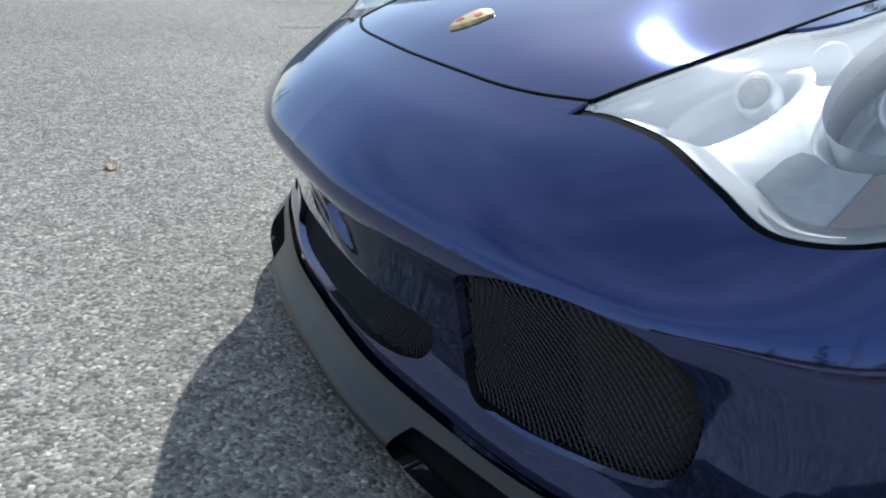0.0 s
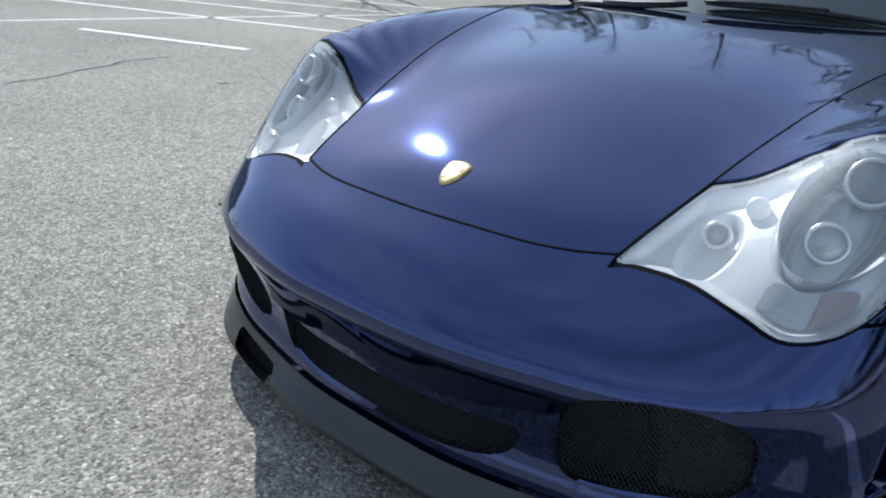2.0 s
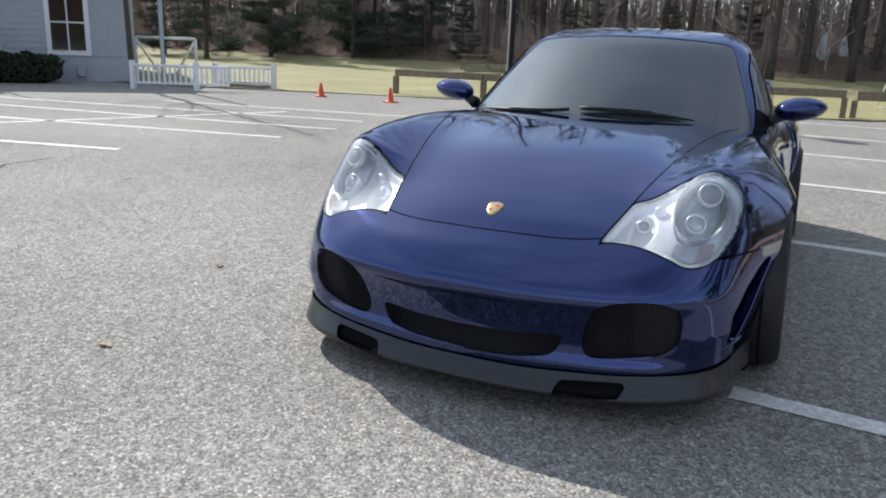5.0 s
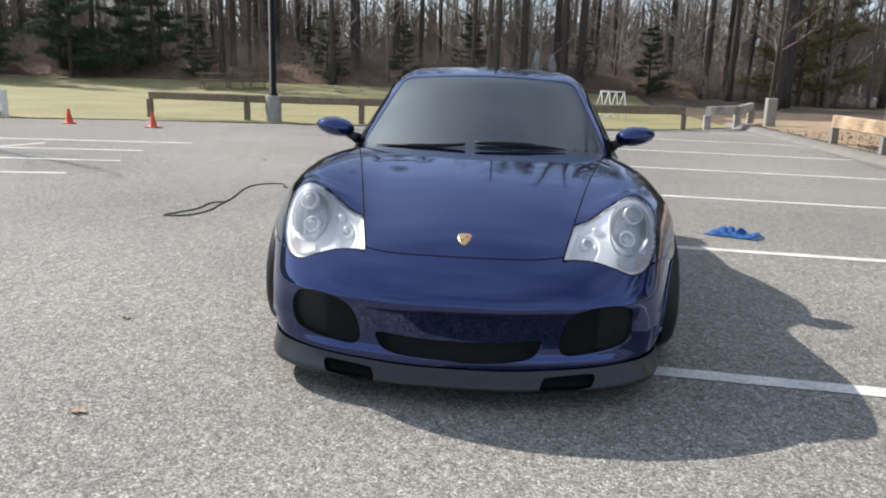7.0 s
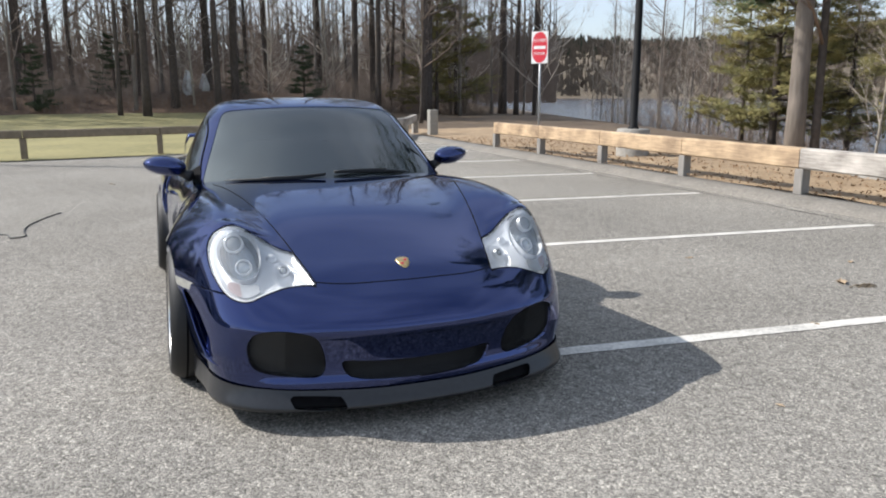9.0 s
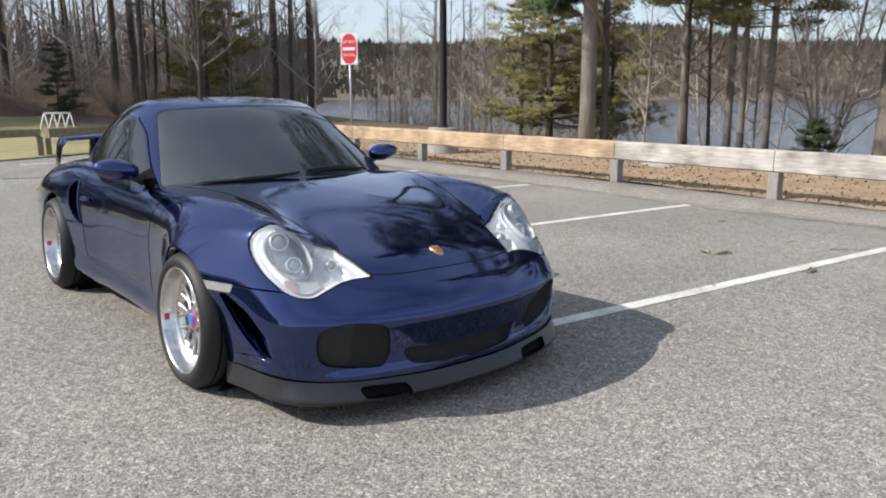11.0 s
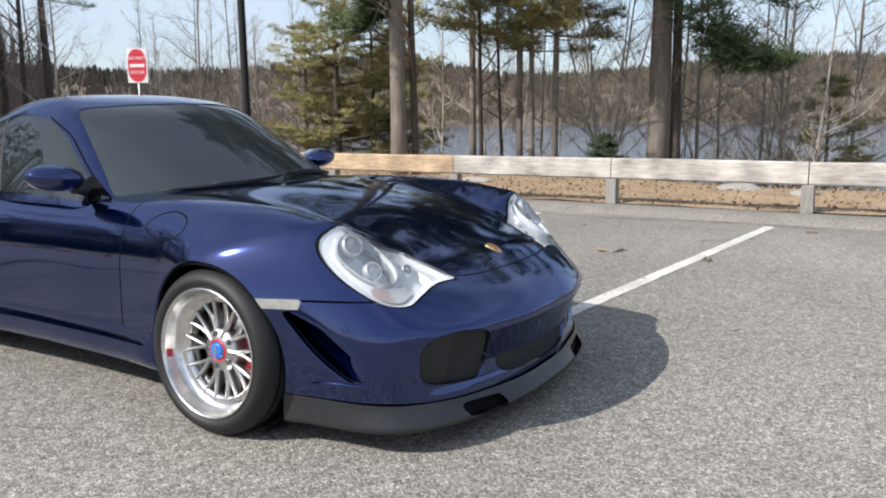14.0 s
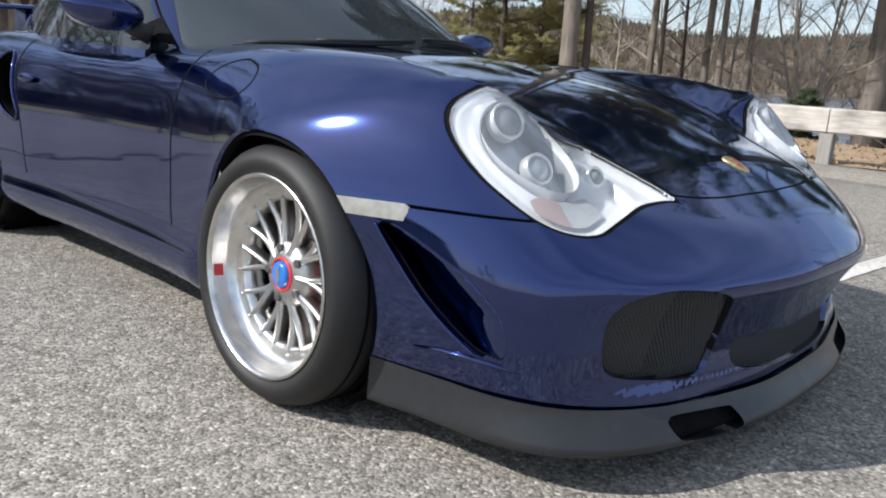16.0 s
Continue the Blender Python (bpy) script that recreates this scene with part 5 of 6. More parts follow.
sign = thing("road_sign", "red and white do-not-enter sign plate on a steel pole", "road sign", at=(6.62, 11.4, terrain(6.62, 11.4)))
sign.rotation_euler = (0, 0, radians(-58))
V, F = tube([(0, 0, -0.4), (0, 0, 2.46)], 0.025, 10)
link("pole", V, F, GALV, sign)
bm = bmesh.new()
box(bm, -0.19, 0.19, -0.034, -0.027, 1.83, 2.46, 0.002)
plate = part("plate", bm, SIGN_WHITE, sign, "white rectangular sign plate")
out = loop([(-0.168, 2.03), (-0.168, 2.26), (-0.145, 2.345), (-0.085, 2.42), (0.0, 2.445), (0.085, 2.42), (0.145, 2.345), (0.168, 2.26), (0.168, 2.03), (0.145, 1.945), (0.085, 1.87), (0.0, 1.845), (-0.085, 1.87), (-0.145, 1.945)], 6)
V = [(p[0], -0.0365, p[1]) for p in out] + [(p[0], -0.034, p[1]) for p in out]
m = len(out)
F = [tuple(range(m))] + [(k, k + m, (k + 1) % m + m, (k + 1) % m) for k in range(m)]
link("red_disc", V, F, SIGN_RED, plate, "red rounded panel", smooth=False)
bm = bmesh.new()
box(bm, -0.135, 0.135, -0.040, -0.0365, 2.115, 2.175)
part("white_bar", bm, SIGN_WHITE, plate)
face = Matrix.Rotation(radians(90), 4, "X")
letters("DO NOT", 0.085, SIGN_WHITE, plate, (0, -0.039, 2.28), face)
letters("ENTER", 0.085, SIGN_WHITE, plate, (0, -0.039, 2.02), face)


# ---- small loose things ----
def cone(x, y):
    root = thing("traffic_cone", "small orange plastic traffic cone on the asphalt edge", "traffic cone", "traffic cones", at=(x, y, 0))
    V, F = lathe([(0.02, 0.095), (0.03, 0.075), (0.29, 0.024), (0.30, 0.018), (0.30, 0.001)], 20, "z")
    link("body", V, F, ORANGE, root)
    bm = bmesh.new()
    box(bm, -0.125, 0.125, -0.125, 0.125, 0.0, 0.022, 0.008)
    part("foot", bm, ORANGE, root)
    return root


first_cone = cone(-6.9, 11.9)
copy_thing(first_cone, pose(-8.75, 12.1, 0, 0, 0, 30))

hose_line = loop([(-1.95, 6.76), (-2.05, 6.5), (-2.17, 6.0), (-2.18, 5.62), (-2.13, 5.30), (-2.24, 5.22), (-2.30, 5.42), (-2.41, 5.45), (-2.52, 5.38), (-2.6, 5.23), (-2.6, 4.95), (-2.52, 4.42), (-2.50, 4.03), (-2.48, 3.77), (-2.54, 3.53), (-2.65, 3.45), (-2.76, 3.45), (-2.70, 3.58), (-2.61, 3.82), (-2.61, 4.10), (-2.50, 4.22)], 8, False)
V, F = tube([(p[0], p[1], 0.008) for p in hose_line], 0.0062, 8)
tagged(link("hose", V, F, HOSE), "thin dark hose lying loose on the asphalt", "hose")


def rag(x, y, sx, sy, turn, mat, label):
    bm = bmesh.new()
    n = 22
    g = [[None] * (n + 1) for _ in range(n + 1)]
    for i in range(n + 1):
        for j in range(n + 1):
            u, v = i / n * 2 - 1, j / n * 2 - 1
            r = 1 + 0.45 * noise.noise((u * 1.9, v * 1.5, 2)) - 0.12 * u * u
            z = 0.006 + (0.012 + 0.16 * abs(noise.noise((u * 2.2, v * 1.6, 7)))) * max(0, 1 - v * v) * (1 - 0.6 * u * u) + 0.022 * abs(noise.noise((u * 6, v * 5, 1)))
            g[i][j] = bm.verts.new((u * sx * r, v * sy * r, z))
    for i in range(n):
        for j in range(n):
            bm.faces.new((g[i][j], g[i + 1][j], g[i + 1][j + 1], g[i][j + 1]))
    ext = bmesh.ops.extrude_face_region(bm, geom=bm.faces[:])
    for v in ext["geom"]:
        if isinstance(v, bmesh.types.BMVert):
            v.co.z = max(0.0, v.co.z - 0.005)
    bmesh.ops.recalc_face_normals(bm, faces=bm.faces)
    ob = part("cloth", bm, mat, smooth=True)
    ob.matrix_basis = pose(x, y, 0, 0, 0, turn)
    return tagged(ob, label, "cloth")


rag(2.06, 3.73, 0.21, 0.075, -27, CLOTH, "crumpled blue cloth lying on the asphalt")


def leaf_mesh(seed):
    rnd = random.Random(seed)
    bm = bmesh.new()
    n = 10
    prev = None
    for k in range(n + 1):
        t = k / n
        w = 0.028 * math.sin(math.pi * min(1, t * 1.02)) * (1 + 0.4 * math.sin(t * 19 + seed))
        y = (t - 0.5) * 0.11
        c = 0.016 * math.sin(t * 3.1 + seed)
        row = [bm.verts.new((-w, y, 0.006 + abs(c) + 0.012 * rnd.random())), bm.verts.new((0, y, 0.004 + abs(c) * 0.6)), bm.verts.new((w, y, 0.006 + abs(c) + 0.012 * rnd.random()))]
        if prev:
            for m in (0, 1):
                bm.faces.new((prev[m], prev[m + 1], row[m + 1], row[m]))
        prev = row
    me = bpy.data.meshes.new("leaf")
    bm.to_mesh(me)
    bm.free()
    me.materials.append(LEAF)
    return me


leaf_meshes = [leaf_mesh(s) for s in range(4)]
rnd = random.Random(4)
spots = [(-1.39, -0.21, 0.9), (-1.75, 0.85, 0.8), (3.57, 1.12, 1.6), (-1.3, -0.9, 0.5), (1.5, -0.4, 0.5), (-4.1, 2.4, 0.8), (-3.2, 7.5, 1.0), (4.2, 1.6, 0.9), (4.6, 0.9, 0.9), (3.1, 2.2, 0.8), (2.6, 0.45, 0.7), (5.2, -0.6, 1.0), (5.1, 1.9, 1.0), (-0.9, 8.0, 1.0), (-1.5, 9.5, 1.2)]
for k, (x, y, s) in enumerate(spots):
    ob = new("fallen_leaf", leaf_meshes[k % 4])
    ob.matrix_basis = pose(x, y, 0.0, 0, 0, rnd.uniform(0, 360)) @ Matrix.Diagonal((s * 0.8, s * 0.8, s * 0.45, 1))
    tagged(ob, "dry curled brown leaf on the asphalt", "leaf", "fallen leaves")

# broken twigs and pine scraps on the asphalt
for k, (x, y, size) in enumerate(((3.61, 0.97, 0.11), (3.56, 0.21, 0.10), (5.62, -0.32, 0.12))):
    V, F = [], []
    for q in range(7):
        a = rnd.uniform(-0.7, 0.7) + 0.4 * k
        c = Vector((rnd.uniform(-0.5, 0.5) * size, rnd.uniform(-0.3, 0.3) * size, 0.006))
        d = Vector((math.cos(a), math.sin(a), 0)) * size * rnd.uniform(0.25, 0.6)
        v, f = tube([c - d, c + Vector((0, 0, rnd.uniform(0.002, 0.02))), c + d], [0.004, 0.006, 0.003], 5)
        F += [tuple(i + len(V) for i in face) for face in f]
        V += v
    ob = link("fallen_twigs", V, F, TIMBER_DARK)
    ob.matrix_basis = pose(x, y, 0.0)
    tagged(ob, "small scrap of dark broken twigs on the asphalt", "twigs", "fallen twigs")

# litter of leaves on the verge
V, F = [], []
for k in range(5500):
    x, y = rnd.uniform(6.45, 10.2), rnd.uniform(-9, 17)
    z = max(terrain(x, y), 0.08 if x < 6.7 else 0) + 0.035
    a, s, t = rnd.uniform(0, 6.28), rnd.uniform(0.012, 0.030), rnd.uniform(-0.02, 0.02)
    c, d = math.cos(a) * s, math.sin(a) * s
    o = len(V)
    V += [(x - c, y - d, z), (x + d * 0.5, y - c * 0.5, z + 0.01 + t), (x + c, y + d, z + 0.012), (x - d * 0.5, y + c * 0.5, z - 0.005 - t)]
    F.append((o, o + 1, o + 2, o + 3))
tagged(link("leaf_litter", V, F, LITTER_LEAF, smooth=False), "scattered dry brown leaves on the verge", "leaves", kind="stuff")
# cracks along the asphalt edge
CRACK = material("tar_crack", (0.035, 0.033, 0.03), 0.9, grain=0.3, scale=30)
for pts, w in ((((5.9, -6.0), (5.75, -2.0), (5.95, 0.4), (5.8, 2.4), (5.95, 4.8), (5.85, 8.0), (5.95, 12.0)), 0.022), (((5.35, 0.95), (5.05, 0.35), (4.9, 0.12), (4.5, 0.5)), 0.016), (((-5.0, 1.2), (-5.12, 1.56), (-5.33, 2.05), (-5.48, 2.42), (-5.5, 2.8)), 0.022), (((-13.2, 7.9), (-12.2, 7.45), (-11.2, 7.1), (-10.4, 7.1)), 0.035), (((4.4, -1.5), (5.2, -0.8), (6.1, -0.2)), 0.014)):
    line = loop([(x, y) for x, y in pts], 24, False)
    V, F = [], []
    for k, p in enumerate(line):
        jx, jy = 0.05 * noise.noise((p[0] * 3, p[1] * 3, 2)), 0.05 * noise.noise((p[0] * 3, p[1] * 3, 8))
        ww = w * (0.5 + abs(noise.noise((p[0] * 5, p[1] * 5, 4))) * 1.6)
        V += [(p[0] + jx - ww / 2, p[1] + jy - ww / 2, 0.003), (p[0] + jx + ww / 2, p[1] + jy + ww / 2, 0.003)]
    F = [(2 * k, 2 * k + 1, 2 * k + 3, 2 * k + 2) for k in range(len(line) - 1)]
    tagged(link("crack", V, F, CRACK, smooth=False), "dark irregular crack in the asphalt", "crack", kind="structure")


# ---- house across the car park ----
house = thing("house", "grey clapboard house with white-framed windows beyond the car park", "house", at=(-14.75, 11.9, 0))
house.rotation_euler = (0, 0, math.atan2(8.75 - 11.9, -17.8 + 14.75))
# along +x the front wall runs away from the near corner; its outside is +y
bm = bmesh.new()
L, H = 14.0, 2.9
box(bm, -0.42, L, -8.0, -0.02, -0.3, H)
part("wall", bm, SIDING, house, "grey painted core wall")
for k in range(15):
    z = 0.62 + k * 0.145
    bm = bmesh.new()
    vs = [bm.verts.new(c) for c in ((-0.42, 0.0, z), (L, 0.0, z), (L, -0.015, z + 0.150), (-0.42, -0.015, z + 0.150), (-0.42, -0.02, z), (L, -0.02, z))]
    bm.faces.new((vs[0], vs[1], vs[2], vs[3]))
    bm.faces.new((vs[0], vs[4], vs[5], vs[1]))
    bmesh.ops.recalc_face_normals(bm, faces=bm.faces)
    part("clapboard", bm, SIDING, house)
bm = bmesh.new()
vs = [bm.verts.new(c) for c in ((-0.8, 0.5, H - 0.1), (L + 0.4, 0.5, H - 0.1), (L + 0.4, -4, H + 1.3), (-0.8, -4, H + 1.3), (-0.8, -8.5, H - 0.1), (L + 0.4, -8.5, H - 0.1))]
for f in ((0, 1, 2, 3), (3, 2, 5, 4), (0, 3, 4), (1, 5, 2), (0, 4, 5, 1)):
    bm.faces.new([vs[i] for i in f])
bmesh.ops.recalc_face_normals(bm, faces=bm.faces)
part("roof", bm, ROOFING, house, "dark shingled roof")


def house_window(x, z, w, h):
    bm = bmesh.new()
    box(bm, x - w / 2 - 0.09, x + w / 2 + 0.09, 0.0, 0.035, z - 0.09, z + h + 0.09)
    fr = part("window", bm, WHITE, house, "white-framed window with four panes")
    for i in (0, 1):
        for j in (0, 1):
            bm = bmesh.new()
            x0, z0 = x - w / 2 + i * w / 2 + 0.02, z + j * h / 2 + 0.02
            box(bm, x0, x0 + w / 2 - 0.04, 0.036, 0.042, z0, z0 + h / 2 - 0.04)
            part("pane", bm, DIM_PANE if j else PALE_PANE, fr, "dark panel for the dim room behind glass" if j else "pale panel behind glass")
            bm = bmesh.new()
            box(bm, x0, x0 + w / 2 - 0.04, 0.046, 0.05, z0, z0 + h / 2 - 0.04)
            part("glass", bm, PANE, fr)


house_window(0.95, 0.72, 0.78, 1.35)
house_window(4.25, 0.62, 0.85, 1.4)
house_window(6.8, 0.62, 0.85, 1.4)
bm = bmesh.new()
box(bm, 2.42, 3.2, 0.0, 0.05, 0.55, 2.65)
part("door", bm, WHITE, house, "white entrance door")
for k in range(4):
    bm = bmesh.new()
    box(bm, 2.75, 3.95, 0.06, 1.25 - 0.28 * k, 0.13 * k - (0.1 if k == 0 else 0), 0.13 * (k + 1), 0.012)
    part("step", bm, CONCRETE, house)
    bm = bmesh.new()
    box(bm, 2.73, 3.97, 0.06, 1.28 - 0.28 * k, 0.13 * (k + 1) + 0.001, 0.13 * (k + 1) + 0.035, 0.008)
    part("tread", bm, WHITE, house, "white painted stair tread")
for xx in (2.78,):
    for k in range(5):
        bm = bmesh.new()
        y = 0.1 + 0.27 * k
        z = 0.62 - 0.15 * k
        box(bm, xx - 0.03, xx + 0.03, y - 0.03, y + 0.03, max(0.0, z - 0.15), z + 0.78)
        part("baluster", bm, WHITE, house)
    bm = bmesh.new()
    beam(bm, (xx, 0.1, 1.38), (xx, 1.2, 0.78), 0.07, 0.08, 1)
    part("handrail", bm, WHITE, house, "white stair handrail")
bm = bmesh.new()
box(bm, 0.62, 0.82, 0.0, 0.12, 0.12, 0.42, 0.02)
part("meter_box", bm, GALV, house, "small grey meter box")


def hedge(at, sx, sy, sz, turn):
    root = thing("hedge", "dense dark green clipped hedge against the house", "hedge", at=at)
    root.rotation_euler = (0, 0, turn)
    rnd = random.Random(8)
    V, F = [], []
    for k in range(5000):
        u, v, w = rnd.uniform(-1, 1), rnd.uniform(-1, 1), rnd.uniform(0, 1)
        r = 0.82 + 0.18 * rnd.random()
        p = Vector((u, v, w * 2 - 1))
        p = p / (abs(p.x) ** 3.2 + abs(p.y) ** 3.2 + abs(p.z) ** 3.2) ** (1 / 3.2) * r
        lump = 1 + 0.16 * noise.noise(Vector((p.x * 2.6, p.y * 2, p.z * 2)))
        q = Vector((p.x * sx * lump, p.y * sy * lump, (p.z + 1) / 2 * sz * lump))
        a = Vector((rnd.gauss(0, 1), rnd.gauss(0, 1), rnd.gauss(0, 1))).normalized() * 0.045
        b = a.orthogonal().normalized() * 0.028
        o = len(V)
        V += [q - a, q + b, q + a, q - b]
        F.append((o, o + 1, o + 2, o + 3))
    link("leaves", V, F, SHRUB, root, smooth=False)
    # plain near-black block: the hedge's inner shade, in place of modelled branches
    bm = bmesh.new()
    box(bm, -sx * 0.74, sx * 0.74, -sy * 0.74, sy * 0.74, 0, sz * 0.74, 0.14)
    part("branches", bm, SHADOW, root)
    return root


ang = house.rotation_euler.z
hp = Matrix.LocRotScale(house.location, house.rotation_euler, None)
hedge(tuple(hp @ Vector((1.95, 0.7, 0.0))), 0.86, 0.40, 0.66, ang)


def picket(a, b, height, label, gap=0.11):
    root = thing("picket_fence", label, "fence", "white fences")
    a, b = Vector((*a, 0)), Vector((*b, 0))
    d = b - a
    n = int(d.length / gap)
    for z, h in ((0.12, 0.05), (height - 0.07, 0.06)):
        bm = beam(bmesh.new(), a + Vector((0, 0, z)), b + Vector((0, 0, z)), h, 0.045, 2)
        part("fence_rail", bm, WHITE, root)
    for k in range(n + 1):
        p = a + d * k / n
        w = 0.05 if k % 12 == 0 else 0.018
        bm = bmesh.new()
        box(bm, p.x - w, p.x + w, p.y - w, p.y + w, 0 if k % 12 == 0 else 0.1, height + (0.06 if k % 12 == 0 else 0))
        part("fence_post" if k % 12 == 0 else "picket", bm, WHITE, root)
    return root


picket((-12.70, 10.58), (-10.86, 11.56), 0.56, "white picket railing beside the house ramp")
picket((-12.2, 12.68), (-10.9, 13.25), 0.52, "second white picket railing on the grass edge")
field_goal = thing("football_goal", "white framed football goal with slanting stays on the grass", "goal", at=(-16.75, 15.7, 0))
field_goal.rotation_euler = (0, 0, math.atan2(1.21, 1.19))
for pts, r, kind in ((((-0.85, 0, 0), (-0.85, 0, 1.1)), 0.045, "post"), (((0.85, 0, 0), (0.85, 0, 1.1)), 0.045, "post"), (((-0.85, 0, 1.1), (0.85, 0, 1.1)), 0.045, "crossbar"), (((0.85, 0, 1.08), (0.28, 0.6, 0.02)), 0.035, "stay"), (((-0.85, 0, 1.08), (-0.2, 0.6, 0.02)), 0.035, "stay"), (((-0.2, 0.6, 0.03), (0.28, 0.6, 0.03)), 0.03, "ground_bar")):
    V, F = tube(pts, r, 8)
    link(kind, V, F, WHITE, field_goal)
pole = thing("steel_pole", "plain grey steel pole behind a white railing", "pole", at=(-12.65, 11.45, 0))
V, F = lathe([(-0.3, 0.055), (4.0, 0.05), (4.01, 0.001)], 12, "z")
link("shaft", V, F, GALV, pole)
bm = bmesh.new()
box(bm, -12.4, -10.98, 12.85, 13.25, 0, 0.1, 0.02)
tagged(part("kerb_stone", bm, KERB), "dark low kerb at the edge of the grass", "kerb", kind="structure")


def stone(x, y, sx, sy, sz, seed):
    bm = bmesh.new()
    bmesh.ops.create_icosphere(bm, subdivisions=3, radius=1)
    for v in bm.verts:
        k = 1 + 0.28 * noise.noise(v.co * 1.3 + Vector((seed, 0, 0))) + 0.08 * noise.noise(v.co * 4 + Vector((0, seed, 0)))
        v.co = Vector((v.co.x * sx * k, v.co.y * sy * k, v.co.z * sz * k))
    ob = part("stone", bm, CONCRETE, smooth=True)
    ob.location = (x, y, terrain(x, y) + sz * 0.45)
    return tagged(ob, "pale half-buried stone in the leaf litter", "stone", "verge stones")


stone(9.1, 1.05, 0.2, 0.3, 0.09, 1)
stone(8.4, 0.1, 0.12, 0.2, 0.07, 5)
stone(8.9, 5.4, 0.12, 0.3, 0.07, 9)


def picnic_table(x, y, turn):
    root = thing("picnic_table", "brown wooden picnic table with benches at the wood's edge", "table", "picnic tables", at=(x, y, terrain(x, y)))
    root.rotation_euler = (0, 0, radians(turn))
    for k in range(5):
        bm = bmesh.new()
        box(bm, -0.85, 0.85, -0.36 + 0.145 * k, -0.225 + 0.145 * k, 0.70, 0.74, 0.005)
        part("plank", bm, TIMBER_DARK, root)
    for s in (-1, 1):
        bm = bmesh.new()
        box(bm, -0.85, 0.85, s * 0.68 - 0.13, s * 0.68 + 0.13, 0.41, 0.45, 0.005)
        part("bench", bm, TIMBER_DARK, root)
        for q in (-0.6, 0.6):
            bm = beam(bmesh.new(), (q, s * 0.62, 0.0), (q, s * 0.2, 0.70), 0.09, 0.045, 3)
            part("leg", bm, TIMBER_DARK, root)
    for q in (-0.6, 0.6):
        bm = bmesh.new()
        box(bm, q - 0.025, q + 0.025, -0.75, 0.75, 0.34, 0.41, 0.004)
        part("crossbar", bm, TIMBER_DARK, root)


picnic_table(-13.7, 32.4, 30)
picnic_table(-12.4, 33.0, 55)

# ---- trees ----
BARK = material("grey_brown_bark", (0.235, 0.200, 0.168), 0.95, grain=0.5, scale=14, bump=0.8, large=0.7, stretch=(1, 1, 0.16))
BARK_DARK = material("dark_wet_bark", (0.090, 0.072, 0.060), 0.95, grain=0.45, scale=9, bump=0.6, large=0.5)
TWIG = material("bare_twigs", (0.215, 0.166, 0.133), 0.95, grain=0.3, scale=5)
BARK_PALE = material("pale_grey_bark", (0.40, 0.355, 0.295), 0.95, grain=0.4, scale=9, bump=0.5, large=0.6)
TWIG_PALE = material("pale_bare_twigs", (0.46, 0.40, 0.335), 0.95, grain=0.3, scale=5)
NEEDLE = material("pine_needles", (0.085, 0.118, 0.042), 0.8, grain=0.5, scale=2, second=(0.04, 0.06, 0.025), large=0.5)
NEEDLE_OLD = material("yellowish_needles", (0.29, 0.235, 0.085), 0.8, grain=0.5, scale=1.6, second=(0.09, 0.11, 0.04), large=0.5)


NEEDLE_DARK = material("dark_spruce_needles", (0.045, 0.065, 0.028), 0.8, grain=0.4, scale=6)


def join(lists, V, F):
    for v, f in lists:
        o = len(V)
        V += v
        F += [tuple(i + o for i in q) for q in f]


def twig(a, b, r, V, F):
    """A thin three-sided sliver of wood."""
    d = (b - a).normalized()
    s = d.orthogonal().normalized() * r
    t = d.cross(s)
    o = len(V)
    V += [a + s, a - s * 0.5 + t * 0.87, a - s * 0.5 - t * 0.87, b]
    F += [(o, o + 1, o + 3), (o + 1, o + 2, o + 3), (o + 2, o, o + 3)]


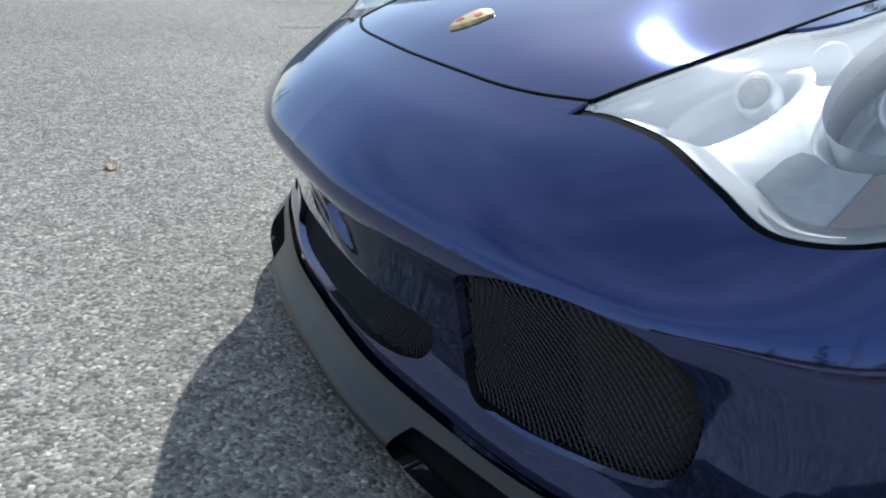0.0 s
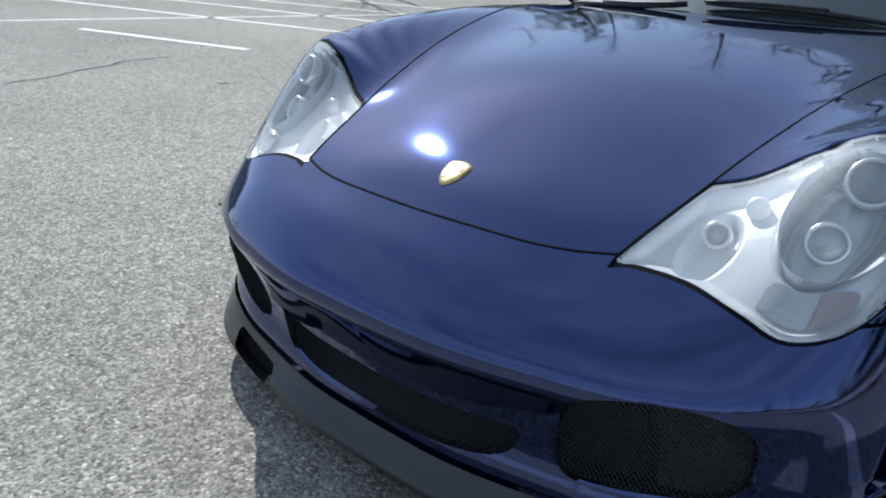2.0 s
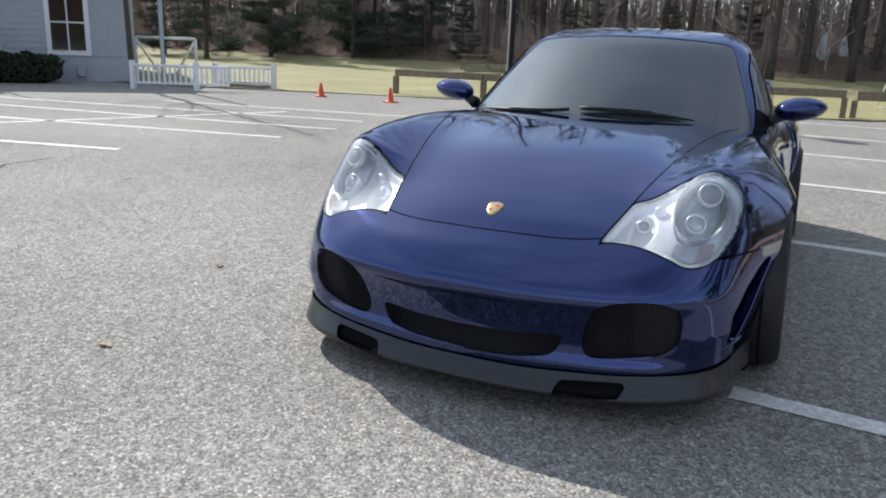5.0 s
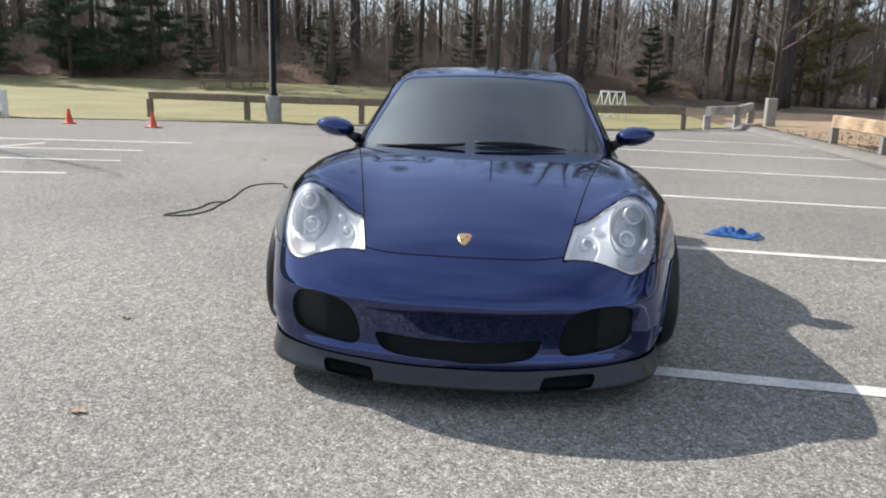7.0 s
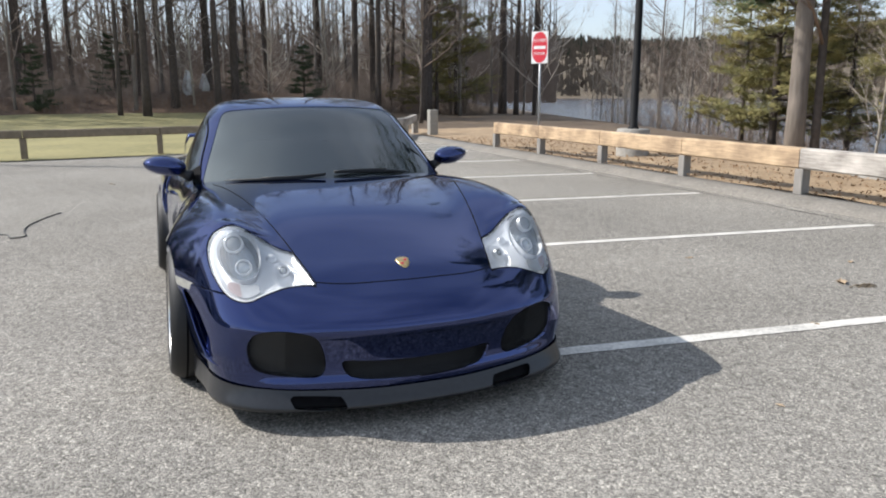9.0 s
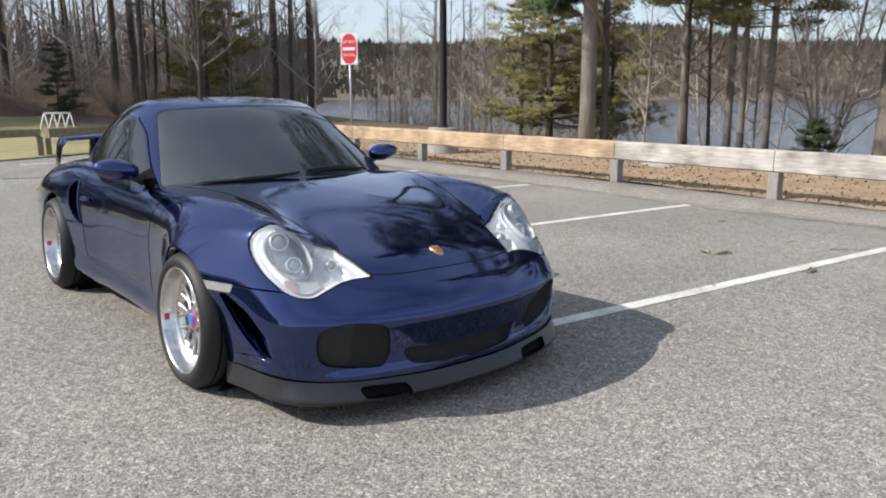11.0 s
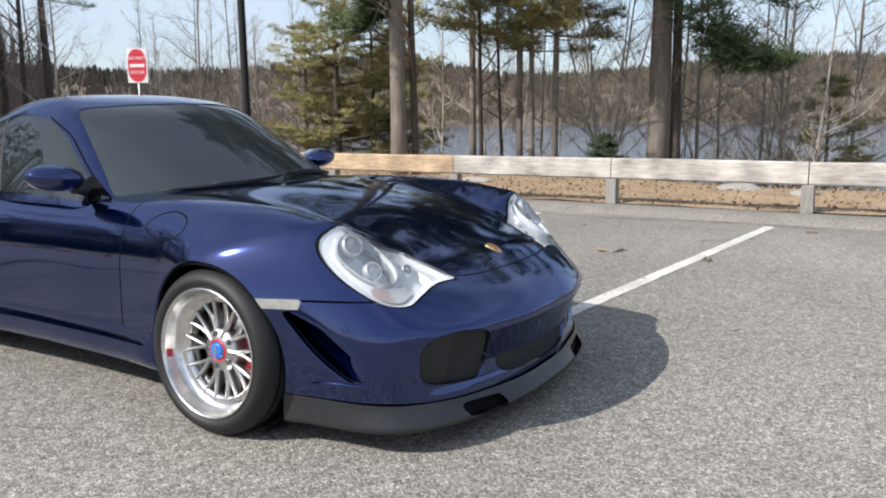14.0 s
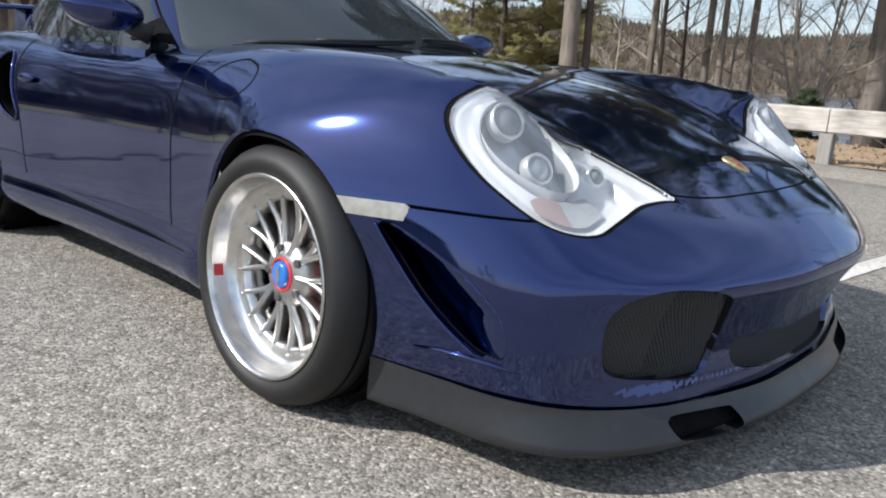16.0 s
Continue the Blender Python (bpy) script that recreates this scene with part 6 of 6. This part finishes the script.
def bare_tree(seed, height, radius, first, limbs, bark, wood, spread=0.32):
    """A leafless tree: tapered trunk, limbs, branches, twigs."""
    r = random.Random(seed)
    root = new("tree")
    V, F = [], []
    bend = [Vector((r.gauss(0, 0.012), r.gauss(0, 0.012), 0)) * height for _ in range(3)]
    n = 12
    path, rad = [], []
    for k in range(n + 1):
        t = k / n
        path.append(bend[0] * t + bend[1] * t * t + bend[2] * math.sin(t * 5) * 0.4 + Vector((0, 0, t * height - 0.3 * (1 - t))))
        rad.append(radius * (1.25 if k == 0 else 1) * (1 - 0.86 * t ** 1.15))
    join([tube(path, rad, 9)], V, F)
    link("trunk", V, F, bark, root)
    V, F = [], []
    TV, TF = V, F
    for m in range(limbs):
        t = first + (1 - first) * (m + r.random()) / limbs
        t = min(t, 0.98)
        k = min(int(t * n), n - 1)
        p = path[k].lerp(path[k + 1], t * n - k)
        az = r.uniform(0, 2 * math.pi)
        up = r.uniform(0.35, 1.1) if t < 0.8 else r.uniform(0.8, 1.8)
        length = height * spread * (1.15 - t) * r.uniform(0.6, 1.2) + 0.5
        d = Vector((math.cos(az), math.sin(az), up)).normalized()
        pts, rr = [], []
        q = p.copy()
        base = radius * (1 - 0.86 * t) * 0.45 + 0.006
        for s in range(6):
            pts.append(q.copy())
            rr.append(base * (1 - s / 5.6))
            d = (d + Vector((r.gauss(0, 0.16), r.gauss(0, 0.16), r.gauss(0.06, 0.12)))).normalized()
            q += d * length / 5
        join([tube(pts, rr, 5)], V, F)
        for s in range(1, 6):
            for _ in range(3):
                dd = (d + Vector((r.gauss(0, 0.7), r.gauss(0, 0.7), r.gauss(0.15, 0.5)))).normalized()
                ln = length * r.uniform(0.18, 0.42)
                a = pts[s]
                b = a + dd * ln
                twig(a, b, max(0.005, rr[s] * 0.5), TV, TF)
                for _ in range(3):
                    u = r.uniform(0.25, 0.95)
                    e = (dd + Vector((r.gauss(0, 0.6), r.gauss(0, 0.6), r.gauss(0.1, 0.4)))).normalized()
                    c = a.lerp(b, u)
                    f = c + e * ln * r.uniform(0.3, 0.6)
                    twig(c, f, 0.0042, TV, TF)
                    twig(c.lerp(f, 0.5), c.lerp(f, 0.5) + (e + Vector((r.gauss(0, 0.7), r.gauss(0, 0.7), r.gauss(0, 0.5)))).normalized() * ln * 0.3, 0.0034, TV, TF)
    tagged(link("crown", V, F, wood, root), kind="stuff")
    return root


def tuft(c, size, count, r, V, F):
    """A brush of needles round the end of a shoot."""
    for _ in range(count):
        e = Vector((r.gauss(0, 1), r.gauss(0, 1), r.gauss(0.45, 0.6))).normalized() * size * r.uniform(0.6, 1.1)
        w = e.orthogonal().normalized() * 0.015
        b = c + Vector((r.gauss(0, 0.35), r.gauss(0, 0.35), r.gauss(0, 0.14))) * size
        o = len(V)
        V += [b - w, b + w, b + e]
        F.append((o, o + 1, o + 2))


def bough(pts, dense, size, r, V, F, NV, NF, start=0.3):
    """A limb with side shoots, each ending in tufts of needles."""
    n = len(pts) - 1
    length = (pts[-1] - pts[0]).length
    join([tube(pts, [0.012 * length * (1 - s / (n + 0.6)) + 0.004 for s in range(n + 1)], 4)], V, F)
    for _ in range(int((5 + 5 * length) * dense)):
        u = r.uniform(start, 1.0) * n
        k = min(int(u), n - 1)
        a = pts[k].lerp(pts[k + 1], u - k)
        away = Vector((r.gauss(0, 1), r.gauss(0, 1), r.gauss(0.1, 0.35))).normalized() * length * r.uniform(0.08, 0.24)
        c = a + away
        twig(a, c, 0.006, V, F)
        tuft(c, size, 15, r, NV, NF)
        tuft(a.lerp(c, 0.6), size, 9, r, NV, NF)


def pine_tree(seed, height, radius, first, bark, needles, reach=2.6, whorls=16, dense=1.0, size=0.2, extra=()):
    """A pine: straight trunk, flat whorls of boughs, tufts of needles."""
    r = random.Random(seed)
    root = new("tree")
    V, F = [], []
    n = 12
    lean = Vector((r.gauss(0, 0.006), r.gauss(0, 0.006), 0)) * height
    path = [lean * (k / n) ** 1.5 + Vector((0, 0, k / n * height - 0.3 * (1 - k / n))) for k in range(n + 1)]
    rad = [radius * (1.2 if k == 0 else 1) * (1 - 0.9 * (k / n) ** 1.2) for k in range(n + 1)]
    join([tube(path, rad, 11)], V, F)
    link("trunk", V, F, bark, root)
    V, F, NV, NF = [], [], [], []
    for m in range(whorls):
        t = first + (1 - first) * m / whorls
        p = Vector((lean.x * t ** 1.5, lean.y * t ** 1.5, t * height))
        for _ in range(r.randint(3, 5)):
            az = r.uniform(0, 6.283)
            ln = reach * (1.1 - 0.85 * (t - first) / (1 - first)) * r.uniform(0.5, 1.1)
            d = Vector((math.cos(az), math.sin(az), r.uniform(-0.15, 0.3)))
            pts = [p + d * ln * s / 4 + Vector((r.gauss(0, 0.05), r.gauss(0, 0.05), 0.10 * (s / 4) ** 2)) * ln for s in range(5)]
            bough([p] + pts[1:], dense, size, r, V, F, NV, NF)
    for line in extra:
        bough([Vector(q) for q in line], dense * 2.6, size, r, V, F, NV, NF, 0.35)
    tagged(link("bough_whorl", V, F, bark, root), kind="stuff")
    tagged(link("crown", NV, NF, needles, root, "green needle tufts", smooth=False), kind="stuff")
    return root


bare = [bare_tree(1, 17, 0.125, 0.22, 20, BARK_DARK, TWIG), bare_tree(2, 15, 0.09, 0.15, 22, BARK_DARK, TWIG), bare_tree(3, 19, 0.165, 0.30, 18, BARK_DARK, TWIG), bare_tree(4, 12, 0.085, 0.15, 14, BARK, TWIG, spread=0.36), bare_tree(5, 9, 0.06, 0.10, 16, BARK_PALE, TWIG_PALE, spread=0.30)]
pines = [pine_tree(11, 17, 0.19, 0.38, BARK_DARK, NEEDLE, 2.8, 15, 0.8, 0.26), pine_tree(12, 19, 0.22, 0.45, BARK_DARK, NEEDLE, 3.0, 14, 0.8, 0.26), pine_tree(13, 7.0, 0.12, 0.10, BARK_DARK, NEEDLE_OLD, 2.9, 11, 1.15, 0.2)]
dark_fir = pine_tree(18, 7.5, 0.13, 0.05, BARK_DARK, NEEDLE_DARK, 2.5, 12, 1.1, 0.27)
thin_pine = pine_tree(17, 13.0, 0.085, 0.26, BARK, NEEDLE_OLD, 2.0, 17, 1.15, 0.24)
big_pine = pine_tree(14, 21, 0.245, 0.25, BARK, NEEDLE, 4.6, 20, 2.0, 0.30, (((0, 0, 5.3), (-0.3, -0.5, 4.6), (-0.5, -0.95, 3.9), (-0.5, -1.3, 3.2), (-0.45, -1.65, 2.65)), ((-0.5, -0.95, 3.9), (-0.45, -1.4, 3.2), (-0.4, -1.9, 2.75), (-0.4, -2.5, 2.65)), ((0, 0, 6.0), (0.2, -0.8, 5.2), (0.3, -1.7, 4.5), (0.2, -2.6, 4.0))))
near_pine = pine_tree(16, 17, 0.17, 0.33, BARK, NEEDLE, 4.6, 24, 2.3, 0.28, (((0, 0, 3.4), (0, 0.5, 3.3), (0.1, 1.0, 3.1), (0, 1.7, 3.15)), ((0, 0, 3.7), (-0.3, 0.4, 3.5), (-0.3, 0.8, 2.95)), ((0, 0, 4.2), (-0.8, 0.2, 4.0), (-1.7, 0.3, 3.9), (-2.5, 0.5, 3.9))))
spruce = pine_tree(15, 1.15, 0.03, 0.12, BARK_DARK, NEEDLE_DARK, 0.62, 10, 1.8, 0.10)
SOURCES = bare + pines + [dark_fir, thin_pine, big_pine, near_pine, spruce]
LABELS = {0: "tall bare grey-brown woodland tree without leaves", 1: "tall pine with bare trunk and sparse green boughs", 2: "small green spruce growing behind the rail", 3: "low dull green evergreen under bare woodland trees", 4: "dense dark green fir at the edge of the field"}


def plant(src, x, y, scale=1.0, turn=0.0, kind=0, group="woodland trees", tilt=0.0):
    ob = copy_thing(src, pose(x, y, terrain(x, y), tilt, 0, turn) @ Matrix.Diagonal((scale, scale, scale, 1)))
    ob.matrix_basis = pose(x, y, terrain(x, y), tilt, 0, turn) @ Matrix.Diagonal((scale, scale, scale, 1))
    return tagged(ob, LABELS[kind], "tree", group)


rnd = random.Random(21)
# woods north of the field
for k in range(70):
    plant(rnd.choice(bare[3:]), rnd.uniform(-40, 20), 36 + abs(rnd.gauss(0, 10)), rnd.uniform(0.7, 1.2), rnd.uniform(0, 360), 0)
for k in range(80):
    x = rnd.uniform(-38, 20)
    y = 35 + abs(rnd.gauss(0, 11)) + (3 if x < -15 else 0) - (x > 8) * rnd.uniform(0, 7)
    if rnd.random() < 0.40:
        plant(rnd.choice(pines[:2]), x, y, rnd.uniform(0.8, 1.15), rnd.uniform(0, 360), 1)
    else:
        plant(rnd.choice(bare), x, y, rnd.uniform(0.8, 1.25), rnd.uniform(0, 360), 0)
for x, y, s, b in ((-0.8, 34.8, 1.1, 2), (5.5, 40.8, 1.1, 2), (8.7, 42.0, 1.1, 2), (9.6, 37.5, 1.15, 2), (4.7, 43.5, 1.0, 0), (-9, 36.0, 1.0, 2), (-14, 38, 1.0, 0), (12.5, 34, 1.0, 2), (10.8, 30.0, 0.9, 0), (9.4, 26.5, 0.8, 1)):
    plant(bare[b], x, y, s, rnd.uniform(0, 360), 0)
for x, y, k in ((-5.5, 36.5, 0.42), (-9.6, 37.2, 0.5), (-11.0, 38.5, 0.38), (3.6, 38.0, 0.36), (6.6, 36.0, 0.45), (-2.2, 40.0, 0.5), (-16.5, 37.0, 0.45)):
    plant(dark_fir, x, y, k, rnd.uniform(0, 360), 3)
# dark evergreen belt at the field's west end
for x, y in ((-24, 37), (-27, 34), (-30, 38), (-21, 39), (-34, 33), (-19, 37.5), (-22.5, 35.5), (-29, 31), (-36, 29)):
    plant(dark_fir, x, y, rnd.uniform(0.8, 1.1), rnd.uniform(0, 360), 4)
# trees of the lake shore
for x, y, src, s, turn, tilt, kind in (
        (14.0, 3.74, big_pine, 1.0, 0, 0, 1), (14.2, 3.42, bare[0], 0.95, 40, 0, 0),
        (9.65, 7.6, near_pine, 0.95, 0, 0, 1), (9.85, 7.33, bare[1], 0.85, 90, 0, 0),
        (15.0, 13.6, pines[2], 0.95, 10, 0, 1), (15.8, 12.9, pines[2], 0.80, 130, 0, 1), (15.2, 15.0, pines[2], 0.62, 250, 0, 1), (16.4, 12.4, pines[2], 0.7, 60, 0, 1),
        (13.0, 7.6, bare[0], 0.45, 20, 0, 0), (13.5, 7.3, bare[1], 0.5, 120, 0, 0), (13.5, 6.87, thin_pine, 1.0, 220, 0, 1), (13.5, 6.55, thin_pine, 0.85, 300, 0, 1), (13.5, 5.98, thin_pine, 0.95, 80, 0, 1), (13.1, 8.8, bare[4], 0.5, 10, 0, 0), (14.5, 8.7, thin_pine, 1.1, 10, 0, 1),
        (14.0, 4.95, bare[4], 0.6, 0, 14, 0), (14.05, 4.9, bare[4], 0.62, 95, 18, 0), (13.95, 4.85, bare[4], 0.6, 185, 15, 0), (14.0, 5.0, bare[4], 0.66, 270, 17, 0), (14.1, 5.0, bare[4], 0.65, 45, 7, 0), (13.9, 5.0, bare[4], 0.6, 140, 10, 0),
        (17.0, 4.38, bare[4], 0.9, 30, 3, 0), (17.0, 3.6, bare[4], 0.95, 140, 0, 0), (17.4, 3.1, bare[4], 0.8, 200, 0, 0), (17.0, 1.9, bare[4], 0.9, 20, 2, 0), (17.2, 1.65, bare[4], 0.9, 250, 0, 0), (17.6, 2.3, bare[4], 0.8, 320, 0, 0), (18.4, 0.4, bare[4], 1.0, 70, 0, 0),
        (17.0, 0.7, pines[2], 0.55, 40, 0, 1), (17.6, -2.2, pines[2], 0.65, 170, 0, 1), (15.0, -4.0, bare[3], 0.6, 0, 0, 0), (17.5, -7.0, pines[1], 0.4, 0, 0, 1), (18.5, -12, pines[0], 0.4, 0, 0, 1), (19, -16, bare[2], 0.4, 0, 0, 0)):
    plant(src, x, y, s, turn, kind, "shore trees", tilt)
for k in range(13):
    y = rnd.uniform(-2.5, 9.6)
    plant(bare[4], 14.2 + rnd.uniform(0.0, 4.5), y, rnd.uniform(0.4, 0.62), rnd.uniform(0, 360), 0, "shore trees", rnd.uniform(0, 8))
for k in range(58):
    y = 9 + 28 * rnd.random()
    x = 11.0 + 0.36 * y + rnd.uniform(-1.5, 6)
    if y < 17:
        continue
    plant(rnd.choice(bare[3:]), x, y, rnd.uniform(0.35, 0.7), rnd.uniform(0, 360), 0, "shore trees")
for k in range(2):
    plant(pines[2], rnd.uniform(12, 16), rnd.uniform(32, 38), rnd.uniform(0.9, 1.2), rnd.uniform(0, 360), 1, "shore trees")
plant(spruce, 12.1, 4.28, 0.82, 0, 2, "shore trees")
plant(bare[2], -13.1, 10.95, 0.42, 30, 0, "woodland trees", 4)
# woods and houses' trees behind the camera, seen only in reflections
for k in range(14):
    a = rnd.uniform(math.pi * 0.93, math.pi * 1.72)
    d = rnd.uniform(95, 130)
    plant(rnd.choice(bare[:3] + pines[:2]), math.cos(a) * d, math.sin(a) * d, rnd.uniform(0.6, 0.95), rnd.uniform(0, 360), 0, "woodland trees")
for src in SOURCES:
    for o in list(src.children_recursive) + [src]:
        bpy.data.objects.remove(o)

# pale things beyond the field
def goal(x, y, turn):
    """A small training goal of white tube."""
    root = thing("training_goal", "small white tubular training goal on the grass", "goal", at=(x, y, terrain(x, y)))
    root.rotation_euler = (0, 0, radians(turn))
    for q in (-0.62, -0.2, 0.2, 0.62):
        V, F = tube([(q, -0.30, 0), (q, 0.0, 0.92), (q, 0.05, 0.95), (q, 0.62, 0.0)], 0.024, 8)
        link("hoop", V, F, WHITE, root)
    for yy, z in ((0.02, 0.95), (0.62, 0.03)):
        V, F = tube([(-0.64, yy, z), (0.64, yy, z)], 0.026, 8)
        link("crossbar", V, F, WHITE, root)
    root.scale = (0.60, 0.80, 0.85)


goal(3.05, 20.6, 20)


def tent(x, y, turn, w, h):
    root = thing("play_tent", "small pointed white canvas tent under the trees", "tent", "white tents", at=(x, y, terrain(x, y) + 0.35))
    root.rotation_euler = (0, 0, radians(turn))
    bm = bmesh.new()
    f = [bm.verts.new(c) for c in ((-w, 0, 0), (w, 0, 0), (w, 0, h * 0.55), (0, 0, h), (-w, 0, h * 0.55))]
    b = [bm.verts.new((v.co.x, 0.6, v.co.z)) for v in f]
    bm.faces.new(f)
    bm.faces.new(b[::-1])
    for k in range(5):
        bm.faces.new((f[k], f[(k + 1) % 5], b[(k + 1) % 5], b[k]))
    bmesh.ops.recalc_face_normals(bm, faces=bm.faces)
    part("wall", bm, WHITE, root)
    for sx in (-1, 1):
        bm = beam(bmesh.new(), (sx * w * 1.12, 0.3, h * 0.50), (0, 0.3, h), 0.03, 0.64, 2)
        part("flap", bm, WHITE, root)


tent(1.25, 37.6, 12, 0.20, 1.55)
tent(2.05, 37.9, 12, 0.17, 1.35)

# undergrowth along the woods and the shore
V, F = [], []
for k in range(3600):
    if k % 4:
        x, y = rnd.uniform(-42, 18), 36 + abs(rnd.gauss(0, 9))
    else:
        y = rnd.uniform(-8, 34)
        if y < 14 and k % 12:
            continue
        x = 9.5 + 0.3 * max(y, 0) + rnd.uniform(2, 10)
    z = terrain(x, y)
    tall = 1.0 if k % 4 else 0.5
    for _ in range(7 if k % 4 else 4):
        b = Vector((x + rnd.gauss(0, 0.35), y + rnd.gauss(0, 0.35), z))
        e = b + Vector((rnd.gauss(0, 0.5), rnd.gauss(0, 0.5), tall * rnd.uniform(0.6, 2.6)))
        twig(b, e, 0.009, V, F)
        for _ in range(2):
            c = b.lerp(e, rnd.uniform(0.3, 0.9))
            twig(c, c + Vector((rnd.gauss(0, 0.35), rnd.gauss(0, 0.35), rnd.uniform(0.1, 0.6))), 0.006, V, F)
tagged(link("undergrowth", V, F, TWIG), "bare brown brush at the edge of the woods", "brush", kind="stuff")

# ---- lake and far shore ----
WATER = material("lake_water", (0.095, 0.10, 0.125), 0.12, grain=0.2, scale=1.5, bump=0.45, large=0.5)
V = [(15, -700, -1.8), (900, -700, -1.8), (900, 900, -1.8), (15, 900, -1.8)]
tagged(link("lake", V, [(0, 1, 2, 3)], WATER, smooth=False), "grey-blue rippled lake beyond the trees", "lake", kind="structure")
FAR = material("far_bare_woods", (0.158, 0.122, 0.088), 0.95, grain=0.6, scale=0.3, large=0.5, stretch=(1, 1, 0.3), second=(0.090, 0.076, 0.050))
FAR_TWIG = material("far_bare_crowns", (0.130, 0.101, 0.074), 0.95, grain=0.3, scale=0.3)
FAR_PINE = material("far_pines", (0.045, 0.055, 0.035), 0.95, grain=0.4, scale=0.2)


def far_height(a):
    return 32 + 8 * noise.noise((a * 3.1, 0.3, 0)) + 8 * math.exp(-((a - 0.62) / 0.10) ** 2) + 10 * math.exp(-((a + 0.55) / 0.25) ** 2)


V, F = [], []
steps_a = 140
for k in range(steps_a + 1):
    a = -1.1 + 2.35 * k / steps_a
    for d, hh in ((330, -3.5), (345, 0.0), (430, 0.72), (520, 1.0), (640, 0.6)):
        V.append((math.cos(a) * d, math.sin(a) * d, -1.8 + max(hh, 0) * far_height(a) + (hh if hh < 0 else 0)))
for k in range(steps_a):
    for m in range(4):
        F.append((k * 5 + m, k * 5 + 5 + m, k * 5 + 6 + m, k * 5 + m + 1))
tagged(link("far_hills", V, F, FAR), "low brown wooded hills across the lake", "hills", kind="structure")
for name, mat, count, seed in (("far_woods", FAR_TWIG, 7500, 31), ("far_pine_woods", FAR_PINE, 2000, 32)):
    r = random.Random(seed)
    V, F = [], []
    for k in range(count):
        a = r.uniform(-1.1, 1.25)
        d = r.uniform(343, 522) if name == "far_woods" else 522 - 105 * r.random() ** 1.3
        t = np.interp(d, [330, 345, 430, 520], [0, 0.0, 0.72, 1.0])
        z = -1.8 + t * far_height(a)
        h = r.uniform(4, 8)
        c = Vector((math.cos(a) * d, math.sin(a) * d, z))
        s = Vector((-math.sin(a), math.cos(a), 0))
        for q in range(6):
            w = r.uniform(0.3, 0.9) if name == "far_woods" else 2.0 * (1 - q / 5)
            z0, z1 = (h * r.uniform(0.0, 0.55), h * r.uniform(0.6, 1.05)) if name == "far_woods" else (h * q / 5, h * (q + 1.7) / 5)
            off = s * r.uniform(-1.8, 1.8) * (1 if name == "far_woods" else 0.2)
            o = len(V)
            V += [c + off - s * w + Vector((0, 0, z0)), c + off + s * w + Vector((0, 0, z0)), c + off + Vector((0, 0, z1))]
            F.append((o, o + 1, o + 2))
    tagged(link(name, V, F, mat, smooth=False), "bare brown woods on the far shore" if name == "far_woods" else "dark pines on the far hills", "woods", kind="stuff")

# deeper woods beyond the field
HAZE = material("far_brown_twigs", (0.195, 0.153, 0.122), 0.95, grain=0.3, scale=1.0, large=0.5)
r = random.Random(41)
V, F = [], []
for k in range(5200):
    a = r.uniform(1.05, 2.75)
    d = r.uniform(62, 120)
    c = Vector((math.cos(a) * d, math.sin(a) * d, 0.3))
    s = Vector((-math.sin(a), math.cos(a), 0))
    h = r.uniform(4, 10)
    if k % 4 == 0:
        o = len(V)
        w = r.uniform(0.10, 0.24)
        V += [c - s * w, c + s * w, c + Vector((0, 0, h * 1.3))]
        F.append((o, o + 1, o + 2))
    for q in range(6):
        b = c + Vector((0, 0, h * r.uniform(0.05, 0.9)))
        e = b + s * r.uniform(-2.0, 2.0) + Vector((0, 0, r.uniform(0.5, 3.0)))
        o = len(V)
        w = r.uniform(0.03, 0.07)
        V += [b - s * w, b + s * w, e]
        F.append((o, o + 1, o + 2))
tagged(link("deep_woods", V, F, HAZE, smooth=False), "tangled bare grey-brown woods beyond the field", "woods", kind="stuff")
